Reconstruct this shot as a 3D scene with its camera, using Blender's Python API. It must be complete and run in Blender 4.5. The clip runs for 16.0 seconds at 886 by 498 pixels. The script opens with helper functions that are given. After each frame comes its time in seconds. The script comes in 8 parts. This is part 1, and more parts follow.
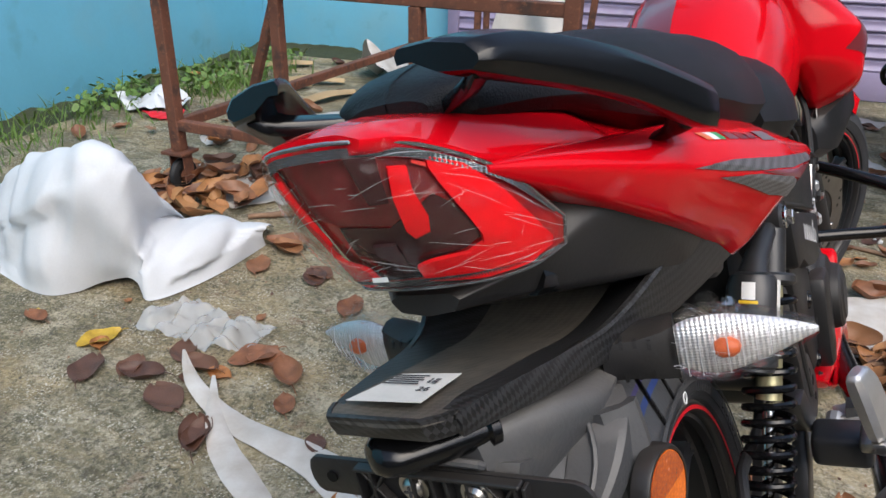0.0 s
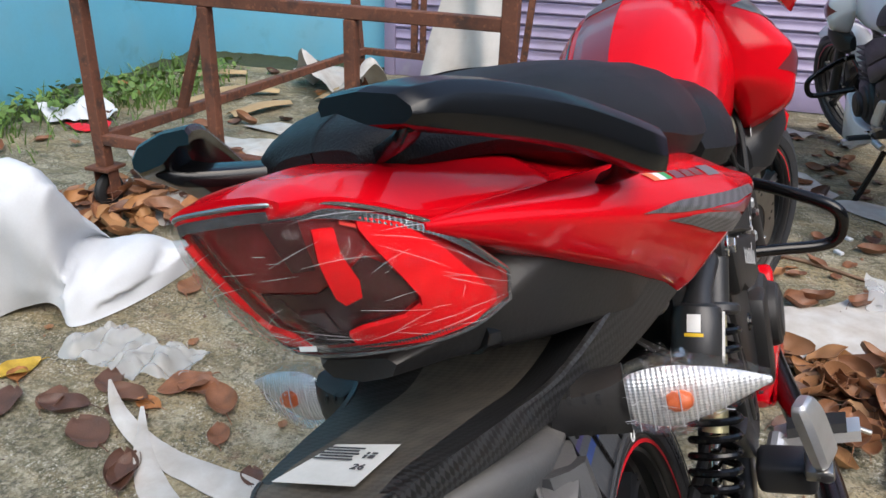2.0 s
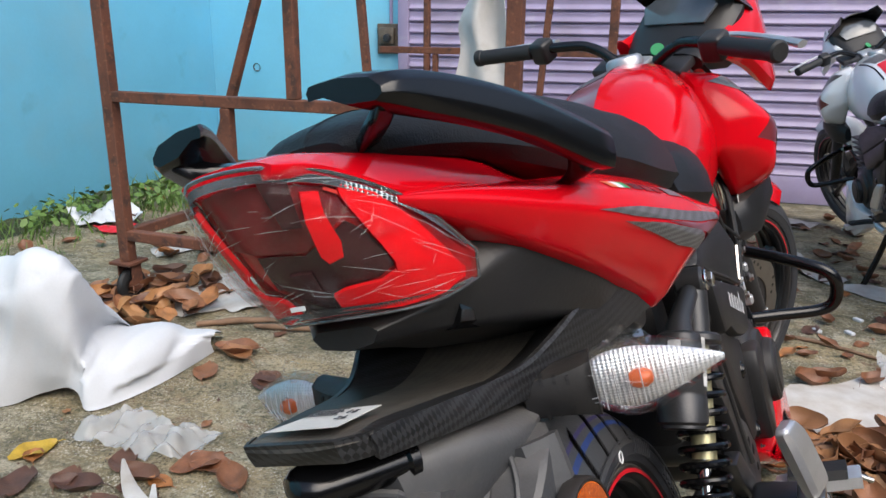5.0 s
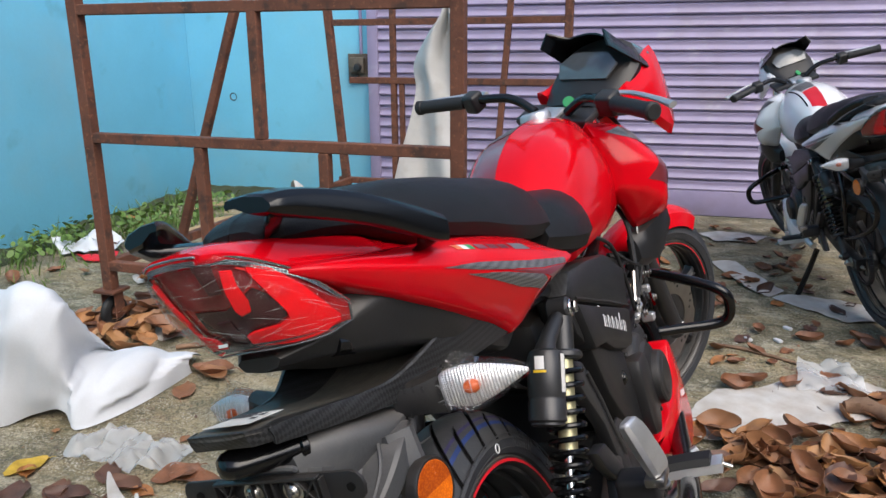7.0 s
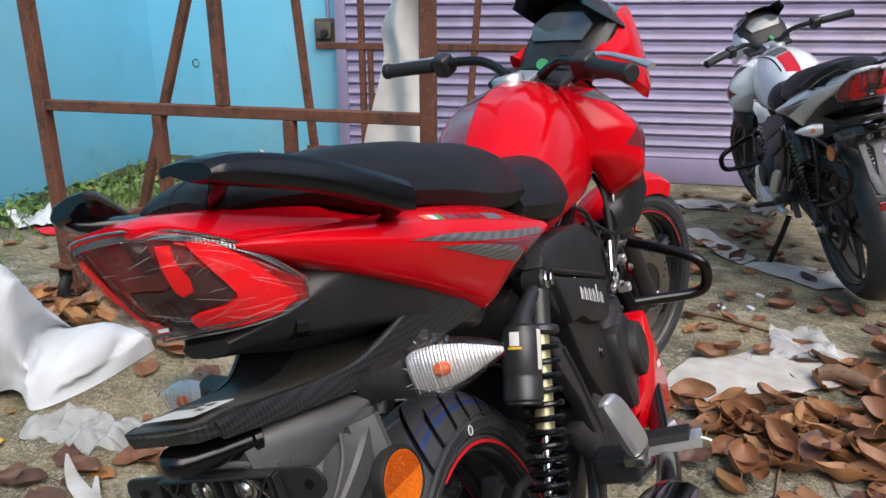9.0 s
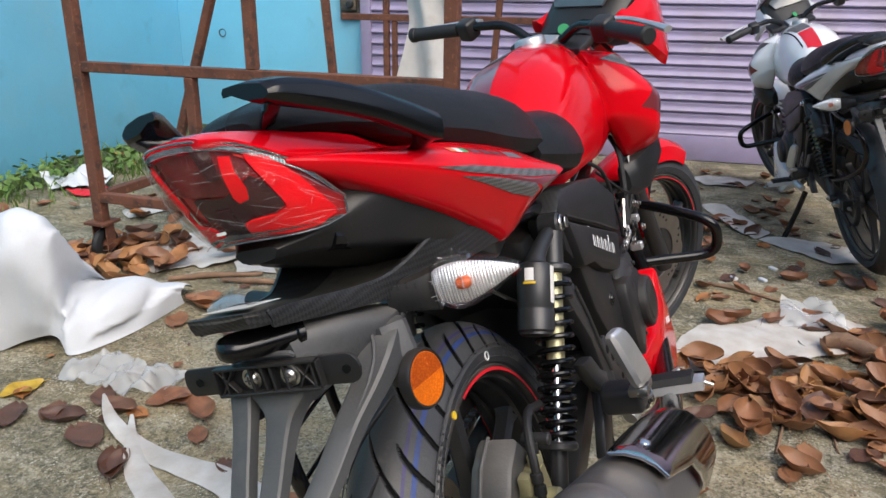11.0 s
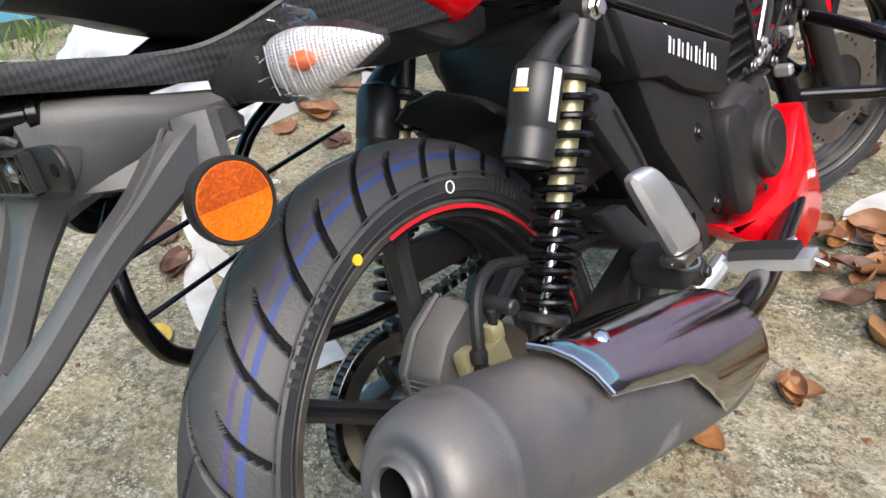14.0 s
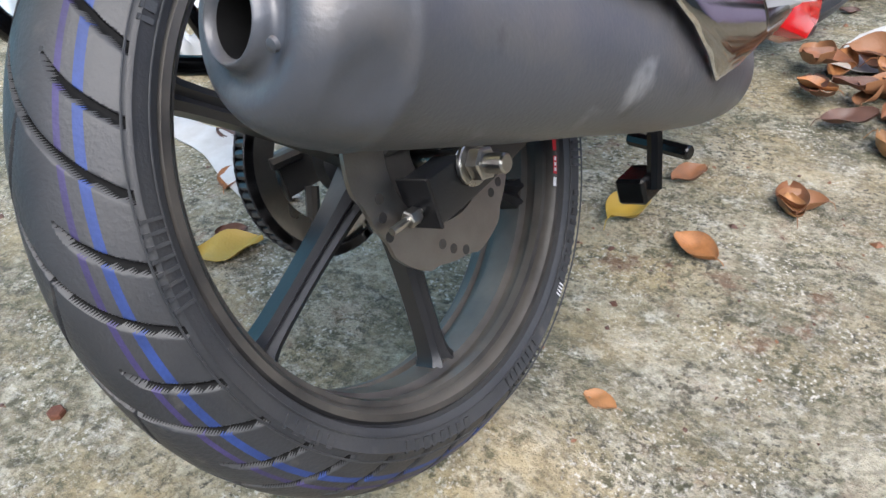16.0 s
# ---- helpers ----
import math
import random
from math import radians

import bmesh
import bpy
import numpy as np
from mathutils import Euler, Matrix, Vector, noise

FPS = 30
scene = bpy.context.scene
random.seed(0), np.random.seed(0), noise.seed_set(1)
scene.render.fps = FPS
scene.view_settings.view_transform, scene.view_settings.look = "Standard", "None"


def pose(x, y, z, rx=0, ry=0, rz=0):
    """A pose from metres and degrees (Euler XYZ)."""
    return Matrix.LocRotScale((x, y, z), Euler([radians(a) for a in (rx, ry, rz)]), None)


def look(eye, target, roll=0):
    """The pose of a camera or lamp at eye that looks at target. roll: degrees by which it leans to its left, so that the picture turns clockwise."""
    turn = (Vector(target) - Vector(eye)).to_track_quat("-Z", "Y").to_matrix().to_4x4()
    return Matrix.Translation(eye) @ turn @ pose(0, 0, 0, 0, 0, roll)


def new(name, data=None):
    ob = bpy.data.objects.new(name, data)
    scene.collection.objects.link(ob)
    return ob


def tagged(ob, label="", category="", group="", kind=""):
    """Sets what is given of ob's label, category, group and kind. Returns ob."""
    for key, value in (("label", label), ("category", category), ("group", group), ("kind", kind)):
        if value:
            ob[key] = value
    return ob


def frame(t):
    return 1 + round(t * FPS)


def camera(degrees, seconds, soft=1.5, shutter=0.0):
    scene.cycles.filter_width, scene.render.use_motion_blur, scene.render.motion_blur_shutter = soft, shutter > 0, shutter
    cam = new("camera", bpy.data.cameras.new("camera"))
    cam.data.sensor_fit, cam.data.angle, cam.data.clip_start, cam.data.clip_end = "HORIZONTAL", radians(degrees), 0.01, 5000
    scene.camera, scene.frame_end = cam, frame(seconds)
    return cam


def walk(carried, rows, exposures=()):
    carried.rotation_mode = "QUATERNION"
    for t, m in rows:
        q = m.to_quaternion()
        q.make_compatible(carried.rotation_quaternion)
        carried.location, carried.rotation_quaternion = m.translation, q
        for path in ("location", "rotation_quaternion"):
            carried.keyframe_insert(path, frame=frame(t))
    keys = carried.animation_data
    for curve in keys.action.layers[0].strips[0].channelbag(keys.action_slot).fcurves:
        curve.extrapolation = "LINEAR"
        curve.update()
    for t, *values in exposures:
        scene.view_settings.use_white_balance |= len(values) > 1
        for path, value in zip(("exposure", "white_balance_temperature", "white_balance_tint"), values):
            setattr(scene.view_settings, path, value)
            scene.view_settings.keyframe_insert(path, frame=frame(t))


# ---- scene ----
from mathutils.bvhtree import BVHTree

cam = camera(61.5, 16.0)
PATH = [
    (0, (0.642, -0.273, 1.065), (0.05, 1.433, 0.204), 1.0),
    (0.5, (0.637, -0.247, 1.061), (0.084, 1.48, 0.218), 0.9),
    (1, (0.635, -0.234, 1.064), (0.13, 1.515, 0.238), 1.3),
    (1.5, (0.637, -0.233, 1.077), (0.17, 1.526, 0.247), 1.7),
    (2, (0.63, -0.228, 1.076), (0.187, 1.532, 0.235), 2.2),
    (2.5, (0.617, -0.204, 1.059), (0.18, 1.555, 0.215), 2.3),
    (3, (0.611, -0.179, 1.033), (0.163, 1.592, 0.218), 2.2),
    (5.5, (0.721, -0.356, 1.025), (0.191, 1.498, 0.494), 0.3),
    (6, (0.769, -0.415, 1.051), (0.243, 1.444, 0.532), -0.0),
    (6.5, (0.808, -0.465, 1.092), (0.296, 1.396, 0.569), -0.2),
    (7, (0.83, -0.472, 1.123), (0.34, 1.392, 0.589), -0.3),
    (7.5, (0.828, -0.44, 1.119), (0.37, 1.426, 0.564), -0.5),
    (8, (0.812, -0.389, 1.104), (0.388, 1.476, 0.518), -0.5),
    (10.5, (0.832, -0.483, 1.11), (0.404, 1.365, 0.476), 0.5),
    (11, (0.834, -0.501, 1.078), (0.38, 1.33, 0.414), 0.7),
    (11.5, (0.842, -0.482, 1.061), (0.385, 1.322, 0.33), 0.7),
    (12, (0.786, -0.372, 1.004), (0.349, 1.394, 0.174), 1.0),
    (12.5, (0.772, -0.287, 0.974), (0.292, 1.418, 0.046), 1.1),
    (13, (0.859, -0.198, 0.981), (0.226, 1.414, -0.02), 0.6),
    (13.5, (0.954, -0.152, 0.975), (0.166, 1.363, -0.065), -0.2),
    (14, (1.01, -0.174, 0.946), (0.136, 1.278, -0.116), -1.2),
    (14.5, (1.082, -0.229, 0.947), (0.194, 1.203, -0.13), -1.8),
    (15, (1.108, -0.239, 0.909), (0.232, 1.18, -0.195), -2.5),
    (15.5, (1.082, -0.194, 0.78), (0.229, 1.209, -0.363), -3.2),
    (15.75, (1.065, -0.17, 0.719), (0.225, 1.227, -0.441), -3.362),
    (16, (1.054, -0.155, 0.68), (0.226, 1.239, -0.49), -3.3),
]
walk(cam, [(t, look(eye, target, roll)) for t, eye, target, roll in PATH],
     [(0, 0.66, 6450, 10), (3, 0.76, 6450, 10), (6, 0.66, 6500, 10), (8, 0.64, 6500, 10), (11.5, 0.74, 6600, 10), (12.5, 1.08, 6600, 10), (13, 1.25, 6600, 10), (14, 1.28, 6600, 10), (15, 1.28, 6500, 10), (16, 1.28, 6050, 10)])

# ---------------------------------------------------------------- light
world = bpy.data.worlds.new("sky")
world.use_nodes = True
scene.world = world
wn = world.node_tree.nodes
sky = wn.new("ShaderNodeTexSky")
sky.sky_type, sky.sun_disc = "NISHITA", False
sky.sun_elevation, sky.sun_rotation = radians(52), radians(140)
sky.air_density, sky.dust_density = 1.2, 2.5
wn["Background"].inputs["Strength"].default_value = 0.15
world.node_tree.links.new(sky.outputs["Color"], wn["Background"].inputs["Color"])
sun = new("sun", bpy.data.lights.new("sun", "SUN"))
sun.data.energy, sun.data.angle, sun.data.color = 1.75, radians(55), (1.0, 0.95, 0.88)
sun.matrix_world = look((3.6, -4.2, 7.0), (0.0, 0.0, 0.0))

# ---------------------------------------------------------------- materials
def material(name, colour, rough=0.5, metal=0.0, dark=0.8, scale=12.0, fine=180.0, bump=0.1, coat=0.0, spec=0.5, sheen=0.0, rvar=0.12, lift=1.15):
    """A surface that varies at two scales: soft patches and fine grain."""
    m = bpy.data.materials.new(name)
    m.use_nodes = True
    n, l = m.node_tree.nodes, m.node_tree.links
    b = n["Principled BSDF"]
    co = n.new("ShaderNodeTexCoord")
    big, small = n.new("ShaderNodeTexNoise"), n.new("ShaderNodeTexNoise")
    big.inputs["Scale"].default_value, big.inputs["Detail"].default_value = scale, 5
    small.inputs["Scale"].default_value, small.inputs["Detail"].default_value = fine, 3
    ramp = n.new("ShaderNodeMixRGB")
    ramp.inputs[1].default_value = (*[c * dark for c in colour], 1)
    ramp.inputs[2].default_value = (*[min(1, c * lift) for c in colour], 1)
    mixf = n.new("ShaderNodeMath")
    mixf.operation = "MULTIPLY_ADD"
    mixf.inputs[1].default_value = 0.35
    half = n.new("ShaderNodeMath")
    half.operation = "MULTIPLY_ADD"
    half.inputs[1].default_value, half.inputs[2].default_value = 1.5, -0.43
    rr = n.new("ShaderNodeMath")
    rr.operation = "MULTIPLY_ADD"
    rr.inputs[1].default_value, rr.inputs[2].default_value = rvar, rough - rvar * 0.5
    for t in (big, small):
        l.new(co.outputs["Object"], t.inputs["Vector"])
    l.new(big.outputs["Fac"], half.inputs[0])
    l.new(small.outputs["Fac"], mixf.inputs[0])
    l.new(half.outputs[0], mixf.inputs[2])
    l.new(mixf.outputs[0], ramp.inputs[0])
    l.new(ramp.outputs[0], b.inputs["Base Color"])
    l.new(big.outputs["Fac"], rr.inputs[0])
    l.new(rr.outputs[0], b.inputs["Roughness"])
    b.inputs["Metallic"].default_value = metal
    b.inputs["Coat Weight"].default_value = coat
    b.inputs["Coat Roughness"].default_value = 0.04
    b.inputs["Specular IOR Level"].default_value = spec
    if bump:
        bp = n.new("ShaderNodeBump")
        bp.inputs["Strength"].default_value, bp.inputs["Distance"].default_value = bump, 0.002
        l.new(small.outputs["Fac"], bp.inputs["Height"])
        l.new(bp.outputs[0], b.inputs["Normal"])
    return m


def dusty(m, dust=(0.23, 0.19, 0.145), amount=0.5, scale=6.0, up=1.0):
    """Lays dust on the faces that look up, in patches."""
    n, l = m.node_tree.nodes, m.node_tree.links
    b = n["Principled BSDF"]
    old = b.inputs["Base Color"].links[0].from_socket
    geo, sep = n.new("ShaderNodeNewGeometry"), n.new("ShaderNodeSeparateXYZ")
    tex, co = n.new("ShaderNodeTexNoise"), n.new("ShaderNodeTexCoord")
    tex.inputs["Scale"].default_value, tex.inputs["Detail"].default_value = scale, 9
    mul, cl, mx = n.new("ShaderNodeMath"), n.new("ShaderNodeMapRange"), n.new("ShaderNodeMixRGB")
    mul.operation = "MULTIPLY_ADD"
    mul.inputs[1].default_value = 0.55 * up
    cl.inputs[1].default_value, cl.inputs[2].default_value, cl.inputs[4].default_value = 0.55, 1.25, amount
    l.new(geo.outputs["Normal"], sep.inputs[0])
    l.new(co.outputs["Object"], tex.inputs["Vector"])
    l.new(sep.outputs["Z"], mul.inputs[0])
    l.new(tex.outputs["Fac"], mul.inputs[2])
    l.new(mul.outputs[0], cl.inputs[0])
    l.new(cl.outputs[0], mx.inputs[0])
    l.new(old, mx.inputs[1])
    mx.inputs[2].default_value = (*dust, 1)
    l.new(mx.outputs[0], b.inputs["Base Color"])
    return m


def weave(m, size=0.006, depth=0.5, light=1.7):
    """A twill of carbon look: slanted small cells, alternately lighter."""
    n, l = m.node_tree.nodes, m.node_tree.links
    b = n["Principled BSDF"]
    old = b.inputs["Base Color"].links[0].from_socket
    co, mp = n.new("ShaderNodeTexCoord"), n.new("ShaderNodeMapping")
    flat = []
    for way in ((0, 1, 0), (0.8, 0, 0.85)):
        d = n.new("ShaderNodeVectorMath")
        d.operation = "DOT_PRODUCT"
        d.inputs[1].default_value = way
        l.new(co.outputs["Object"], d.inputs[0])
        flat.append(d.outputs["Value"])
    two = n.new("ShaderNodeCombineXYZ")
    l.new(flat[0], two.inputs[0])
    l.new(flat[1], two.inputs[1])
    two.inputs[2].default_value = 0.0001
    mp.inputs["Rotation"].default_value = (0, 0, radians(38))
    mp.inputs["Scale"].default_value = (1 / size, 0.7 / size, 1)
    ck = n.new("ShaderNodeTexChecker")
    ck.inputs["Scale"].default_value = 1.0
    mx, bp = n.new("ShaderNodeMixRGB"), n.new("ShaderNodeBump")
    mx.blend_type = "MULTIPLY"
    mx.inputs[0].default_value = 1.0
    ck.inputs[1].default_value, ck.inputs[2].default_value = (light, light, light, 1), (0.55, 0.55, 0.55, 1)
    l.new(two.outputs[0], mp.inputs["Vector"])
    l.new(mp.outputs[0], ck.inputs["Vector"])
    l.new(old, mx.inputs[1])
    l.new(ck.outputs["Color"], mx.inputs[2])
    l.new(mx.outputs[0], b.inputs["Base Color"])
    bp.inputs["Strength"].default_value, bp.inputs["Distance"].default_value = depth, 0.0006
    l.new(ck.outputs["Fac"], bp.inputs["Height"])
    l.new(bp.outputs[0], b.inputs["Normal"])
    return m


def glass(name, colour, rough=0.05, alpha=0.25, wrinkle=0.0, scale=60.0):
    """Thin clear plastic: mostly see-through, with a gloss of its own."""
    m = bpy.data.materials.new(name)
    m.use_nodes = True
    n, l = m.node_tree.nodes, m.node_tree.links
    b = n["Principled BSDF"]
    b.inputs["Base Color"].default_value = (*colour, 1)
    b.inputs["Roughness"].default_value = rough
    b.inputs["Alpha"].default_value = alpha
    if wrinkle:
        co, t, bp = n.new("ShaderNodeTexCoord"), n.new("ShaderNodeTexVoronoi"), n.new("ShaderNodeBump")
        t.feature = "DISTANCE_TO_EDGE"
        t.inputs["Scale"].default_value = scale
        nz, mx = n.new("ShaderNodeTexNoise"), n.new("ShaderNodeMixRGB")
        nz.inputs["Scale"].default_value, mx.inputs[0].default_value = scale * 0.4, 0.08
        l.new(co.outputs["Object"], nz.inputs["Vector"])
        l.new(co.outputs["Object"], mx.inputs[1])
        l.new(nz.outputs["Color"], mx.inputs[2])
        l.new(mx.outputs[0], t.inputs["Vector"])
        l.new(t.outputs["Distance"], bp.inputs["Height"])
        bp.inputs["Strength"].default_value, bp.inputs["Distance"].default_value = wrinkle, 0.004
        l.new(bp.outputs[0], b.inputs["Normal"])
    return m


def film(name, tint=(1, 1, 1), gain=1.0, floor=0.02, rough=0.08, wrinkle=0.0, scale=60.0):
    """Clear film: light passes straight through, and a gloss by Fresnel lies on it, broken by wrinkles."""
    m = bpy.data.materials.new(name)
    m.use_nodes = True
    n, l = m.node_tree.nodes, m.node_tree.links
    n.remove(n["Principled BSDF"])
    tr, gl, mx, fr, mad = (n.new("ShaderNode" + k) for k in ("BsdfTransparent", "BsdfGlossy", "MixShader", "Fresnel", "Math"))
    tr.inputs[0].default_value = (*tint, 1)
    gl.inputs["Roughness"].default_value = rough
    fr.inputs["IOR"].default_value = 1.5
    mad.operation = "MULTIPLY_ADD"
    mad.inputs[1].default_value, mad.inputs[2].default_value = gain, floor
    mad.use_clamp = True
    l.new(fr.outputs[0], mad.inputs[0])
    l.new(mad.outputs[0], mx.inputs[0])
    l.new(tr.outputs[0], mx.inputs[1])
    l.new(gl.outputs[0], mx.inputs[2])
    l.new(mx.outputs[0], n["Material Output"].inputs["Surface"])
    if wrinkle:
        co, t, bp, nz, add = (n.new("ShaderNode" + k) for k in ("TexCoord", "TexVoronoi", "Bump", "TexNoise", "MixRGB"))
        t.feature = "DISTANCE_TO_EDGE"
        t.inputs["Scale"].default_value = scale
        nz.inputs["Scale"].default_value, add.inputs[0].default_value = scale * 0.5, 0.06
        l.new(co.outputs["Object"], nz.inputs["Vector"])
        l.new(co.outputs["Object"], add.inputs[1])
        l.new(nz.outputs["Color"], add.inputs[2])
        l.new(add.outputs[0], t.inputs["Vector"])
        l.new(t.outputs["Distance"], bp.inputs["Height"])
        bp.inputs["Strength"].default_value, bp.inputs["Distance"].default_value = wrinkle, 0.006
        l.new(bp.outputs[0], gl.inputs["Normal"])
        l.new(bp.outputs[0], fr.inputs["Normal"])
    return m


def speckle(m, colour, scale, lo, hi, amount=1.0, cells=False):
    """Lays scuffs or small cells of another colour over a material."""
    n, l = m.node_tree.nodes, m.node_tree.links
    b = n["Principled BSDF"]
    old = b.inputs["Base Color"].links[0].from_socket
    co, t, r, mx = n.new("ShaderNodeTexCoord"), n.new("ShaderNodeTexVoronoi" if cells else "ShaderNodeTexNoise"), n.new("ShaderNodeMapRange"), n.new("ShaderNodeMixRGB")
    t.inputs["Scale"].default_value = scale
    if not cells:
        t.inputs["Detail"].default_value = 6
    r.inputs[1].default_value, r.inputs[2].default_value, r.inputs[4].default_value = lo, hi, amount
    l.new(co.outputs["Object"], t.inputs["Vector"])
    l.new(t.outputs["Distance" if cells else "Fac"], r.inputs[0])
    l.new(r.outputs[0], mx.inputs[0])
    l.new(old, mx.inputs[1])
    mx.inputs[2].default_value = (*colour, 1)
    l.new(mx.outputs[0], b.inputs["Base Color"])
    return m


red_paint = material("red_paint", (0.56, 0.002, 0.008), 0.14, 0.0, 0.92, 5, 400, 0.0, coat=0.25, spec=0.12, rvar=0.08)
white_paint = material("white_paint", (0.75, 0.75, 0.76), 0.25, 0.0, 0.92, 5, 400, 0.0, coat=1.0, rvar=0.08)
dark_red = material("dark_red_tape", (0.16, 0.02, 0.025), 0.3, 0.0, 0.8, 8, 300, 0.0, coat=0.8)
silver_tape = material("silver_tape", (0.22, 0.22, 0.23), 0.4, 0.5, 0.7, 10, 400, 0.05)
black_gloss = material("black_gloss", (0.004, 0.004, 0.0045), 0.2, 0.0, 0.8, 10, 300, 0.02, spec=0.4, rvar=0.12)
black_plastic = dusty(material("black_plastic", (0.012, 0.012, 0.013), 0.42, 0.0, 0.75, 9, 260, 0.1, spec=0.4), amount=0.12)
grey_plastic = dusty(material("grey_plastic", (0.06, 0.062, 0.066), 0.48, 0.0, 0.7, 9, 300, 0.2, spec=0.45), (0.22, 0.2, 0.175), amount=0.4, scale=9)
carbon = dusty(weave(material("carbon_look_plastic", (0.012, 0.0125, 0.0135), 0.4, 0.0, 0.8, 9, 260, 0.0, spec=0.4), 0.003, 0.35, 2.0), amount=0.05)
carbon_dusty = dusty(weave(material("carbon_look_dusty", (0.03, 0.029, 0.027), 0.55, 0.0, 0.7, 9, 260, 0.0), 0.003, 0.35, 1.6), (0.16, 0.135, 0.105), amount=0.62, scale=60)
seat_vinyl = material("seat_vinyl", (0.009, 0.009, 0.0095), 0.45, 0.0, 0.8, 8, 700, 0.35, spec=0.25)
rubber = material("rubber", (0.009, 0.009, 0.0095), 0.62, 0.0, 0.7, 14, 350, 0.25)
tyre_rubber = dusty(material("tyre_rubber", (0.031, 0.033, 0.038), 0.46, 0.0, 0.65, 10, 300, 0.25, rvar=0.2, spec=0.4), (0.15, 0.14, 0.125), 0.28, 14)
# near-black that paints the shade inside tread cuts, muffler bore, holes and slots
recess_shade = material("recess_shade", (0.004, 0.004, 0.0042), 0.7, 0.0, 0.7, 14, 350, 0.1, spec=0.15)
tyre_blue = material("tyre_blue_line", (0.022, 0.05, 0.2), 0.6, 0.0, 0.4, 30, 300, 0.2)
tyre_purple = material("tyre_purple_line", (0.045, 0.035, 0.12), 0.6, 0.0, 0.4, 30, 300, 0.2)
rim_black = dusty(material("rim_black", (0.016, 0.016, 0.0172), 0.36, 0.0, 0.8, 10, 300, 0.05, spec=0.5), (0.22, 0.195, 0.165), 0.6, 16)
spoke_black = material("spoke_black", (0.016, 0.016, 0.018), 0.33, 0.0, 0.8, 10, 300, 0.05, spec=0.5)
rim_red = material("rim_red_tape", (0.55, 0.01, 0.02), 0.35, 0.0, 0.9, 10, 300, 0.0)
chrome = material("chrome", (0.72, 0.7, 0.68), 0.09, 1.0, 0.85, 30, 300, 0.02, rvar=0.1)
steel = material("steel", (0.5, 0.48, 0.45), 0.3, 1.0, 0.7, 30, 300, 0.05, rvar=0.2)
alloy = material("alloy", (0.55, 0.55, 0.56), 0.4, 0.8, 0.85, 20, 300, 0.1)
gold = material("gold_steel", (0.5, 0.46, 0.27), 0.4, 0.6, 0.7, 20, 300, 0.05)
gun_grey = material("gun_grey_metal", (0.045, 0.045, 0.047), 0.38, 0.5, 0.85, 15, 400, 0.1)
muffler_paint = dusty(material("muffler_paint", (0.072, 0.077, 0.09), 0.36, 0.2, 0.8, 7, 320, 0.15, rvar=0.2), (0.22, 0.185, 0.145), 0.5, 26, 1.1)
disc_steel = material("disc_steel", (0.36, 0.34, 0.32), 0.35, 1.0, 0.85, 40, 500, 0.1)
chain_steel = material("chain_steel", (0.1, 0.1, 0.11), 0.3, 0.8, 0.7, 40, 300, 0.1)
rear_red = speckle(material("rear_reflector_red", (0.3, 0.008, 0.012), 0.25, 0.0, 0.7, 60, 400, 0.2, coat=0.6), (0.1, 0.004, 0.006), 420, 0.3, 0.6, 0.6, True)
amber_dark = speckle(material("amber_dark", (0.5, 0.085, 0.0), 0.25, 0.0, 0.6, 60, 400, 0.3, coat=0.8), (0.25, 0.03, 0.0), 420, 0.3, 0.6, 0.6, True)
amber = material("amber_reflector", (0.8, 0.17, 0.0), 0.25, 0.0, 0.6, 60, 400, 0.3, coat=0.8)
shield_chrome = material("shield_chrome", (0.4, 0.385, 0.37), 0.1, 1.0, 0.8, 30, 300, 0.02, rvar=0.1)
tape_carbon = weave(material("grey_carbon_tape", (0.11, 0.11, 0.112), 0.35, 0.2, 0.85, 9, 260, 0.0), 0.003, 0.2, 1.5)
lamp_red = material("lamp_red", (1.0, 0.012, 0.018), 0.25, 0.0, 0.92, 30, 300, 0.0, coat=0.1, spec=0.2)
lamp_line = material("lamp_line", (1.0, 0.08, 0.07), 0.2, 0.0, 0.9, 30, 300, 0.0, coat=0.2, spec=0.3)
lamp_dark = material("lamp_dark", (0.6, 0.025, 0.028), 0.2, 0.0, 0.3, 30, 300, 0.0, coat=0.6)
bulb_orange = material("bulb_orange", (0.75, 0.16, 0.05), 0.3, 0.0, 0.8, 30, 300, 0.0)
reflector_silver = material("signal_reflector", (0.9, 0.9, 0.91), 0.22, 0.5, 0.85, 160, 500, 0.3)
rib_clear = material("signal_rib", (0.75, 0.76, 0.78), 0.15, 0.3, 0.9, 160, 500, 0.0)
clear_plastic = film("clear_plastic", (0.98, 0.98, 0.98), 0.25, 0.005, 0.04)
film_wrap = film("film_wrap", (0.98, 0.98, 0.98), 0.3, 0.004, 0.06, 1.0, 45)
paper_white = material("paper_white", (0.62, 0.61, 0.58), 0.7, 0.0, 0.8, 30, 300, 0.1)
ink = material("ink", (0.05, 0.05, 0.055), 0.7, 0.0, 0.8, 30, 300, 0.0)
white_print = material("white_print", (0.7, 0.7, 0.7), 0.6, 0.0, 0.85, 30, 300, 0.0)
yellow_print = material("yellow_print", (0.7, 0.45, 0.02), 0.6, 0.0, 0.85, 30, 300, 0.0)
green_print = material("green_print", (0.02, 0.25, 0.08), 0.5, 0.0, 0.85, 30, 300, 0.0)
screen_grey = material("screen_grey", (0.09, 0.1, 0.11), 0.15, 0.0, 0.85, 30, 300, 0.0, coat=0.5)
foam_white = material("foam_white", (0.54, 0.56, 0.59), 0.85, 0.0, 0.9, 4, 160, 0.15, spec=0.15)
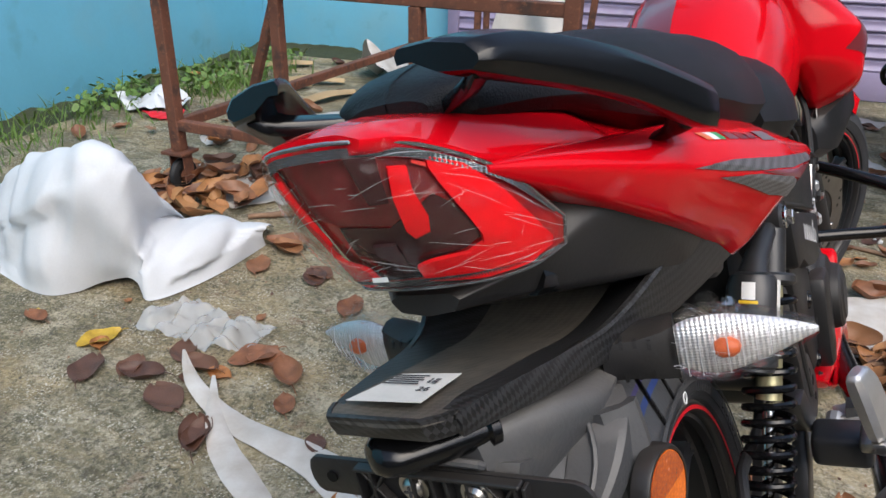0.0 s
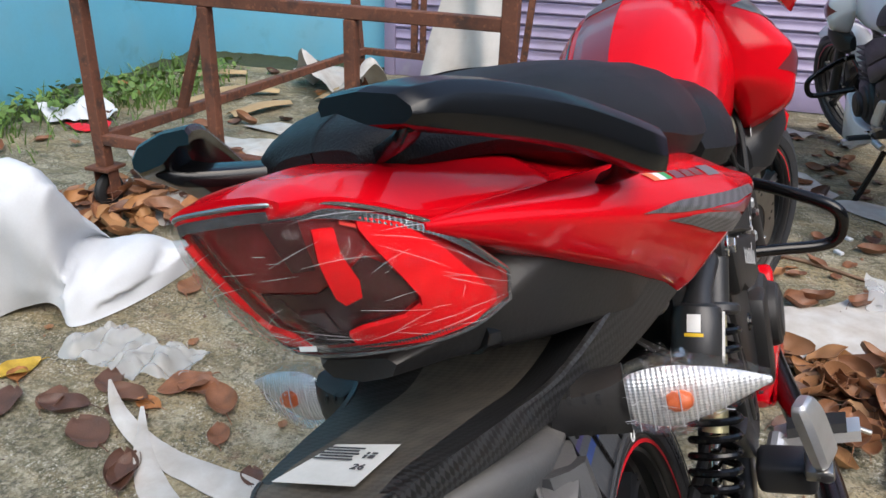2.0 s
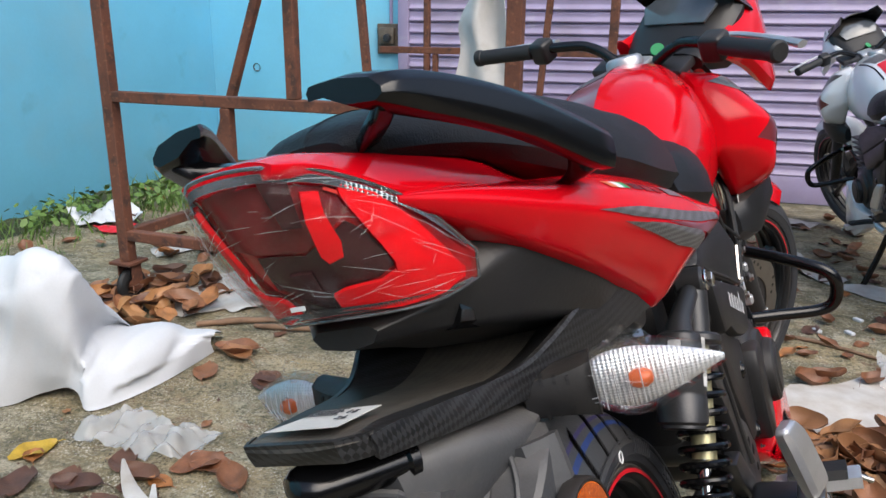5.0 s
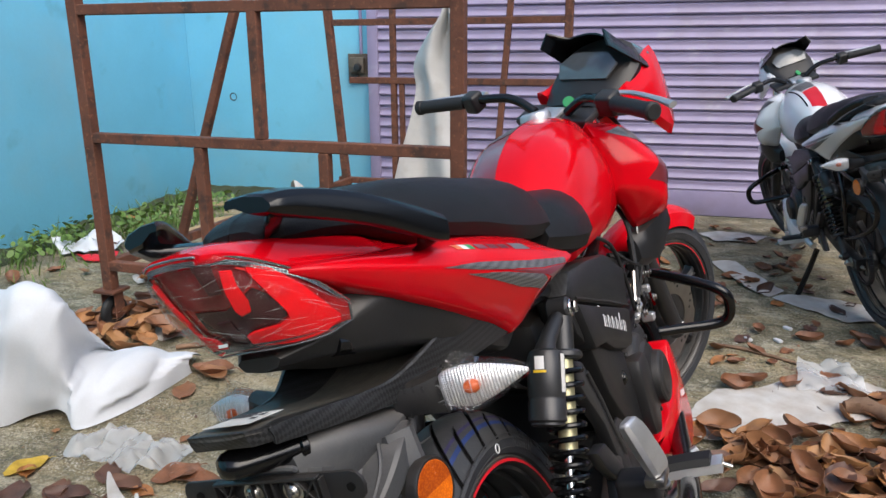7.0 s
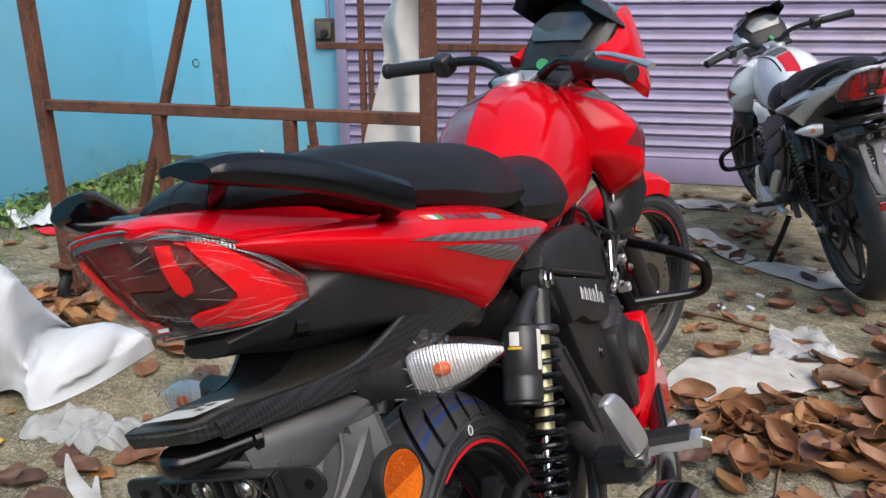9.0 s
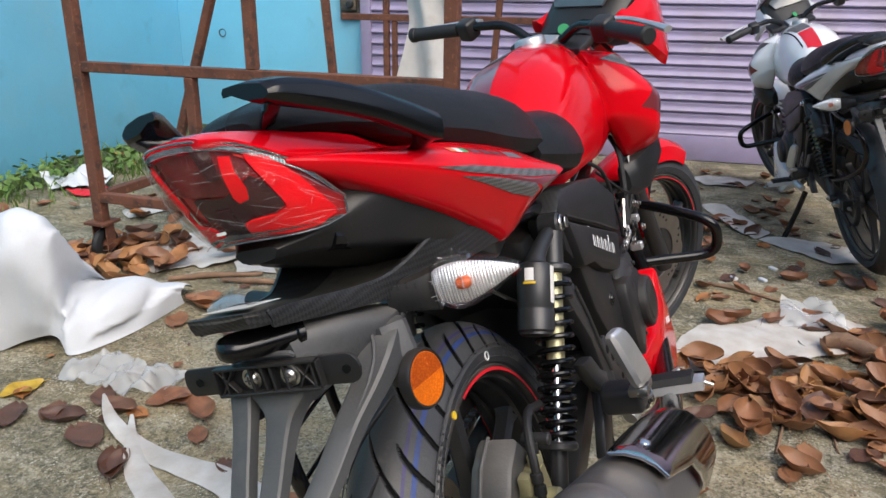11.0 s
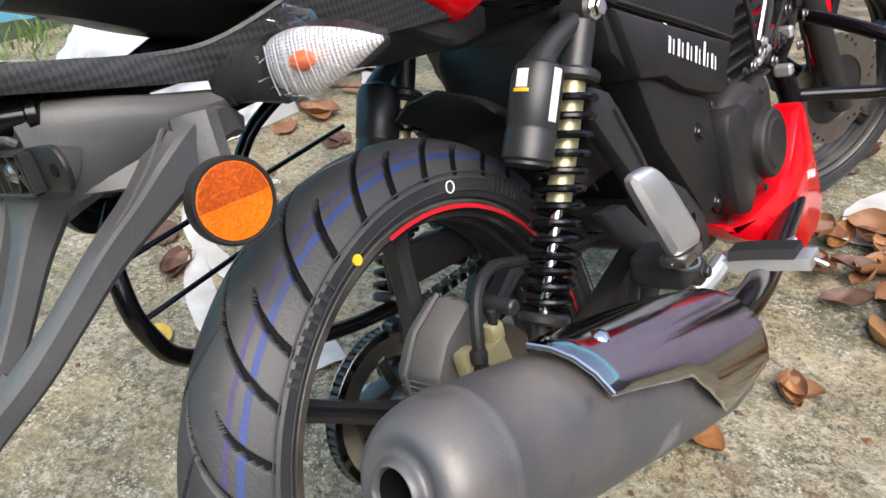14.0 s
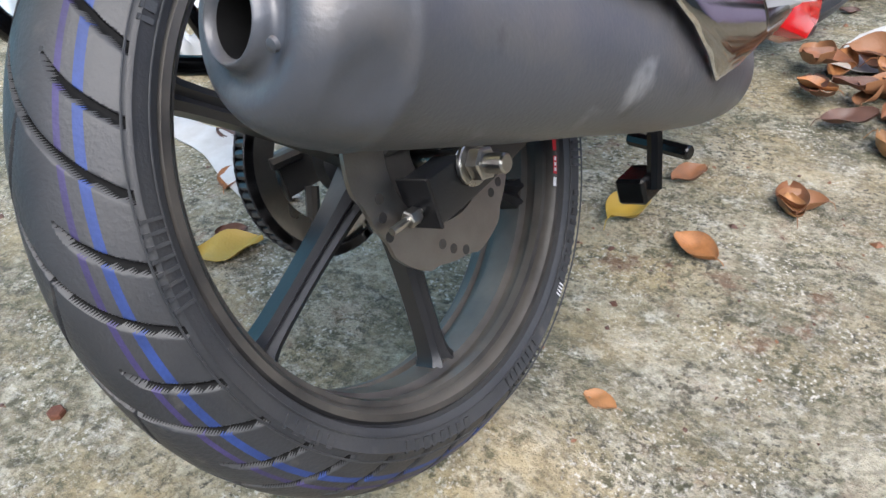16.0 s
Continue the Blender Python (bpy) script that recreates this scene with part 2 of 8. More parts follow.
rust = material("rusty_steel", (0.13, 0.048, 0.026), 0.75, 0.1, 0.5, 9, 160, 0.5, lift=1.5)

speckle(muffler_paint, (0.26, 0.27, 0.29), 11, 0.66, 0.74, 0.8)
speckle(muffler_paint, (0.03, 0.03, 0.032), 30, 0.62, 0.72, 0.5)
speckle(amber, (0.45, 0.07, 0.0), 420, 0.3, 0.6, 0.5, True)
speckle(lamp_red, (0.85, 0.012, 0.02), 240, 0.3, 0.6, 0.4, True)
speckle(grey_plastic, (0.13, 0.118, 0.1), 16, 0.58, 0.74, 0.4)
speckle(tyre_rubber, (0.13, 0.12, 0.105), 45, 0.62, 0.74, 0.35)
speckle(rust, (0.045, 0.025, 0.018), 22, 0.52, 0.66, 0.8)
speckle(rust, (0.24, 0.1, 0.05), 55, 0.58, 0.68, 0.7)


def flutes(m, across, along, depth):
    """Fine upright flutes crossed by shallower level ones, as in a prism lens."""
    n, l = m.node_tree.nodes, m.node_tree.links
    co, add, bp = n.new("ShaderNodeTexCoord"), n.new("ShaderNodeMath"), n.new("ShaderNodeBump")
    add.operation = "MULTIPLY_ADD"
    add.inputs[1].default_value = 0.45
    for way, scale, k in (("Z", along, 0), ("X", across, 2)):
        w = n.new("ShaderNodeTexWave")
        w.bands_direction, w.wave_profile = way, "TRI"
        w.inputs["Scale"].default_value, w.inputs["Distortion"].default_value = scale, 0.25
        l.new(co.outputs["Object"], w.inputs["Vector"])
        l.new(w.outputs["Fac"], add.inputs[k])
    bp.inputs["Strength"].default_value, bp.inputs["Distance"].default_value = depth, 0.002
    l.new(add.outputs[0], bp.inputs["Height"])
    l.new(bp.outputs[0], n["Principled BSDF"].inputs["Normal"])


flutes(reflector_silver, 95, 140, 0.38)


# ---------------------------------------------------------------- mesh helpers
def finish(bm, angle=35):
    """Right normals, smooth faces, and hard edges where the surface bends sharply."""
    bmesh.ops.recalc_face_normals(bm, faces=bm.faces[:])
    for f in bm.faces:
        f.smooth = True
    lim = radians(angle)
    for e in bm.edges:
        if len(e.link_faces) == 2 and e.calc_face_angle(0) > lim:
            e.smooth = False
    return bm


def part(name, bm, mat, parent=None, label="", at=None, angle=35):
    """Links a bmesh as one mesh object under a thing or a part."""
    finish(bm, angle)
    me = bpy.data.meshes.new(name)
    bm.to_mesh(me)
    bm.free()
    for m in mat if isinstance(mat, (list, tuple)) else [mat]:
        me.materials.append(m)
    ob = new(name, me)
    ob.parent = parent
    if at is not None:
        ob.matrix_basis = at
    if label:
        tagged(ob, label)
    return ob


def thing(name, label, category, at=None, group="", kind=""):
    ob = new(name)
    ob.empty_display_size = 0.1
    if at is not None:
        ob.matrix_basis = at
    return tagged(ob, label, category, group, kind)


def spline(pts, n, closed=False):
    """Points along a Catmull-Rom curve through pts, n to a span."""
    pts = [Vector(p) for p in pts]
    k = len(pts)
    out = []
    for i in range(k if closed else k - 1):
        if closed:
            p0, p1, p2, p3 = (pts[(i + j) % k] for j in (-1, 0, 1, 2))
        else:
            p1, p2 = pts[i], pts[i + 1]
            p0 = pts[i - 1] if i else p1 * 2 - p2
            p3 = pts[i + 2] if i + 2 < k else p2 * 2 - p1
        for s in range(n):
            t = s / n
            out.append(0.5 * (2 * p1 + (p2 - p0) * t + (2 * p0 - 5 * p1 + 4 * p2 - p3) * t * t + (3 * p1 - p0 - 3 * p2 + p3) * t**3))
    if not closed:
        out.append(pts[-1])
    return out


def skin(bm, rings, caps=True, closed=True):
    """Joins rings of equal length into a skin."""
    vs = [[bm.verts.new(p) for p in r] for r in rings]
    k = len(rings[0])
    for a, b in zip(vs, vs[1:]):
        for i in range(k if closed else k - 1):
            j = (i + 1) % k
            try:
                bm.faces.new((a[i], a[j], b[j], b[i]))
            except ValueError:
                pass
    if caps and closed:
        bm.faces.new(vs[0][::-1])
        bm.faces.new(vs[-1])
    return bm


def loft(sections, around=4, along=4, caps=True, round_loop=True):
    """A smooth body through closed sections of equal point count."""
    loops = [spline(s, around, True) if round_loop else [Vector(p) for p in s] for s in sections]
    cols = [spline([lp[i] for lp in loops], along) for i in range(len(loops[0]))]
    rings = [[c[j] for c in cols] for j in range(len(cols[0]))]
    return skin(bmesh.new(), rings, caps)


def soft(sections, f=0.16):
    """Blunts the corners of each section, to loft flat faces with rounded edges."""
    out = []
    for q in sections:
        q = [Vector(p) for p in q]
        k = len(q)
        r = []
        for i in range(k):
            a, b, c = q[i - 1], q[i], q[(i + 1) % k]
            p, s = b.lerp(a, f), b.lerp(c, f)
            r += [p, (p + s) * 0.25 + b * 0.5, s]
        out.append(r)
    return out


def tube(path, radius, segs=10, smooth=0, caps=True, bm=None, flat=1.0):
    """A pipe along a path; radius may be a list."""
    pts = spline(path, smooth) if smooth else [Vector(p) for p in path]
    n = len(pts)
    if isinstance(radius, (list, tuple)):
        rs = [radius[0] + 0 for _ in pts]
        m = len(radius) - 1
        for i in range(n):
            f = i / max(1, n - 1) * m
            k = min(int(f), m - 1)
            rs[i] = radius[k] + (radius[k + 1] - radius[k]) * (f - k)
    else:
        rs = [radius] * n
    bm = bm or bmesh.new()
    rings, up = [], None
    for i, p in enumerate(pts):
        d = (pts[min(i + 1, n - 1)] - pts[max(i - 1, 0)]).normalized()
        if up is None:
            up = d.orthogonal().normalized() if abs(d.z) > 0.9 else d.cross(Vector((0, 0, 1))).normalized()
        up = (up - d * up.dot(d)).normalized()
        side = d.cross(up)
        rings.append([p + (up * math.cos(a) + side * math.sin(a) * flat) * rs[i] for a in (2 * math.pi * k / segs for k in range(segs))])
    return skin(bm, rings, caps)


def lathe(profile, segs=48, axis="X", centre=(0, 0, 0), bm=None, closed=False):
    """Turns a profile of (radius, height) pairs round an axis."""
    bm = bm or bmesh.new()
    c = Vector(centre)
    rings = []
    for k in range(segs):
        a = 2 * math.pi * k / segs
        ca, sa = math.cos(a), math.sin(a)
        if axis == "X":
            rings.append([c + Vector((h, r * ca, r * sa)) for r, h in profile])
        elif axis == "Y":
            rings.append([c + Vector((r * ca, h, r * sa)) for r, h in profile])
        else:
            rings.append([c + Vector((r * ca, r * sa, h)) for r, h in profile])
    vs = [[bm.verts.new(p) for p in r] for r in rings]
    k = len(profile)
    for i in range(segs):
        a, b = vs[i], vs[(i + 1) % segs]
        for j in range(k if closed else k - 1):
            bm.faces.new((a[j], a[(j + 1) % k], b[(j + 1) % k], b[j]))
    bmesh.ops.remove_doubles(bm, verts=bm.verts[:], dist=1e-5)
    return bm


def box(size, centre=(0, 0, 0), bevel=0.0, segs=2, m=None, bm=None):
    one = bmesh.new()
    bmesh.ops.create_cube(one, size=1.0, matrix=Matrix.Translation(centre) @ Matrix.Diagonal((*size, 1)))
    if bevel:
        bmesh.ops.bevel(one, geom=one.edges[:], offset=bevel, segments=segs, profile=0.5, affect="EDGES")
    if m is not None:
        bmesh.ops.transform(one, matrix=m, verts=one.verts[:])
    return join(bm, one)


def join(a, b):
    """Adds bmesh b to bmesh a."""
    if a is None:
        return b
    vs = {v: a.verts.new(v.co) for v in b.verts}
    for f in b.faces:
        try:
            g = a.faces.new([vs[v] for v in f.verts])
            g.material_index = f.material_index
        except ValueError:
            pass
    b.free()
    return a


def plate(outline, thick, plane="YZ", at=0.0, bevel=0.0, holes=()):
    """A flat outline given a thickness; the plane's third axis runs from at to at + thick."""
    bm = bmesh.new()

    def put(p, h):
        if plane == "YZ":
            return (h, p[0], p[1])
        if plane == "XZ":
            return (p[0], h, p[1])
        return (p[0], p[1], h)

    lo, hi = [bm.verts.new(put(p, at)) for p in outline], [bm.verts.new(put(p, at + thick)) for p in outline]
    k = len(outline)
    bm.faces.new(lo[::-1])
    bm.faces.new(hi)
    for i in range(k):
        bm.faces.new((lo[i], lo[(i + 1) % k], hi[(i + 1) % k], hi[i]))
    bmesh.ops.recalc_face_normals(bm, faces=bm.faces[:])
    if bevel:
        es = [e for e in bm.edges if len(e.link_faces) == 2 and e.calc_face_angle(0) > 0.5]
        bmesh.ops.bevel(bm, geom=es, offset=bevel, segments=2, profile=0.5, affect="EDGES")
    return bm


def ring(r, thin, centre=(0, 0, 0), axis="X", segs=40, sides=10, flat=1.0):
    prof = [(r + thin * math.cos(a), thin * flat * math.sin(a)) for a in (2 * math.pi * k / sides for k in range(sides))]
    return lathe(prof, segs, axis, centre, closed=True)


def rod(a, b, r, segs=12, bevel=0.0, bm=None):
    """A straight bar with slightly broken ends."""
    a, b = Vector(a), Vector(b)
    d = (b - a).normalized()
    if bevel:
        pts, rs = [a, a + d * bevel, b - d * bevel, b], [r - bevel, r, r, r - bevel]
    else:
        pts, rs = [a, b], [r, r]
    up = d.orthogonal().normalized()
    side = d.cross(up)
    rings = [[p + (up * math.cos(t) + side * math.sin(t)) * q for t in (2 * math.pi * k / segs for k in range(segs))] for p, q in zip(pts, rs)]
    return skin(bm or bmesh.new(), rings)


def bolt(name, at, way, r, parent, mat=None, label=""):
    """A hexagon bolt head with a washer, along way."""
    a, w = Vector(at), Vector(way).normalized()
    bm = rod(a - w * r * 0.2, a + w * r * 0.25, r * 1.35, 20, r * 0.1)
    join_in = rod(a + w * r * 0.2, a + w * r * 1.0, r, 6, r * 0.12)
    return part(name, join(bm, join_in), mat or steel, parent, label)


def mirrored(bm):
    """A copy of a bmesh, mirrored in x."""
    c = bm.copy()
    for v in c.verts:
        v.co.x = -v.co.x
    return c


def words(text, size, mat, parent, m, name="lettering", depth=0.0004, align="CENTER", squeeze=1.0, label=""):
    """Letters of the built-in font as a thin mesh at the pose m (they read along its x, up along its y)."""
    cu = bpy.data.curves.new(name, "FONT")
    cu.body, cu.size, cu.extrude, cu.align_x, cu.align_y = text, size, depth, align, "CENTER"
    tmp = bpy.data.objects.new(name, cu)
    scene.collection.objects.link(tmp)
    bpy.context.view_layer.update()
    me = bpy.data.meshes.new_from_object(tmp.evaluated_get(bpy.context.evaluated_depsgraph_get()))
    bpy.data.objects.remove(tmp)
    bpy.data.curves.remove(cu)
    for v in me.vertices:
        v.co.x *= squeeze
    me.materials.clear()
    me.materials.append(mat)
    ob = new(name, me)
    ob.parent = parent
    ob.matrix_basis = m
    if label:
        tagged(ob, label)
    return ob


def facing(at, right, up):
    """A pose at a place whose x runs along right and whose y runs near up."""
    x = Vector(right).normalized()
    z = x.cross(Vector(up)).normalized()
    y = z.cross(x)
    return Matrix(((x.x, y.x, z.x, at[0]), (x.y, y.y, z.y, at[1]), (x.z, y.z, z.z, at[2]), (0, 0, 0, 1)))


# ---------------------------------------------------------------- the yard
def yard_concrete():
    """Old concrete: sandy and mossy patches, brushed streaks, dark pits, pale scuffs."""
    m = bpy.data.materials.new("yard_concrete")
    m.use_nodes = True
    n, l = m.node_tree.nodes, m.node_tree.links
    b = n["Principled BSDF"]
    geo = n.new("ShaderNodeNewGeometry")

    def tex(scale, detail=6, rough=0.6, stretch=None, kind="Noise"):
        t = n.new("ShaderNodeTex" + kind)
        t.inputs["Scale"].default_value = scale
        if kind == "Noise":
            t.inputs["Detail"].default_value, t.inputs["Roughness"].default_value = detail, rough
        mp = n.new("ShaderNodeMapping")
        if stretch:
            mp.inputs["Rotation"].default_value = (0, 0, radians(stretch[0]))
            mp.inputs["Scale"].default_value = stretch[1]
        l.new(geo.outputs["Position"], mp.inputs["Vector"])
        l.new(mp.outputs[0], t.inputs["Vector"])
        return t.outputs["Fac" if kind == "Noise" else "Distance"]

    def span(v, lo, hi, top=1.0):
        r = n.new("ShaderNodeMapRange")
        r.inputs[4].default_value = top
        r.inputs[1].default_value, r.inputs[2].default_value = lo, hi
        l.new(v, r.inputs[0])
        return r.outputs[0]

    def mix(f, c1, c2):
        x = n.new("ShaderNodeMixRGB")
        for i, c in ((1, c1), (2, c2)):
            if isinstance(c, tuple):
                x.inputs[i].default_value = (*c, 1)
            else:
                l.new(c, x.inputs[i])
        l.new(f, x.inputs[0])
        return x.outputs[0]

    c = mix(span(tex(0.9, 8), 0.36, 0.62), (0.22, 0.19, 0.118), (0.36, 0.315, 0.215))
    # moss and damp away from the worn middle
    sep = n.new("ShaderNodeSeparateXYZ")
    l.new(geo.outputs["Position"], sep.inputs[0])
    damp = n.new("ShaderNodeMath")
    damp.operation = "MULTIPLY_ADD"
    damp.inputs[1].default_value = 1.8
    l.new(tex(1.7, 9, 0.7), damp.inputs[0])
    far = n.new("ShaderNodeMath")
    far.operation = "MAXIMUM"
    l.new(span(sep.outputs[0], 0.5, -0.9), far.inputs[0])
    l.new(span(sep.outputs[1], 0.9, 2.2), far.inputs[1])
    l.new(far.outputs[0], damp.inputs[2])
    c = mix(span(tex(2.6, 9, 0.7), 0.52, 0.7), c, (0.125, 0.11, 0.062))
    c = mix(span(tex(9, 8, 0.75, (-33, (1, 4.2, 1))), 0.5, 0.66), c, (0.105, 0.092, 0.06))
    c = mix(span(tex(5, 9, 0.68), 0.5, 0.62), c, (0.5, 0.46, 0.36))
    c = mix(span(tex(17, 9, 0.7), 0.53, 0.62), c, (0.56, 0.53, 0.45))
    c = mix(span(damp.outputs[0], 0.85, 2.0), c, (0.085, 0.076, 0.037))
    c = mix(span(tex(5.5, 9, 0.72, (-33, (1, 4.6, 1))), 0.47, 0.6, 0.75), c, (0.27, 0.235, 0.14))
    c = mix(span(tex(3.2, 8, 0.7), 0.5, 0.62, 0.6), c, (0.065, 0.062, 0.03))
    c = mix(span(tex(12, 8, 0.7, (60, (1, 2, 1))), 0.54, 0.64, 0.6), c, (0.42, 0.38, 0.28))
    c = mix(span(tex(26, 9, 0.7, (35, (1, 1.25, 1))), 0.52, 0.62), c, (0.085, 0.078, 0.055))
    c = mix(span(tex(7, 9, 0.8), 0.5, 0.6, 0.8), c, (0.5, 0.45, 0.33))

    # streaky ochre concrete, its warm bright patches painted for dappled sunlight
    c = mix(span(tex(1.5, 7, 0.65, (-33, (1, 2.2, 1))), 0.47, 0.6, 0.6), c, (0.43, 0.33, 0.175))

    def both(a, b):
        q = n.new("ShaderNodeMath")
        q.operation = "MULTIPLY"
        l.new(a, q.inputs[0])
        l.new(b, q.inputs[1])
        return q.outputs[0]

    c = mix(both(span(tex(48, 8, 0.75), 0.5, 0.58), span(tex(4.3, 6, 0.65), 0.42, 0.56)), c, (0.075, 0.072, 0.036))
    c = mix(both(span(tex(110, 6, 0.7), 0.52, 0.6), span(tex(6.1, 6, 0.65), 0.4, 0.58)), c, (0.05, 0.045, 0.032))
    c = mix(both(span(tex(160, 4, 0.6), 0.55, 0.63), span(tex(9, 6, 0.65), 0.45, 0.6)), c, (0.62, 0.58, 0.5))
    c = mix(both(span(tex(14, 8, 0.7), 0.55, 0.62, 0.8), span(tex(2.1, 5, 0.6), 0.46, 0.6)), c, (0.13, 0.062, 0.03))
    c = mix(span(tex(62, 9, 0.8), 0.5, 0.57, 0.42), c, (0.085, 0.076, 0.045))
    c = mix(span(tex(90, 9, 0.8), 0.53, 0.6, 0.35), c, (0.6, 0.54, 0.42))
    l.new(c, b.inputs["Base Color"])
    b.inputs["Roughness"].default_value = 0.85
    hgt = n.new("ShaderNodeMath")
    hgt.operation = "ADD"
    l.new(tex(22, 9, 0.75), hgt.inputs[0])
    l.new(tex(110, 4, 0.7), hgt.inputs[1])
    bp = n.new("ShaderNodeBump")
    bp.inputs["Strength"].default_value, bp.inputs["Distance"].default_value = 0.9, 0.008
    l.new(hgt.outputs[0], bp.inputs["Height"])
    l.new(bp.outputs[0], b.inputs["Normal"])
    return m


concrete = yard_concrete()
blue_wall = material("blue_plaster", (0.19, 0.57, 0.77), 0.75, 0.0, 0.9, 2.0, 60, 0.25, lift=1.08)
lilac = material("lilac_shutter", (0.31, 0.262, 0.4), 0.45, 0.0, 0.88, 6, 120, 0.1)

speckle(lilac, (0.2, 0.16, 0.15), 3.5, 0.5, 0.75, 0.4)
speckle(lilac, (0.42, 0.4, 0.45), 9, 0.58, 0.7, 0.35)
speckle(blue_wall, (0.3, 0.5, 0.56), 1.3, 0.5, 0.72, 0.45)
speckle(blue_wall, (0.12, 0.3, 0.36), 5, 0.62, 0.75, 0.35)


def ground_height(x, y):
    """Uneven yard: a low hump under the parked wheel and soft dips."""
    d = (x - 0.79) ** 2 + (y - 0.33) ** 2
    return 0.052 * math.exp(-d / 0.014) + 0.006 * noise.noise((x * 1.3, y * 1.3, 3.0)) + 0.002 * noise.noise((x * 9, y * 9, 1.0))


def build_ground():
    xs = [-60, -20, -8, -5] + [-3.4 + 0.06 * i for i in range(125)] + [5, 8, 20, 60]
    ys = [-60, -20, -8, -4] + [-2.0 + 0.06 * i for i in range(115)] + [6, 9, 20, 60]
    bm = bmesh.new()
    g = [[bm.verts.new((x, y, ground_height(x, y))) for x in xs] for y in ys]
    for a, b in zip(g, g[1:]):
        for i in range(len(xs) - 1):
            bm.faces.new((a[i], a[i + 1], b[i + 1], b[i]))
    return tagged(part("ground", bm, concrete), "weathered stained concrete yard strewn with leaves", "ground", kind="structure")


build_ground()
tagged(part("wall_west", box((0.2, 14.0, 3.6), (-2.64, -2.2, 1.8), 0.004), blue_wall), "sky-blue painted plaster wall, mossy at its foot", "wall", kind="structure")
tagged(part("wall_north", box((1.5, 0.2, 3.6), (-1.79, 4.82, 1.8), 0.004), blue_wall), "sky-blue painted plaster wall beside the shutter", "wall", kind="structure")
tagged(part("wall_lintel", box((7.04, 0.2, 0.8), (2.48, 4.82, 3.2), 0.004), blue_wall), "blue wall above the rolling shutter", "wall", kind="structure")

# two walls added out of view to dim the sky light and darken reflections
unseen_wall = material("unseen_wall_plaster", (0.3, 0.28, 0.25), 0.85, 0.0, 0.75, 2.0, 60, 0.25)
tagged(part("wall_south", box((9.0, 0.2, 3.2), (1.9, -4.6, 1.6), 0.004), unseen_wall), "added unseen plaster wall that cuts sky light and shows in reflections", "wall", kind="structure")
tagged(part("wall_east", box((0.2, 9.3, 3.2), (6.4, 0.15, 1.6), 0.004), unseen_wall), "added unseen plaster wall that cuts sky light and shows in reflections", "wall", kind="structure")


def build_shutter():
    shutter = thing("rolling_shutter", "lilac painted steel rolling shutter, closed, dusty", "shutter", kind="structure")
    pitch = 0.0745
    prof = []
    z = 0.17
    while z < 2.85:
        prof += [(4.665, z), (4.645, z + 0.004), (4.642, z + 0.012), (4.655, z + 0.03), (4.658, z + 0.045), (4.655, z + 0.058), (4.662, z + 0.07)]
        z += pitch
    bm = skin(bmesh.new(), [[Vector((x, y, zz)) for y, zz in prof] for x in (-0.98, 6.0)], False, False)
    part("curtain", bm, lilac, shutter, angle=25)
    part("bottom_rail", box((6.98, 0.03, 0.165), (2.51, 4.655, 0.088), 0.004), lilac, shutter)
    part("guide_channel", box((0.075, 0.09, 2.9), (-1.02, 4.68, 1.45), 0.006), lilac, shutter)
    part("guide_channel", box((0.075, 0.09, 2.9), (6.03, 4.68, 1.45), 0.006), lilac, shutter)


build_shutter()


def build_rack():
    m = Matrix.Translation((-1.2, 1.96, 0)) @ pose(0, 0, 0, 0, 0, -4)
    rack = thing("steel_rack", "rusty welded square-tube steel rack on castors", "rack", m)

    def bar(a, b, w=0.038):
        a, b = Vector(a), Vector(b)
        q = (b - a).to_track_quat("Z", "X").to_matrix().to_4x4()
        part("bar", box((w, w, (b - a).length), (0, 0, 0), 0.003, 1, Matrix.Translation((a + b) / 2) @ q), rust, rack)

    wdt, dep = 1.475, 2.05
    for x, y in ((0, 0), (wdt, 0), (0.075, dep), (wdt, dep)):
        bar((x, y, 0.17), (x - (0.16 if 0 < x < 1 else 0), y, 2.1), 0.045)
    for y in (0, dep):
        for z in (0.27, 0.78, 1.245):
            if not (y and z == 0.78):
                bar((0.02, y, z), (wdt - 0.02, y, z))
    bar((0.12, dep, 0.9), (wdt - 0.02, dep, 0.9))
    for x in (0.0, wdt):
        bar((x, 0.02, 0.27), (x + (0.1 if not x else 0), dep - 0.02, 0.27))
        bar((x, 0.02, 1.9), (x, dep - 0.02, 1.9))
    bar((0.75, 0, 0.8), (0.75, 0, 1.23))
    bar((0.49, 0, 0.29), (0.49, 0, 0.76))
    bar((0.995, 0, 0.29), (0.995, 0, 0.76))
    bar((0.02, 0.44, 0.28), (0.62, 0.44, 1.88), 0.034)
    bar((0.412, dep, 0.29), (0.412, dep, 1.9), 0.034)
    bar((0.465, dep, 0.29), (0.465, dep, 0.88), 0.03)
    bar((1.06, dep, 0.29), (1.18, dep, 1.9), 0.034)
    for x, y in ((0, 0), (wdt, 0), (0.075, dep), (wdt, dep)):
        w = part("castor", ring(0.045, 0.024, (x, y, 0.071), "X", 28, 10, 0.8), rubber, rack, "worn black rubber castor wheel in a rusty fork")
        part("hub", rod((x - 0.03, y, 0.071), (x + 0.03, y, 0.071), 0.025, 14, 0.003), rust, w)
        for s in (-1, 1):
            part("fork", box((0.006, 0.05, 0.1), (x + s * 0.032, y, 0.11), 0.001, 1), rust, w)
        part("plate", box((0.1, 0.1, 0.012), (x, y, 0.165), 0.002, 1), rust, w)


build_rack()


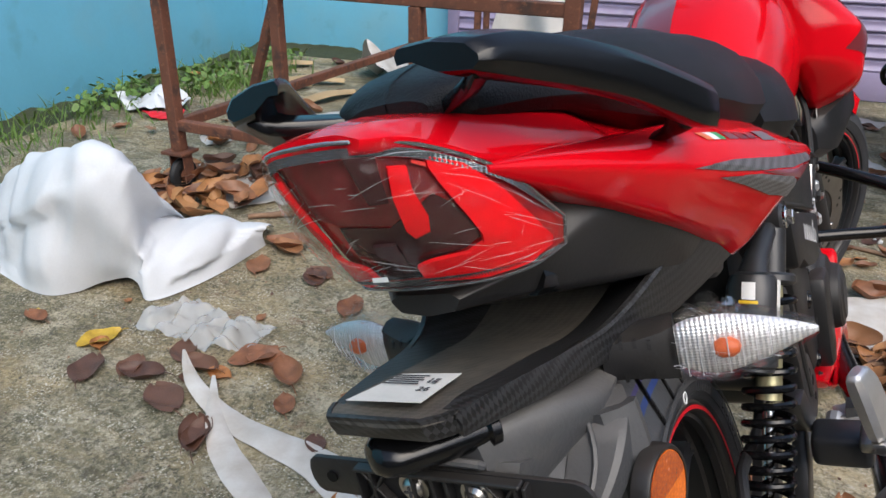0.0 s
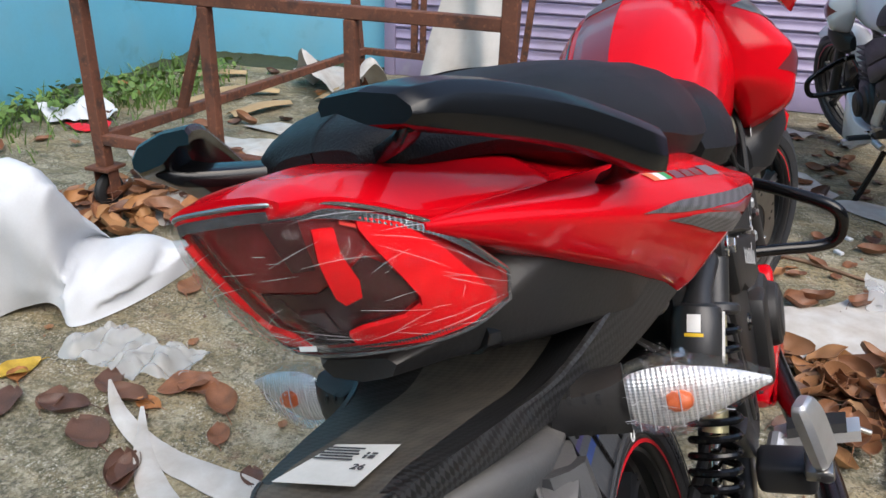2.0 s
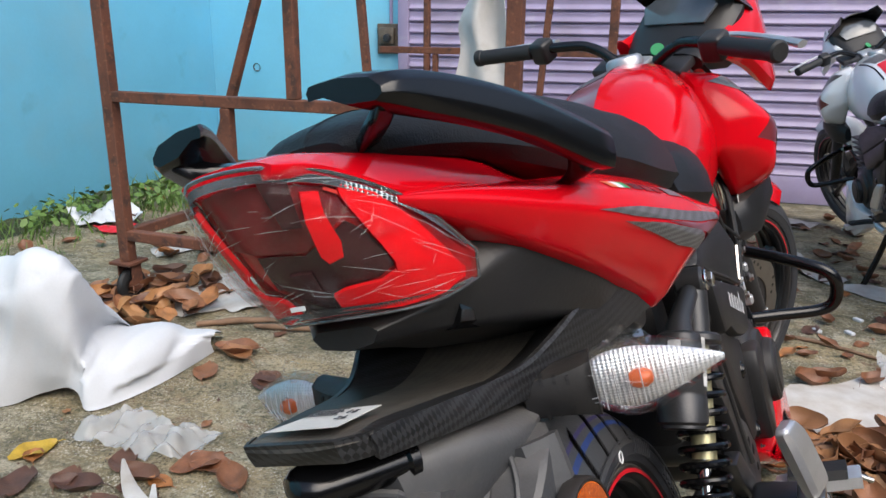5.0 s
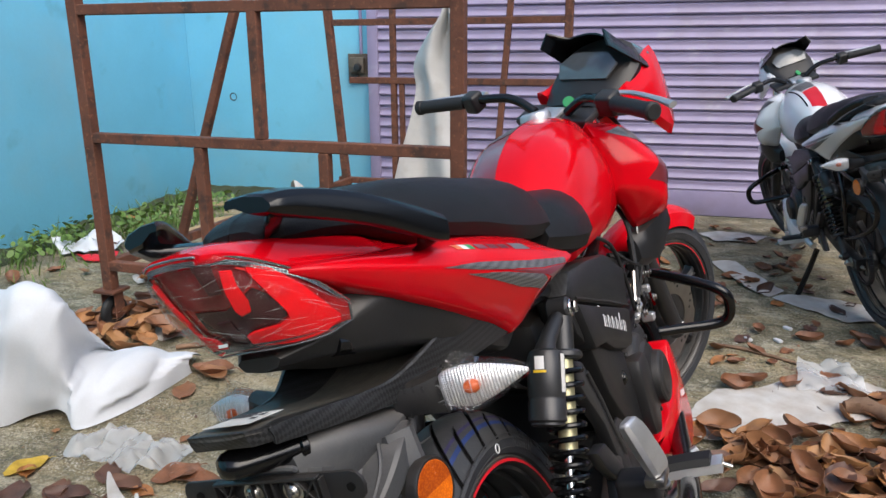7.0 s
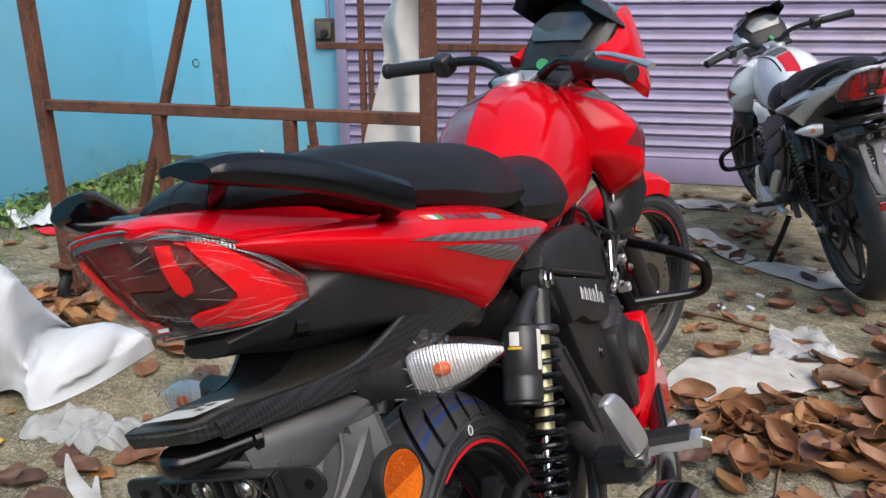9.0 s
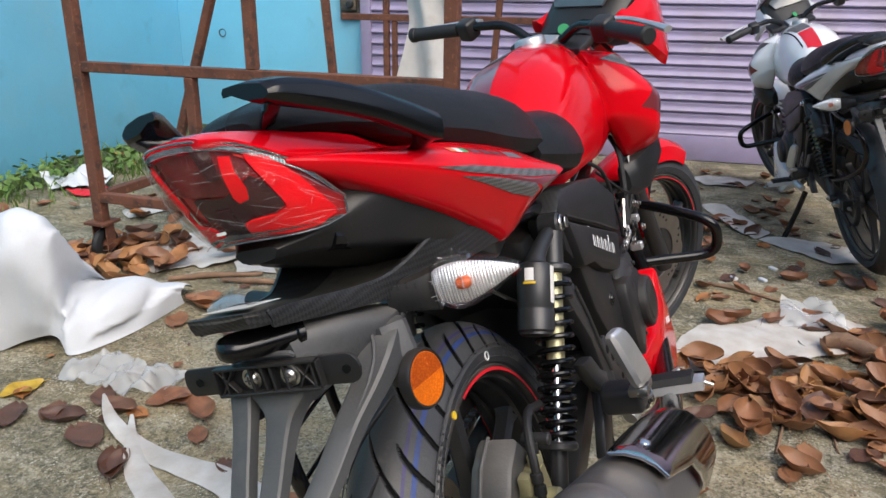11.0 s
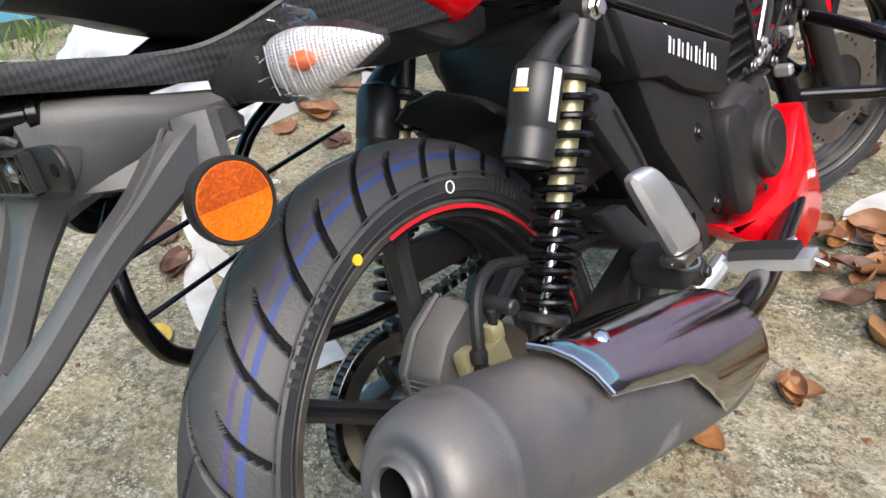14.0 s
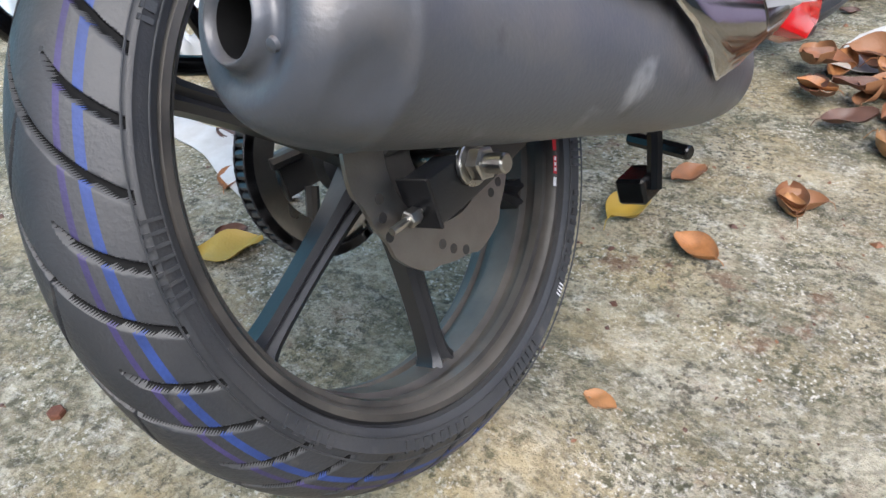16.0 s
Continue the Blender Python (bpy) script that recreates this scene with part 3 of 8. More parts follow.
BIKE = Matrix(((0.9433, 0.1466, -0.2979, 0.686), (-0.1398, 0.9892, 0.0442, 0.3331), (0.3011, -0.0, 0.9536, 0.3501), (0, 0, 0, 1)))


# ---------------------------------------------------------------- motorcycles
def tread_depth(x, a, pitch, width):
    """How deep the tread is cut at x across and angle a round: long curved grooves with short ones between."""
    deep = 0.0
    for side in (1, -1):
        s = x * side
        base = a if side > 0 else a + pitch / 2
        for lo, hi, sweep, off in ((-0.012, 0.0585, 0.4, 0.0), (0.026, 0.0585, 0.15, 0.22)):
            if lo < s < hi:
                f = (s - lo) / (hi - lo)
                mid = base - pitch * off - sweep * f ** 0.72
                d = abs((mid / pitch + 0.5) % 1.0 - 0.5) * pitch * 0.3
                w = width * min(1.0, f * 6 + 0.3)
                if d < w:
                    deep = max(deep, min(1.0, (w - d) / (w * 0.4)))
    return 0.006 * deep


def tyre_mesh(outer, half, bead, rounds, grooves=True, lines=True):
    crown, k = [], 58 if grooves else 8
    edge = half * 0.985
    drop = (outer - bead) * 0.64
    for i in range(-k, k + 1):
        x = edge * i / k
        crown.append((outer - drop * abs(x / edge) ** 2.2, x))
    right = [(bead, half * 0.72), (bead + 0.003, half * 0.76), (bead + 0.005, half * 0.84), (bead + 0.0055, half * 0.9), (bead + 0.009, half * 0.935), (bead + 0.0155, half * 0.975), (bead + 0.021, half * 0.99), (outer - drop - 0.0028, half * 1.0), (outer - drop - 0.001, half * 1.012)]
    prof = [(r, -x) for r, x in right] + crown + right[::-1]
    bm = bmesh.new()
    rows = []
    pitch = 2 * math.pi / 18
    for j in range(rounds):
        a = 2 * math.pi * j / rounds
        ca, sa = math.cos(a), math.sin(a)
        row = []
        for r, x in prof:
            q = r
            if grooves and abs(x) < edge * 1.001 and r > outer - drop - 0.0005:
                q -= tread_depth(x, a, pitch, 0.005)
            row.append(bm.verts.new((x, q * ca, q * sa)))
        rows.append(row)
    n = len(prof)
    for j in range(rounds):
        p, q = rows[j], rows[(j + 1) % rounds]
        for i in range(n - 1):
            f = bm.faces.new((p[i], p[i + 1], q[i + 1], q[i]))
            x = (prof[i][1] + prof[i + 1][1]) / 2
            # faces at the bottom of a cut take the painted groove shade
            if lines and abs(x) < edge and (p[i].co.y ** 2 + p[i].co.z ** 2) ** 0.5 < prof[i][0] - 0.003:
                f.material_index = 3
            if lines and prof[i][0] > outer - 0.045 and (p[i].co.y ** 2 + p[i].co.z ** 2) ** 0.5 > prof[i][0] - 0.001:
                if 0.0415 < x < 0.0455:
                    f.material_index = 1
                elif 0.0335 < x < 0.0365:
                    f.material_index = 2
    return bm


def arc_strip(r, x, wide, a0, a1, n=24):
    bm = bmesh.new()
    ring_pts = []
    for i in range(n + 1):
        a = radians(a0 + (a1 - a0) * i / n)
        ring_pts.append([Vector((x, (r + d) * math.cos(a), (r + d) * math.sin(a))) for d in (-wide / 2, wide / 2)])
    return skin(bm, ring_pts, False, False)


def wheel(parent, name, at, outer, half, tread, label):
    """A cast black wheel: tyre, rim, hub, six spokes and red rim tape."""
    w = new(name)
    w.parent, w.matrix_basis = parent, at
    tagged(w, label)
    bead = 0.231 * outer / 0.302
    part("tyre", tyre_mesh(outer, half, bead, 1250 if tread else 96, tread, tread), [tyre_rubber, tyre_blue, tyre_purple, recess_shade], w, "black rubber tyre with curved tread grooves", angle=32)
    f = half * 0.8
    prof = [(bead + 0.004, f), (bead + 0.001, f + 0.003), (bead - 0.005, f + 0.003), (bead - 0.009, f - 0.002), (bead - 0.0095, f - 0.008), (bead - 0.0145, f - 0.009), (bead - 0.0155, f - 0.018), (bead - 0.0105, f - 0.021), (bead - 0.0105, f - 0.032), (bead - 0.018, f - 0.035), (bead - 0.018, 0)]
    prof = prof + [(r, -h) for r, h in prof[-2::-1]] + [(bead - 0.006, -f * 0.5), (bead - 0.006, f * 0.5)]
    part("rim", lathe(prof, 96, "X", closed=True), rim_black, w, "gloss black cast rim, dusty inside")
    part("hub", lathe([(0.0, -0.05), (0.028, -0.05), (0.034, -0.045), (0.034, -0.03), (0.026, -0.02), (0.026, 0.02), (0.04, 0.03), (0.04, 0.042), (0.0, 0.042)], 32), spoke_black, w)
    for i in range(6):
        secs = []
        for r, wd, dp in ((0.024, 0.017, 0.02), (0.07, 0.0125, 0.016), (0.13, 0.0105, 0.013), (bead - 0.035, 0.0115, 0.0135), (bead - 0.016, 0.019, 0.017)):
            secs.append([Vector((sx * dp, sw * wd, r)) for sx, sw in ((-1, -0.7), (-0.7, -1), (0.7, -1), (1, -0.45), (0.6, 0), (1, 0.45), (0.7, 1), (-0.7, 1), (-1, 0.7))])
        bm = loft(secs, 1, 3, True, False)
        bmesh.ops.rotate(bm, verts=bm.verts[:], matrix=Matrix.Rotation(radians(-6 + 60 * i), 3, "X"))
        part("spoke", bm, spoke_black, w)
    if tread:
        for s in (1, -1):
            # raised sidewall marks: bars in place of letters, and slanted hatching
            marks = [(a0 + 2.5 * k, 0.0105, 0.6 + 0.25 * (k * 7 % 5)) for a0, n in ((18, 7), (118, 9), (206, 5), (236, 8), (302, 10)) for k in range(n)]
            marks += [(a0 + 1.9 * k, 0.0165, 0.55) for a0 in (48, 166, 270, 332) for k in range(8)]
            for a0, tall, wide in marks:
                strip = arc_strip(bead + 0.0215, s * (half * 1.0085), tall, a0, a0 + wide, 2)
                bmesh.ops.recalc_face_normals(strip, faces=strip.faces[:])
                bmesh.ops.solidify(strip, geom=strip.faces[:], thickness=0.0022)
                part("sidewall_bar", strip, tyre_rubber, w)
            part("mould_line", ring(bead + 0.0315, 0.0009, (s * half * 1.006, 0, 0), "X", 120, 6), tyre_rubber, w)
            part("mould_line", ring(bead + 0.0125, 0.0008, (s * half * 0.972, 0, 0), "X", 120, 6), tyre_rubber, w)
            part("rim_tape", arc_strip(bead - 0.004, s * (f + 0.0042), 0.0045, 2, 98, 40), rim_red, w, "thin red rim tape")
            part("rim_sticker", arc_strip(bead - 0.009, s * (f + 0.0036), 0.007, -30.5, -25.5), rim_red, w, "small red and white rim sticker")
            part("rim_sticker", arc_strip(bead - 0.009, s * (f + 0.0036), 0.007, -24, -21), rim_red, w)
            part("rim_sticker", arc_strip(bead - 0.009, s * (f + 0.0036), 0.006, -34, -31.5), white_print, w)
            for k in range(3):
                part("rim_sticker", arc_strip(bead - 0.009, s * (f + 0.004), 0.004, -29.8 + 1.5 * k, -28.8 + 1.5 * k), white_print, w)
        r0 = bead + 0.012
        part("chalk_dot", rod((half * 0.965, -r0 * 0.34, r0 * 0.94), (half * 1.005, -r0 * 0.34, r0 * 0.94), 0.0052, 16), yellow_print, w, "yellow paint dot")
        part("chalk_ring", ring(0.006, 0.0009, (half * 1.0, r0 * 0.245, r0 * 0.99), "X", 20, 6), white_print, w, "white stamped ring")
        for k in range(4):
            part("chalk_bar", arc_strip(bead + 0.02, half * 1.03, 0.008, -62 + 0.9 * k, -61.6 + 0.9 * k, 2), white_print, w)
    return w


def petal_disc(parent, x, r, name="brake_disc"):
    """A wavy drilled brake disc."""
    n = 144
    bm = bmesh.new()
    rows = []
    for k in range(n):
        a = 2 * math.pi * k / n
        q = r * (1 - 0.055 * (0.5 + 0.5 * math.tanh(3.5 * math.sin(a * 6))))
        rows.append([Vector((x + h, rr * math.cos(a), rr * math.sin(a))) for rr, h in ((r * 0.6, -0.002), (q, -0.002), (q, 0.002), (r * 0.6, 0.002))])
    skin(bm, rows + [rows[0]], False, True)
    bmesh.ops.remove_doubles(bm, verts=bm.verts[:], dist=1e-5)
    d = part(name, bm, disc_steel, parent, "petal-edged drilled steel brake disc")
    for k in range(6):
        for j, rr in ((-0.16, 0.78), (0.0, 0.84), (0.17, 0.9)):
            a = 2 * math.pi * (k + 0.25) / 6 + j
            part("drill_hole", rod((x - 0.0024, rr * r * math.cos(a), rr * r * math.sin(a)), (x + 0.0024, rr * r * math.cos(a), rr * r * math.sin(a)), 0.0045, 12), rim_black, d)
    carrier = lathe([(0.03, x - 0.006), (r * 0.66, x - 0.004), (r * 0.66, x - 0.001), (0.03, x - 0.002)], 36, closed=True)
    part("carrier", carrier, rim_black, d)
    return d


def helix(a, b, r, wire, turns, steps=16):
    """A coil spring between two points, tighter towards b."""
    a, b = Vector(a), Vector(b)
    d = (b - a).normalized()
    up = d.orthogonal().normalized()
    side = d.cross(up)
    pts = []
    n = int(turns * steps)
    for i in range(n + 1):
        t = i / n
        along = t - 0.1 * math.sin(math.pi * t)
        ang = 2 * math.pi * turns * t
        pts.append(a + (b - a) * (1 - (1 - t) ** 1.0 * (1 - 0.12 * t)) + (up * math.cos(ang) + side * math.sin(ang)) * r)
    return tube(pts, wire, 8)


def shock(parent, s):
    """A gas shock with piggyback canister; s: 1 right, -1 left."""
    sh = new("shock_absorber")
    sh.parent = parent
    tagged(sh, "gas shock absorber with black coil spring and grey canister")
    X = lambda v: (v[0] * s, v[1], v[2])
    top, low = Vector((0.131, 0.243, 0.372)), Vector((0.108, 0.05, 0.012))
    d = (low - top).normalized()
    at = lambda k: X(top + d * k)
    part("top_eye", rod((s * 0.112, top.y, top.z), (s * 0.145, top.y, top.z), 0.017, 20, 0.003), gun_grey, sh)
    bolt("bolt", (s * 0.146, top.y, top.z), (s, 0, 0), 0.0095, sh, chrome, "bright steel dome bolt")
    part("top_mount", rod(at(0.01), at(0.075), 0.0165, 16, 0.003), gun_grey, sh)
    part("body_tube", rod(at(0.07), at(0.2), 0.0135, 16), gold, sh, "pale gold inner tube")
    part("piston_rod", rod(at(0.19), at(0.34), 0.0065, 12), chrome, sh)
    part("spring_seat", rod(at(0.062), at(0.074), 0.0275, 24, 0.003), gun_grey, sh)
    part("spring", helix(at(0.078), at(0.315), 0.0245, 0.0043, 13.5), black_gloss, sh, "black coil spring")
    part("lower_seat", rod(at(0.315), at(0.327), 0.0275, 24, 0.003), gun_grey, sh)
    part("lower_mount", rod(at(0.325), at(0.4), 0.0125, 14, 0.003), gun_grey, sh)
    part("lower_eye", rod((s * 0.095, low.y, low.z), (s * 0.122, low.y, low.z), 0.015, 18, 0.002), gun_grey, sh)
    bolt("bolt", (s * 0.123, low.y, low.z), (s, 0, 0), 0.008, sh, steel)
    ca, cb = Vector((0.118, 0.168, 0.335)), Vector((0.111, 0.122, 0.247))
    u = (cb - ca).normalized()
    prof = [(ca - u * 0.004, 0.015), (ca, 0.021), (ca + u * 0.012, 0.0245), (ca + u * 0.06, 0.0245), (ca + u * 0.062, 0.0235), (ca + u * 0.066, 0.0235), (ca + u * 0.068, 0.0245), (cb - u * 0.006, 0.0245), (cb - u * 0.003, 0.0215), (cb, 0.0215), (cb + u * 0.002, 0.018)]
    w1 = u.orthogonal().normalized()
    w2 = u.cross(w1)
    rings = [[Vector(X(p + (w1 * math.cos(t) + w2 * math.sin(t)) * (r * 1.08))) for t in (2 * math.pi * k / 28 for k in range(28))] for p, r in prof]
    can = part("canister", skin(bmesh.new(), rings), gun_grey, sh, "satin grey gas canister")
    part("bridge", tube([X((0.13, 0.245, 0.365)), X((0.126, 0.215, 0.36)), X((0.12, 0.18, 0.345)), X((0.118, 0.166, 0.333))], [0.012, 0.011, 0.013, 0.018], 14, 3), gun_grey, sh)
    if s > 0:
        # paper label round the canister's back, and the shield-shaped sticker
        for nm, mt, t0, t1, k0, k1, lift in (("paper_label", paper_white, 3.95, 4.35, 0.004, 0.056, 0.0005), ("sticker", white_print, 5.3, 5.8, 0.008, 0.026, 0.0005), ("sticker", yellow_print, 5.2, 5.9, 0.027, 0.0305, 0.0006)):
            rows = []
            for i in range(9):
                t = t0 + (t1 - t0) * i / 8
                w = (w1 * math.cos(t) + w2 * math.sin(t)) * (0.0266 + lift)
                rows.append([ca + u * k0 + w, ca + u * k1 + w])
            part(nm, skin(bmesh.new(), rows, False, False), mt, can)
    return sh


def pane(top, low, bulge, nu=24, nv=10, shrink=1.0, push=0.0, rear=Vector((0, -1, 0.1))):
    """A grid between two edge curves, bulged towards the rear."""
    tp, lw = spline(top, 6), spline(low, 6)
    n = len(tp)
    mid = sum((a + b for a, b in zip(tp, lw)), Vector()) / (2 * n)
    grid = []
    for i in range(n):
        col = []
        for j in range(nv + 1):
            v = j / nv
            p = lw[i].lerp(tp[i], v)
            u = i / (n - 1) * 2 - 1
            p = p + rear * (bulge * (1 - u ** 4) ** 0.5 * 4 * v * (1 - v))
            p = mid + (p - mid) * shrink + rear * push
            col.append(p)
        grid.append(col)
    return grid


def on_grid(grid, u, v):
    n, m = len(grid) - 1, len(grid[0]) - 1
    x, y = min(max(u, 0), 1) * n, min(max(v, 0), 1) * m
    i, j = min(int(x), n - 1), min(int(y), m - 1)
    fx, fy = x - i, y - j
    return grid[i][j].lerp(grid[i + 1][j], fx).lerp(grid[i][j + 1].lerp(grid[i + 1][j + 1], fx), fy)


def band(grid, line, wide, lift, n=10, rear=Vector((0, -1, 0.1)), thick=0.004):
    """A raised strip on a grid, along a line of (u, v) with a width in v."""
    pts = spline([(u, v, 0) for u, v in line], n)
    rings = []
    for i, p in enumerate(pts):
        d = (pts[min(i + 1, len(pts) - 1)] - pts[max(i - 1, 0)])
        side = Vector((-d.y * 0.55, d.x / 0.55, 0)).normalized()
        a = on_grid(grid, p.x - side.x * wide * 0.5, p.y - side.y * wide)
        b = on_grid(grid, p.x + side.x * wide * 0.5, p.y + side.y * wide)
        rings.append([a + rear * lift, b + rear * lift, b + rear * (lift + thick), a + rear * (lift + thick)])
    return skin(bmesh.new(), rings)


def sheet(grid, thick=0.0):
    """A mesh from a grid of points, closed to a thin solid when thick."""
    bm = bmesh.new()
    vs = [[bm.verts.new(p) for p in c] for c in grid]
    for a, b in zip(vs, vs[1:]):
        for i in range(len(a) - 1):
            bm.faces.new((a[i], a[i + 1], b[i + 1], b[i]))
    if thick:
        bmesh.ops.recalc_face_normals(bm, faces=bm.faces[:])
        bmesh.ops.solidify(bm, geom=bm.faces[:], thickness=thick)
    return bm


LAMP_TOP = [(-0.082, -0.196, 0.538), (-0.07, -0.24, 0.582), (-0.05, -0.288, 0.612), (-0.027, -0.316, 0.624), (0.0, -0.322, 0.627), (0.027, -0.312, 0.624), (0.048, -0.284, 0.6125), (0.069, -0.238, 0.582), (0.082, -0.196, 0.538)]
LAMP_LOW = [(-0.078, -0.194, 0.519), (-0.066, -0.222, 0.516), (-0.045, -0.248, 0.518), (-0.02, -0.262, 0.522), (0.0, -0.266, 0.523), (0.02, -0.262, 0.522), (0.045, -0.246, 0.518), (0.066, -0.222, 0.516), (0.078, -0.194, 0.519)]


def patch(grid, outline, lift, thick=0.003, rear=Vector((0, -1, 0.1))):
    """A raised patch on a grid, over an outline of (u, v)."""
    bm = bmesh.new()
    bm.faces.new([bm.verts.new((u, v, 0)) for u, v in outline])
    bmesh.ops.triangulate(bm, faces=bm.faces[:])
    for _ in range(3):
        bmesh.ops.subdivide_edges(bm, edges=bm.edges[:], cuts=1, use_grid_fill=True)
    for v in bm.verts:
        v.co = on_grid(grid, v.co.x, v.co.y) + rear * (lift + thick)
    bmesh.ops.recalc_face_normals(bm, faces=bm.faces[:])
    bmesh.ops.solidify(bm, geom=bm.faces[:], thickness=thick)
    return bm


def tail_lamp(bike):
    lamp = new("tail_lamp")
    lamp.parent = bike
    tagged(lamp, "red and smoked tail lamp wrapped in clear film")
    back = pane(LAMP_TOP, LAMP_LOW, 0.007, shrink=0.965, push=-0.007)
    lens = pane(LAMP_TOP, LAMP_LOW, 0.016, shrink=0.99)
    film = pane(LAMP_TOP, LAMP_LOW, 0.0185, shrink=1.012, push=0.0012)
    part("housing", sheet(back, 0.003), lamp_dark, lamp, "dark smoked reflector")
    guide = "bright red light guide"
    hook = [(0.752, 0.94), (0.81, 0.945), (0.87, 0.82), (0.925, 0.62), (0.965, 0.36), (0.955, 0.16), (0.88, 0.05), (0.76, 0.03), (0.615, 0.07), (0.618, 0.18), (0.66, 0.215), (0.755, 0.25), (0.795, 0.32), (0.8, 0.39), (0.79, 0.52), (0.772, 0.68), (0.757, 0.8), (0.75, 0.87)]
    tab = [(0.683, 0.87), (0.72, 0.88), (0.714, 0.74), (0.722, 0.56), (0.71, 0.45), (0.672, 0.41), (0.662, 0.46), (0.668, 0.68)]
    hood = [(0.44, 0.5), (0.6, 0.46), (0.68, 0.56), (0.735, 0.68), (0.765, 0.62), (0.788, 0.46), (0.79, 0.35), (0.745, 0.265), (0.63, 0.2), (0.598, 0.07), (0.41, 0.06), (0.4, 0.25)]
    veil = [(0.3, 0.93), (0.65, 0.94), (0.735, 0.92), (0.745, 0.74), (0.69, 0.6), (0.61, 0.48), (0.45, 0.52), (0.32, 0.62), (0.26, 0.8)]
    part("smoked_plate", patch(back, veil, 0.0004, 0.001), lamp_veil, lamp, "smoked dark red plate")
    part("smoked_plate", patch(back, hood, 0.0005, 0.001), smoked, lamp, "smoked black plate")
    for flip in (False, True):
        o = lambda pts: [(0.5 - (u - 0.5) * 0.68, v) for u, v in pts[::-1]] if flip else pts
        part("light_guide", patch(back, o(hook), 0.002), lamp_red, lamp, guide)
        part("light_tab", patch(back, o(tab), 0.006), lamp_red, lamp, "red upright light tab")
        part("guide_line", band(back, o([(0.73, 0.9), (0.83, 0.82), (0.9, 0.58), (0.935, 0.36), (0.91, 0.17), (0.8, 0.11), (0.66, 0.12)]), 0.012, 0.0055, thick=0.0012), lamp_line, lamp, "paler ridge of the light guide")
    part("bulb_box", patch(back, [(0.6, 0.94), (0.665, 0.94), (0.655, 0.66), (0.61, 0.66)], 0.004, 0.004), smoked, lamp, "dark lamp box")
    part("bulb_box", patch(back, [(0.52, 0.34), (0.6, 0.34), (0.59, 0.12), (0.53, 0.12)], 0.003, 0.003), smoked, lamp)
    edge = [lens[i][-1] for i in range(len(lens))] + [lens[i][0] for i in range(len(lens) - 1, -1, -1)]
    part("bezel", tube(edge + [edge[0]], 0.0013, 8), rib_silver, lamp)
    # finely ribbed clear border
    for v0, v1 in ((0.03, 0.085), (0.915, 0.97)):
        rows = [[on_grid(lens, 0.02 + 0.96 * i / 260, v) + Vector((0, -1, 0.1)) * (0.0009 * (i % 2) - 0.001) for v in (v0, (v0 + v1) / 2, v1)] for i in range(261)]
        part("ribbed_border", sheet(rows), rib_silver, lamp, "finely ribbed clear border", angle=10)
    part("lens", sheet(lens), clear_plastic, lamp, "clear outer lens")
    bmf = sheet(film)
    for v in bmf.verts:
        v.co += Vector((0, -1, 0.2)) * 0.0016 * noise.noise(v.co * 45)
    fw = part("film", bmf, film_wrap, lamp, "crinkled clear protective film")
    rng = random.Random(5)
    for _ in range(70):
        u, v = rng.uniform(0.08, 0.92), rng.uniform(0.1, 0.9)
        a = rng.gauss(0.35, 0.5)
        ln = rng.uniform(0.02, 0.17)
        pts = [on_grid(film, u + ln * math.cos(a) * t, v + ln * math.sin(a) * 1.4 * t) + Vector((0, -0.0012, 0)) for t in (0, 0.35, 0.7, 1)]
        part("crease", tube(pts, [0.00002, 0.00008, 0.00007, 0.00002], 4, 2), film_crease, fw)
    p = on_grid(film, 0.5, 0.14)
    part("maker_mark", box((0.011, 0.0003, 0.003), (0, 0, 0), 0.0001, 1, Matrix.Translation(p + Vector((0, -0.002, 0)))), white_print, lamp)
    return lamp


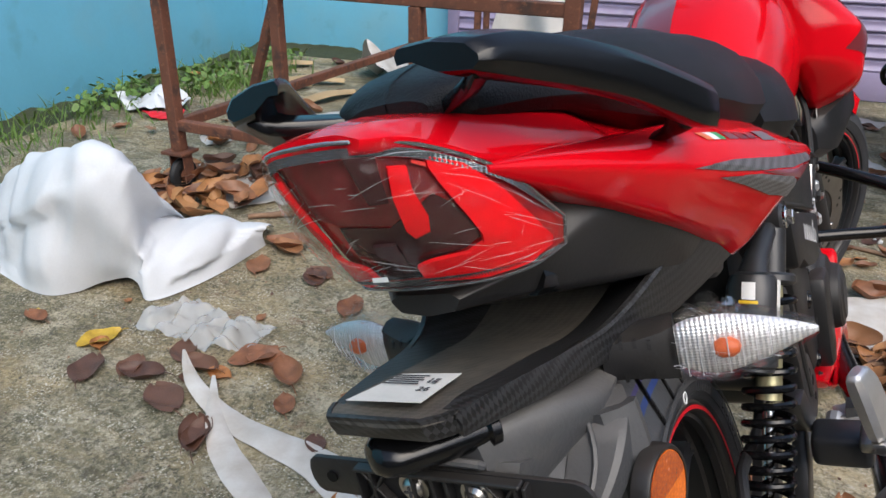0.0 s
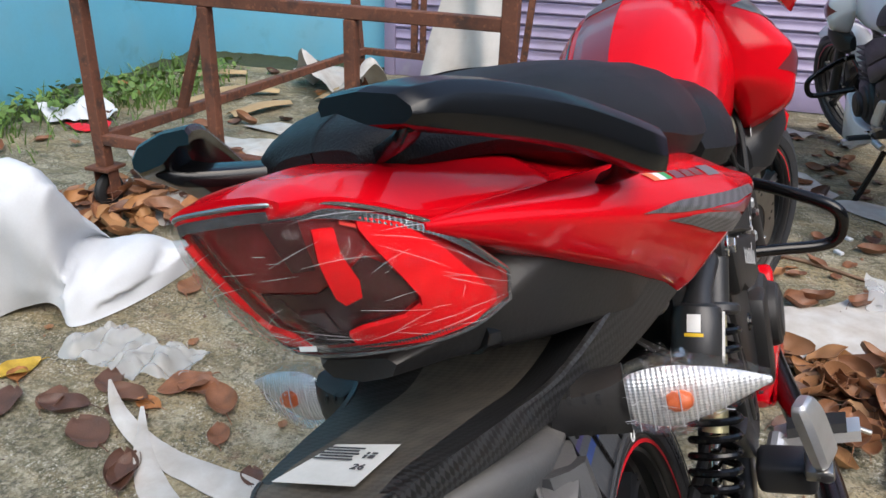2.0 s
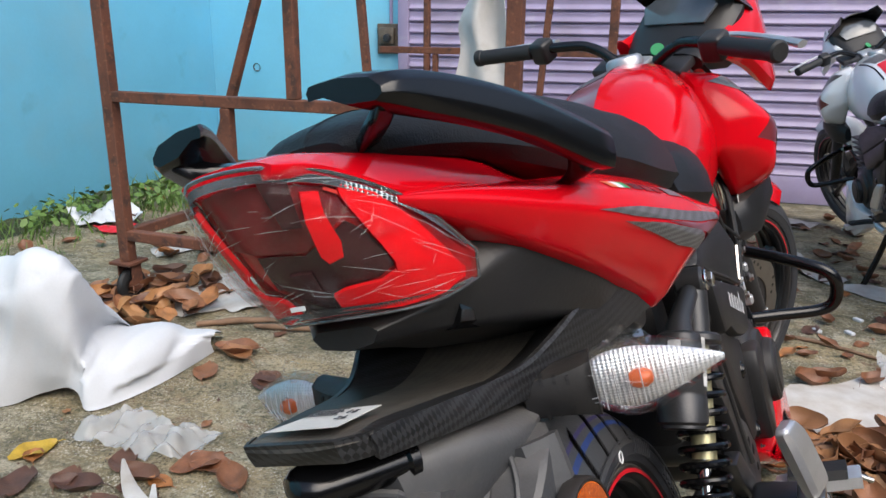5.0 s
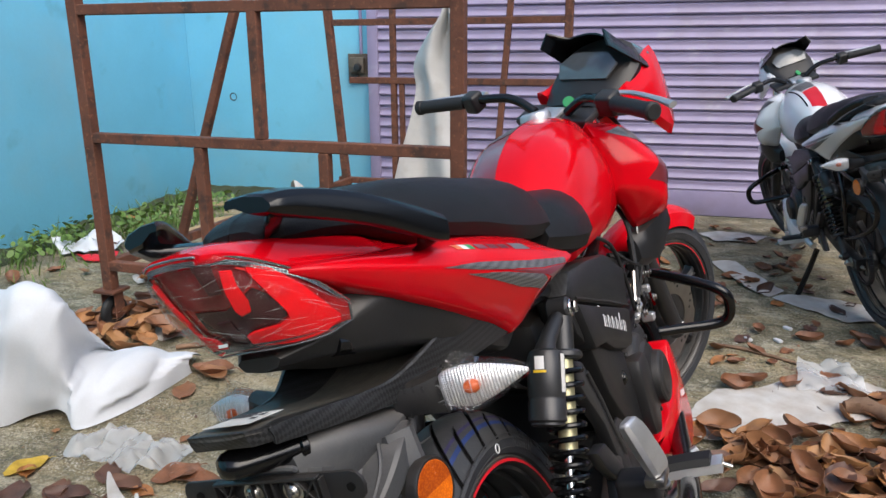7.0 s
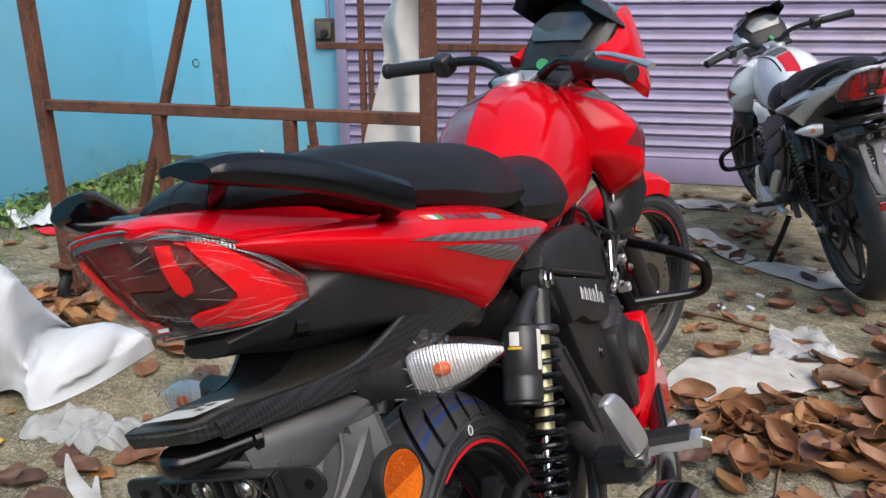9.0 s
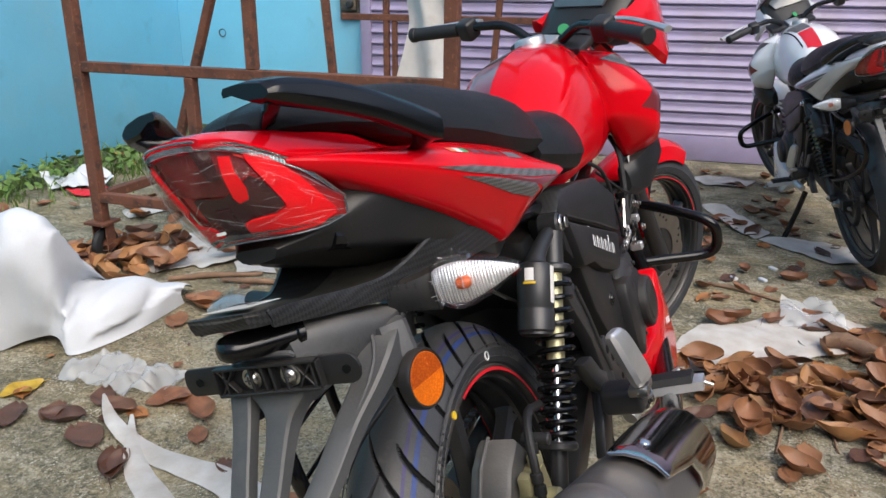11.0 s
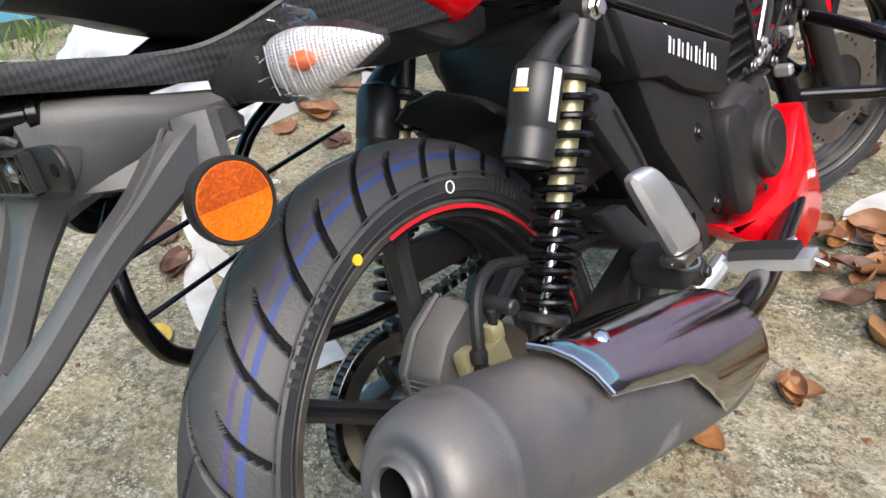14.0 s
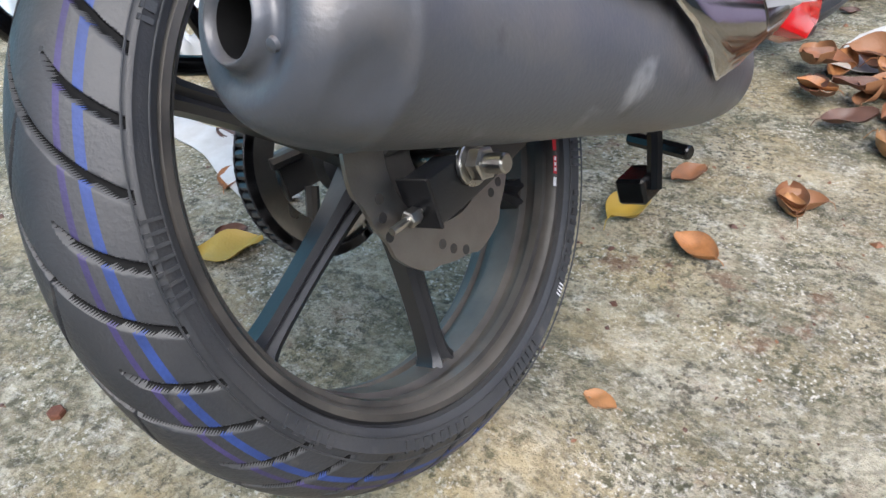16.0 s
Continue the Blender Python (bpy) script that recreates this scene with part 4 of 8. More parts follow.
def turn_signal(bike, s, turn):
    """A turn signal with a clear lens in film; s: 1 right, -1 left."""
    sg = new("turn_signal")
    sg.parent = bike
    sg.matrix_basis = turn
    tagged(sg, "clear turn signal with orange bulb, wrapped in film")
    def piece(name, bm, mat, parent, label=""):
        if s < 0:
            for v in bm.verts:
                v.co.x = -v.co.x
            bmesh.ops.reverse_faces(bm, faces=bm.faces[:])
        return part(name, bm, mat, parent, label)

    piece("stem", loft([[Vector((x, cy * w, cz * h)) for cy, cz in ((-1, -1), (1, -1), (1, 1), (-1, 1))] for x, w, h in ((-0.035, 0.016, 0.014), (-0.012, 0.016, 0.015), (0.006, 0.014, 0.018), (0.016, 0.011, 0.02))], 3, 3), black_plastic, sg, "black rubber stem")
    for k in range(4):
        piece("stem_rib", box((0.0035, 0.036, 0.036 - 0.002 * k), (-0.03 + 0.0095 * k, 0, 0), 0.003, 2), rubber, sg)
    def body(grow, y0):
        secs = []
        for x, h, wd, z in ((0.008, 0.011, 0.011, 0.004), (0.02, 0.0245, 0.02, 0.003), (0.042, 0.0305, 0.0245, 0.0015), (0.066, 0.0245, 0.0215, 0.0025), (0.088, 0.0145, 0.0145, 0.004), (0.107, 0.004, 0.004, 0.0045)):
            h, wd = (h * grow + (grow - 1) * 0.02) * 0.84, wd * grow * 0.92
            secs.append([Vector((x, y0 + wd * 0.9 * cy - wd * 0.1, z + h * cz)) for cy, cz in ((-1, 0), (-0.75, 0.72), (0, 1), (0.75, 0.72), (1, 0), (0.75, -0.72), (0, -1), (-0.75, -0.72))])
        return loft(secs, 2, 3)
    bowl = body(0.93, 0.0)
    for v in bowl.verts:
        v.co.y = v.co.y * 0.4 - 0.006
    piece("reflector", bowl, reflector_silver, sg, "faceted silver reflector")
    piece("bulb", lathe([(0.0, 0.0), (0.0045, 0.001), (0.0068, 0.005), (0.0068, 0.012), (0.004, 0.0165), (0.0, 0.018)], 18, "X", (0.04, -0.0165, 0.003)), bulb_orange, sg, "orange bulb")
    bm = body(1.0, -0.002)
    piece("lens", bm, clear_plastic, sg, "clear ribbed lens")
    for k in range(7):
        x = 0.022 + 0.009 * k
        z0 = 0.001 + 0.00012 * k * k
        hh = 0.017 - 0.0016 * max(0, k - 2)
        piece("lens_rib", tube([(x, -0.021 + 0.0012 * abs(k - 3), z0 - hh), (x, -0.0235 + 0.0012 * abs(k - 3), z0), (x, -0.021 + 0.0012 * abs(k - 3), z0 + hh)], 0.00045, 5, 3), rib_clear, sg)
    fm = body(1.09, -0.002)
    for v in fm.verts:
        v.co += v.co.normalized() * 0.0028 * noise.noise(v.co * 70 + Vector((s * 9, 0, 0)))
    fw = piece("film", fm, film_wrap, sg, "crinkled clear film")
    # gathered end of the film, standing up in a small tuft
    tuft = [[Vector((0.028 + 0.007 * i + 0.002 * math.sin(3.1 * i + j), -0.008 + 0.006 * math.sin(2.3 * i + 1.7 * j), 0.022 + 0.007 * j * (1 - 0.22 * abs(i - 2)) + 0.0015 * math.sin(4.0 * i))) for j in range(4)] for i in range(6)]
    piece("film_tuft", sheet(tuft), film_wrap, fw)
    rng = random.Random(11 + s)
    for _ in range(18):
        x, a = rng.uniform(0.015, 0.08), rng.uniform(1.9, 4.6)
        hgt = 0.026 * (1 - abs(x - 0.045) / 0.075)
        pts = []
        for t in (0, 0.5, 1):
            b = a + rng.uniform(-0.35, 0.35) * t
            pts.append((x + rng.uniform(-0.01, 0.012) * t, -0.004 + 0.0215 * math.cos(b), 0.003 + hgt * math.sin(b) * 0.93))
        piece("crease", tube(pts, [0.00006, 0.0002, 0.00006], 4, 3), film_crease, fw)
    return sg


lamp_veil = material("lamp_veil", (0.2, 0.028, 0.031), 0.2, 0.0, 0.4, 24, 300, 0.0, lift=1.9)
smoked = material("smoked_plate", (0.045, 0.016, 0.017), 0.2, 0.0, 0.35, 22, 300, 0.0, lift=2.2)
rib_silver = material("rib_silver", (0.3, 0.3, 0.31), 0.2, 0.8, 0.8, 30, 300, 0.0)
film_crease = material("film_crease", (0.6, 0.6, 0.62), 0.2, 0.0, 0.9, 30, 300, 0.0)


def sec(y, pts):
    return [Vector((x, y, z)) for x, z in pts]


def half_body(rows):
    """Closed sections in x and z from right-hand half outlines, mirrored."""
    out = []
    for y, pts in rows:
        out.append(sec(y, list(pts) + [(-x, z) for x, z in pts[::-1]]))
    return out


def decal(outline, target, mat, name, parent, lift=0.0008, plane="YZ", cuts=3, label=""):
    """A thin patch of an outline, laid on the target mesh along the plane's third axis."""
    from_bm = bmesh.new()
    from_bm.from_mesh(target.data)
    tree = BVHTree.FromBMesh(from_bm)
    bm = bmesh.new()
    sgn = 1
    if plane == "YZ":
        vs = [bm.verts.new((0, a, b)) for a, b in outline]
        way, start = Vector((-1, 0, 0)), 0.6
    elif plane == "-YZ":
        vs = [bm.verts.new((0, a, b)) for a, b in outline]
        way, start = Vector((1, 0, 0)), 0.6
    else:
        vs = [bm.verts.new((a, b, 0)) for a, b in outline]
        way, start = Vector((0, 0, -1)), 1.2
    bm.faces.new(vs)
    bmesh.ops.triangulate(bm, faces=bm.faces[:])
    for _ in range(cuts):
        bmesh.ops.subdivide_edges(bm, edges=bm.edges[:], cuts=1, use_grid_fill=True)
    gone = []
    for v in bm.verts:
        hit, nrm, _, _ = tree.ray_cast(v.co - way * start, way)
        if hit is None:
            gone.append(v)
        else:
            v.co = hit + (nrm if nrm.dot(way) < 0 else -nrm) * lift
    bmesh.ops.delete(bm, geom=gone, context="VERTS")
    from_bm.free()
    return part(name, bm, mat, parent, label)


def tail(bike, paint, wing):
    """Red tail panels, grab rails, black under panel and the carbon-look fender."""
    top = half_body([
        (-0.312, [(0.0, 0.629), (0.02, 0.6285), (0.034, 0.624), (0.03, 0.617), (0.0, 0.615)]),
        (-0.29, [(0.0, 0.6305), (0.026, 0.6285), (0.0465, 0.618), (0.04, 0.607), (0.0, 0.605)]),
        (-0.268, [(0.0, 0.629), (0.034, 0.6245), (0.057, 0.606), (0.05, 0.596), (0.0, 0.595)]),
        (-0.245, [(0.0, 0.626), (0.042, 0.6195), (0.068, 0.5925), (0.06, 0.582), (0.0, 0.584)]),
        (-0.2, [(0.0, 0.617), (0.052, 0.611), (0.079, 0.5845), (0.074, 0.565), (0.0, 0.56)]),
        (-0.135, [(0.0, 0.604), (0.06, 0.598), (0.0905, 0.572), (0.088, 0.55), (0.0, 0.54)]),
        (-0.1, [(0.0, 0.594), (0.058, 0.586), (0.09, 0.562), (0.088, 0.545), (0.0, 0.53)]),
        (0.0, [(0.0, 0.565), (0.05, 0.556), (0.085, 0.54), (0.085, 0.51), (0.0, 0.5)]),
        (0.12, [(0.0, 0.53), (0.06, 0.52), (0.085, 0.5), (0.085, 0.47), (0.0, 0.45)]),
    ])
    part("tail_cowl", loft(soft(top, 0.2), 1, 5, True, False), paint, bike, "glossy painted tail cowl")
    rows = [
        (-0.248, [(0.06, 0.589), (0.064, 0.589), (0.066, 0.587), (0.066, 0.585), (0.064, 0.583), (0.06, 0.584)]),
        (-0.20, [(0.055, 0.575), (0.077, 0.5835), (0.0945, 0.577), (0.0995, 0.568), (0.088, 0.553), (0.055, 0.555)]),
        (-0.12, [(0.07, 0.561), (0.095, 0.5685), (0.128, 0.556), (0.138, 0.538), (0.114, 0.505), (0.06, 0.51)]),
        (-0.04, [(0.08, 0.545), (0.121, 0.5545), (0.149, 0.536), (0.158, 0.508), (0.121, 0.460), (0.065, 0.47)]),
        (0.03, [(0.08, 0.528), (0.127, 0.539), (0.16, 0.516), (0.173, 0.480), (0.124, 0.421), (0.068, 0.43)]),
        (0.064, [(0.08, 0.52), (0.13, 0.5305), (0.165, 0.506), (0.180, 0.466), (0.126, 0.400), (0.075, 0.41)]),
        (0.10, [(0.08, 0.51), (0.133, 0.52), (0.170, 0.495), (0.185, 0.460), (0.142, 0.421), (0.075, 0.44)]),
        (0.15, [(0.085, 0.5), (0.134, 0.505), (0.173, 0.48), (0.187, 0.457), (0.156, 0.440), (0.08, 0.455)]),
        (0.192, [(0.12, 0.473), (0.15, 0.474), (0.178, 0.466), (0.185, 0.457), (0.166, 0.451), (0.12, 0.455)]),
    ]
    secs = [sec(y, pts) for y, pts in rows]
    bm = loft(soft(secs, 0.2), 1, 6, True, False)
    other = mirrored(bm)
    right = part("side_panel", bm, paint, bike, "glossy painted tail side panel with grey arrow tape", angle=50)
    left = part("side_panel", other, paint, bike, "glossy painted tail side panel with grey arrow tape", angle=50)
    for pan, pl in ((right, "YZ"), (left, "-YZ")):
        decal([(-0.107, 0.5335), (-0.043, 0.5195), (0.057, 0.4905), (0.16, 0.464), (0.155, 0.458), (0.08, 0.4735), (0.002, 0.4965), (-0.05, 0.513)], pan, tape_carbon, "arrow_tape", pan, 0.0012, plane=pl, cuts=4)
        decal([(-0.07, 0.5155), (0.002, 0.4935), (0.075, 0.467), (0.09, 0.455), (0.075, 0.45), (0.032, 0.467), (-0.022, 0.4935)], pan, tape_carbon, "arrow_tape", pan, 0.0013, plane=pl, cuts=4)
        decal([(0.1, 0.4685), (0.155, 0.4565), (0.178, 0.458), (0.15, 0.4445), (0.105, 0.428), (0.112, 0.448)], pan, dark_red, "dark_tape", pan, 0.001, plane=pl, cuts=4)
        decal([(0.005, 0.4945), (0.08, 0.472), (0.15, 0.457), (0.1, 0.457), (0.075, 0.4665)], pan, dark_red, "dark_tape", pan, 0.001, plane=pl, cuts=4)
    mark = lambda y, h: 0.544 - 0.279 * (y + 0.062) + h
    for y, mt in ((-0.064, bulb_orange), (-0.054, white_print), (-0.044, green_print)):
        decal([(y, mark(y, -0.003)), (y + 0.01, mark(y + 0.01, -0.003)), (y + 0.01, mark(y + 0.01, 0.003)), (y, mark(y, 0.003))], right, mt, "flag_mark", right, 0.0008, cuts=2)
    for k in range(3):
        y = -0.028 + 0.024 * k
        decal([(y, mark(y, -0.003)), (y + 0.019, mark(y + 0.019, -0.003)), (y + 0.019, mark(y + 0.019, 0.003)), (y, mark(y, 0.003))], right, dark_red, "model_mark", right, 0.0008, cuts=2)
    decal([(0.048, mark(0.048, -0.0045)), (0.085, mark(0.085, -0.0045)), (0.085, mark(0.085, 0.0045)), (0.048, mark(0.048, 0.0045))], right, silver_tape, "model_mark", right, 0.0008, cuts=2)
    # under panel
    under = half_body([
        (-0.25, [(0.0, 0.512), (0.02, 0.512), (0.026, 0.508), (0.02, 0.5), (0.0, 0.497)]),
        (-0.205, [(0.0, 0.53), (0.05, 0.528), (0.062, 0.512), (0.052, 0.49), (0.0, 0.482)]),
        (-0.15, [(0.0, 0.55), (0.083, 0.55), (0.097, 0.525), (0.086, 0.472), (0.0, 0.46)]),
        (-0.06, [(0.0, 0.53), (0.1, 0.53), (0.116, 0.48), (0.108, 0.44), (0.0, 0.43)]),
        (0.05, [(0.0, 0.48), (0.1, 0.48), (0.118, 0.43), (0.112, 0.385), (0.0, 0.38)]),
        (0.12, [(0.0, 0.46), (0.09, 0.46), (0.11, 0.43), (0.1, 0.38), (0.0, 0.37)]),
    ])
    part("under_panel", loft(soft(under, 0.14), 1, 5, True, False), black_plastic, bike, "satin black under-tail panel")
    if not wing:
        return right
    # carbon-look fender: side wings with an upper ridge, a sunken top and a blunt rear edge
    fen = new("rear_fender")
    fen.parent = bike
    tagged(fen, "dusty black carbon-look rear fender")
    for s in (1, -1):
        ridge = [(0.113, -0.045, 0.476), (0.1, -0.1, 0.458), (0.08, -0.155, 0.444), (0.066, -0.2, 0.447), (0.057, -0.25, 0.457), (0.049, -0.288, 0.4645), (0.0445, -0.3125, 0.4675)]
        low = [(0.124, 0.05, 0.408), (0.112, -0.03, 0.412), (0.094, -0.1, 0.412), (0.078, -0.15, 0.415), (0.062, -0.23, 0.432), (0.05, -0.28, 0.444), (0.0435, -0.309, 0.451)]
        inner = [(0.055, -0.04, 0.44), (0.048, -0.095, 0.43), (0.042, -0.145, 0.43), (0.038, -0.195, 0.442), (0.036, -0.25, 0.456), (0.035, -0.288, 0.466), (0.034, -0.3125, 0.469)]
        grid = []
        for a, b in zip(spline([(s * x, y, z) for x, y, z in ridge], 5), spline([(s * x, y, z) for x, y, z in low], 5)):
            grid.append([a, a.lerp(b, 0.5) + Vector((0.002 * s, 0, 0)), b])
        part("wing", sheet(grid, 0.004), carbon, fen, "carbon-look side wing")
        grid = [[a, b] for a, b in zip(spline([(s * x, y, z) for x, y, z in inner], 5), spline([(s * x, y, z) for x, y, z in ridge], 5))]
        part("slope", sheet(grid, 0.003), carbon, fen)
    grid = []
    for y, w, z in ((-0.04, 0.055, 0.44), (-0.095, 0.048, 0.43), (-0.145, 0.042, 0.43), (-0.195, 0.038, 0.442), (-0.25, 0.036, 0.456), (-0.288, 0.035, 0.466), (-0.31, 0.0345, 0.469), (-0.329, 0.032, 0.4725)):
        grid.append([Vector((w * t, y, z - 0.002 * (1 - t * t))) for t in (-1, -0.5, 0, 0.5, 1)])
    cols = [spline([g[i] for g in grid], 4) for i in range(5)]
    part("top_face", sheet([[c[j] for c in cols] for j in range(len(cols[0]))], 0.003), carbon_dusty, fen, "dusty top of the fender")
    lip = [(-0.0445, -0.309, 0.4685), (-0.041, -0.318, 0.47), (-0.0325, -0.3295, 0.4725), (0.0325, -0.3295, 0.4725), (0.041, -0.318, 0.47), (0.0445, -0.309, 0.4685)]
    part("rear_edge", sheet([[Vector(p) + Vector((0, 0, 0.0005)), Vector(p) - Vector((0, -0.001, 0.007)), Vector(p) - Vector((0, -0.004, 0.0145))] for p in lip], 0.003), carbon, fen, "thin turned-down rear lip")
    for s in (1, -1):
        part("corner", sheet([[Vector((s * 0.034, -0.31, 0.469)), Vector((s * 0.0445, -0.309, 0.4685))], [Vector((s * 0.033, -0.32, 0.4708)), Vector((s * 0.0405, -0.318, 0.47))], [Vector((s * 0.032, -0.329, 0.4725)), Vector((s * 0.0325, -0.329, 0.4725))]], 0.003), carbon_dusty, fen)
    # printed paper label on the dusty top
    lab = part("paper_label", sheet([[Vector((-0.03, -0.3125, 0.4737)), Vector((-0.021, -0.2655, 0.4645))], [Vector((0.0225, -0.311, 0.4735)), Vector((0.021, -0.262, 0.4638))]], 0.0004), paper_white, fen, "white printed paper label")
    fr = facing((-0.003, -0.2875, 0.4688), (1, 0, 0), (0, 1, -0.19))
    for k in range(5):
        part("print_line", box((0.026 - 0.004 * (k % 2), 0.0012, 0.0004), (-0.006, 0.016 - 0.0035 * k, 0.0012), 0, 1, fr), ink, lab)
    for k in range(5):
        for j in range(5):
            if (k * 3 + j * 5 + k * j) % 3:
                part("print_cell", box((0.0016, 0.0016, 0.0004), (0.0125 + 0.0017 * k, 0.004 + 0.0017 * j, 0.0012), 0, 1, fr), ink, lab)
    words("26", 0.0085, ink, lab, fr @ pose(0.016, -0.006, 0.0012), "print", 0.0002)
    return right


def grab_rail(bike, s):
    """A forged black grab rail: a wide plank, thin along its inner edge, on a front arm."""
    R = lambda p: Vector((s * p[0], p[1], p[2]))
    inner = [(0.041, -0.2735, 0.6595), (0.046, -0.264, 0.6605), (0.062, -0.239, 0.6575), (0.083, -0.209, 0.6475), (0.103, -0.176, 0.632), (0.119, -0.146, 0.6145), (0.131, -0.121, 0.599), (0.138, -0.106, 0.589)]
    outer = [(0.088, -0.2725, 0.6505), (0.0955, -0.264, 0.6515), (0.104, -0.243, 0.6485), (0.119, -0.213, 0.638), (0.137, -0.18, 0.622), (0.1505, -0.15, 0.605), (0.16, -0.126, 0.591), (0.164, -0.111, 0.583)]
    thick = [0.01, 0.016, 0.022, 0.0245, 0.0255, 0.0265, 0.0265, 0.024]
    secs = []
    for a, b, t in zip(inner, outer, thick):
        a, b = R(a), R(b)
        up = Vector((0, 0.2, 1)).normalized()
        n = lambda f, h: a.lerp(b, f) + up * h
        secs.append([n(0, -0.003), n(0.05, 0.001), n(0.45, 0.0045), n(0.86, 0.0035), n(1, -0.002), n(1.0, -t * 0.55), n(0.9, -t * 0.95), n(0.5, -t * 1.05), n(0.2, -t * 0.55), n(0.02, -0.0075)])
    g = part("grab_rail", loft(soft(secs, 0.07), 1, 5, True, False), black_gloss, bike, "black forged pillion grab rail", angle=24)
    front = [[R(Vector((x, y, z)) + Vector((dx, dy, 0))) for dx, dy in ((-0.012, -0.017), (0.012, -0.016), (0.013, 0.012), (-0.012, 0.014))] for x, y, z in ((0.146, -0.112, 0.582), (0.138, -0.104, 0.565), (0.114, -0.094, 0.556), (0.075, -0.085, 0.55))]
    part("rail_arm", loft(soft(front, 0.2), 1, 4, True, False), black_gloss, g, "black front arm of the rail")
    rear = [[R(Vector((x, y, z)) + Vector((0, dy, dz))) for dy, dz in ((-0.011, -0.005), (0.011, -0.005), (0.011, 0.005), (-0.011, 0.005))] for x, y, z in ((0.08, -0.257, 0.641), (0.07, -0.252, 0.633), (0.054, -0.238, 0.627), (0.035, -0.218, 0.621), (0.012, -0.2, 0.616))]
    part("rail_arm", loft(soft(rear, 0.2), 1, 4, True, False), black_gloss, g, "black rear arm of the rail")
    return g


def seat(bike):
    rows = [
        (-0.234, [(0.0, 0.63), (0.018, 0.629), (0.029, 0.624), (0.026, 0.616), (0.0, 0.614)]),
        (-0.218, [(0.0, 0.641), (0.034, 0.637), (0.05, 0.626), (0.048, 0.61), (0.0, 0.607)]),
        (-0.175, [(0.0, 0.647), (0.045, 0.642), (0.064, 0.626), (0.062, 0.602), (0.0, 0.595)]),
        (-0.125, [(0.0, 0.645), (0.056, 0.638), (0.08, 0.618), (0.078, 0.59), (0.0, 0.58)]),
        (-0.04, [(0.0, 0.64), (0.072, 0.632), (0.104, 0.605), (0.104, 0.56), (0.0, 0.55)]),
        (0.05, [(0.0, 0.628), (0.08, 0.619), (0.12, 0.586), (0.122, 0.535), (0.0, 0.52)]),
        (0.12, [(0.0, 0.615), (0.085, 0.604), (0.13, 0.566), (0.132, 0.512), (0.0, 0.5)]),
        (0.21, [(0.0, 0.6), (0.085, 0.589), (0.132, 0.55), (0.132, 0.49), (0.0, 0.48)]),
        (0.28, [(0.0, 0.58), (0.08, 0.57), (0.126, 0.535), (0.126, 0.48), (0.0, 0.47)]),
        (0.33, [(0.0, 0.54), (0.075, 0.53), (0.116, 0.5), (0.116, 0.46), (0.0, 0.45)]),
    ]
    part("pillion_seat", loft(half_body(rows), 3, 5), seat_vinyl, bike, "black grained vinyl pillion seat")
    rows = [
        (0.27, [(0.0, 0.54), (0.08, 0.535), (0.12, 0.51), (0.125, 0.46), (0.0, 0.44)]),
        (0.35, [(0.0, 0.54), (0.092, 0.533), (0.142, 0.5), (0.142, 0.435), (0.0, 0.41)]),
        (0.44, [(0.0, 0.535), (0.09, 0.527), (0.14, 0.49), (0.138, 0.42), (0.0, 0.4)]),
        (0.53, [(0.0, 0.53), (0.075, 0.52), (0.12, 0.475), (0.118, 0.42), (0.0, 0.41)]),
        (0.59, [(0.0, 0.52), (0.045, 0.512), (0.075, 0.47), (0.075, 0.43), (0.0, 0.42)]),
    ]
    part("rider_seat", loft(half_body(rows), 3, 5), seat_vinyl, bike, "black grained vinyl rider seat")


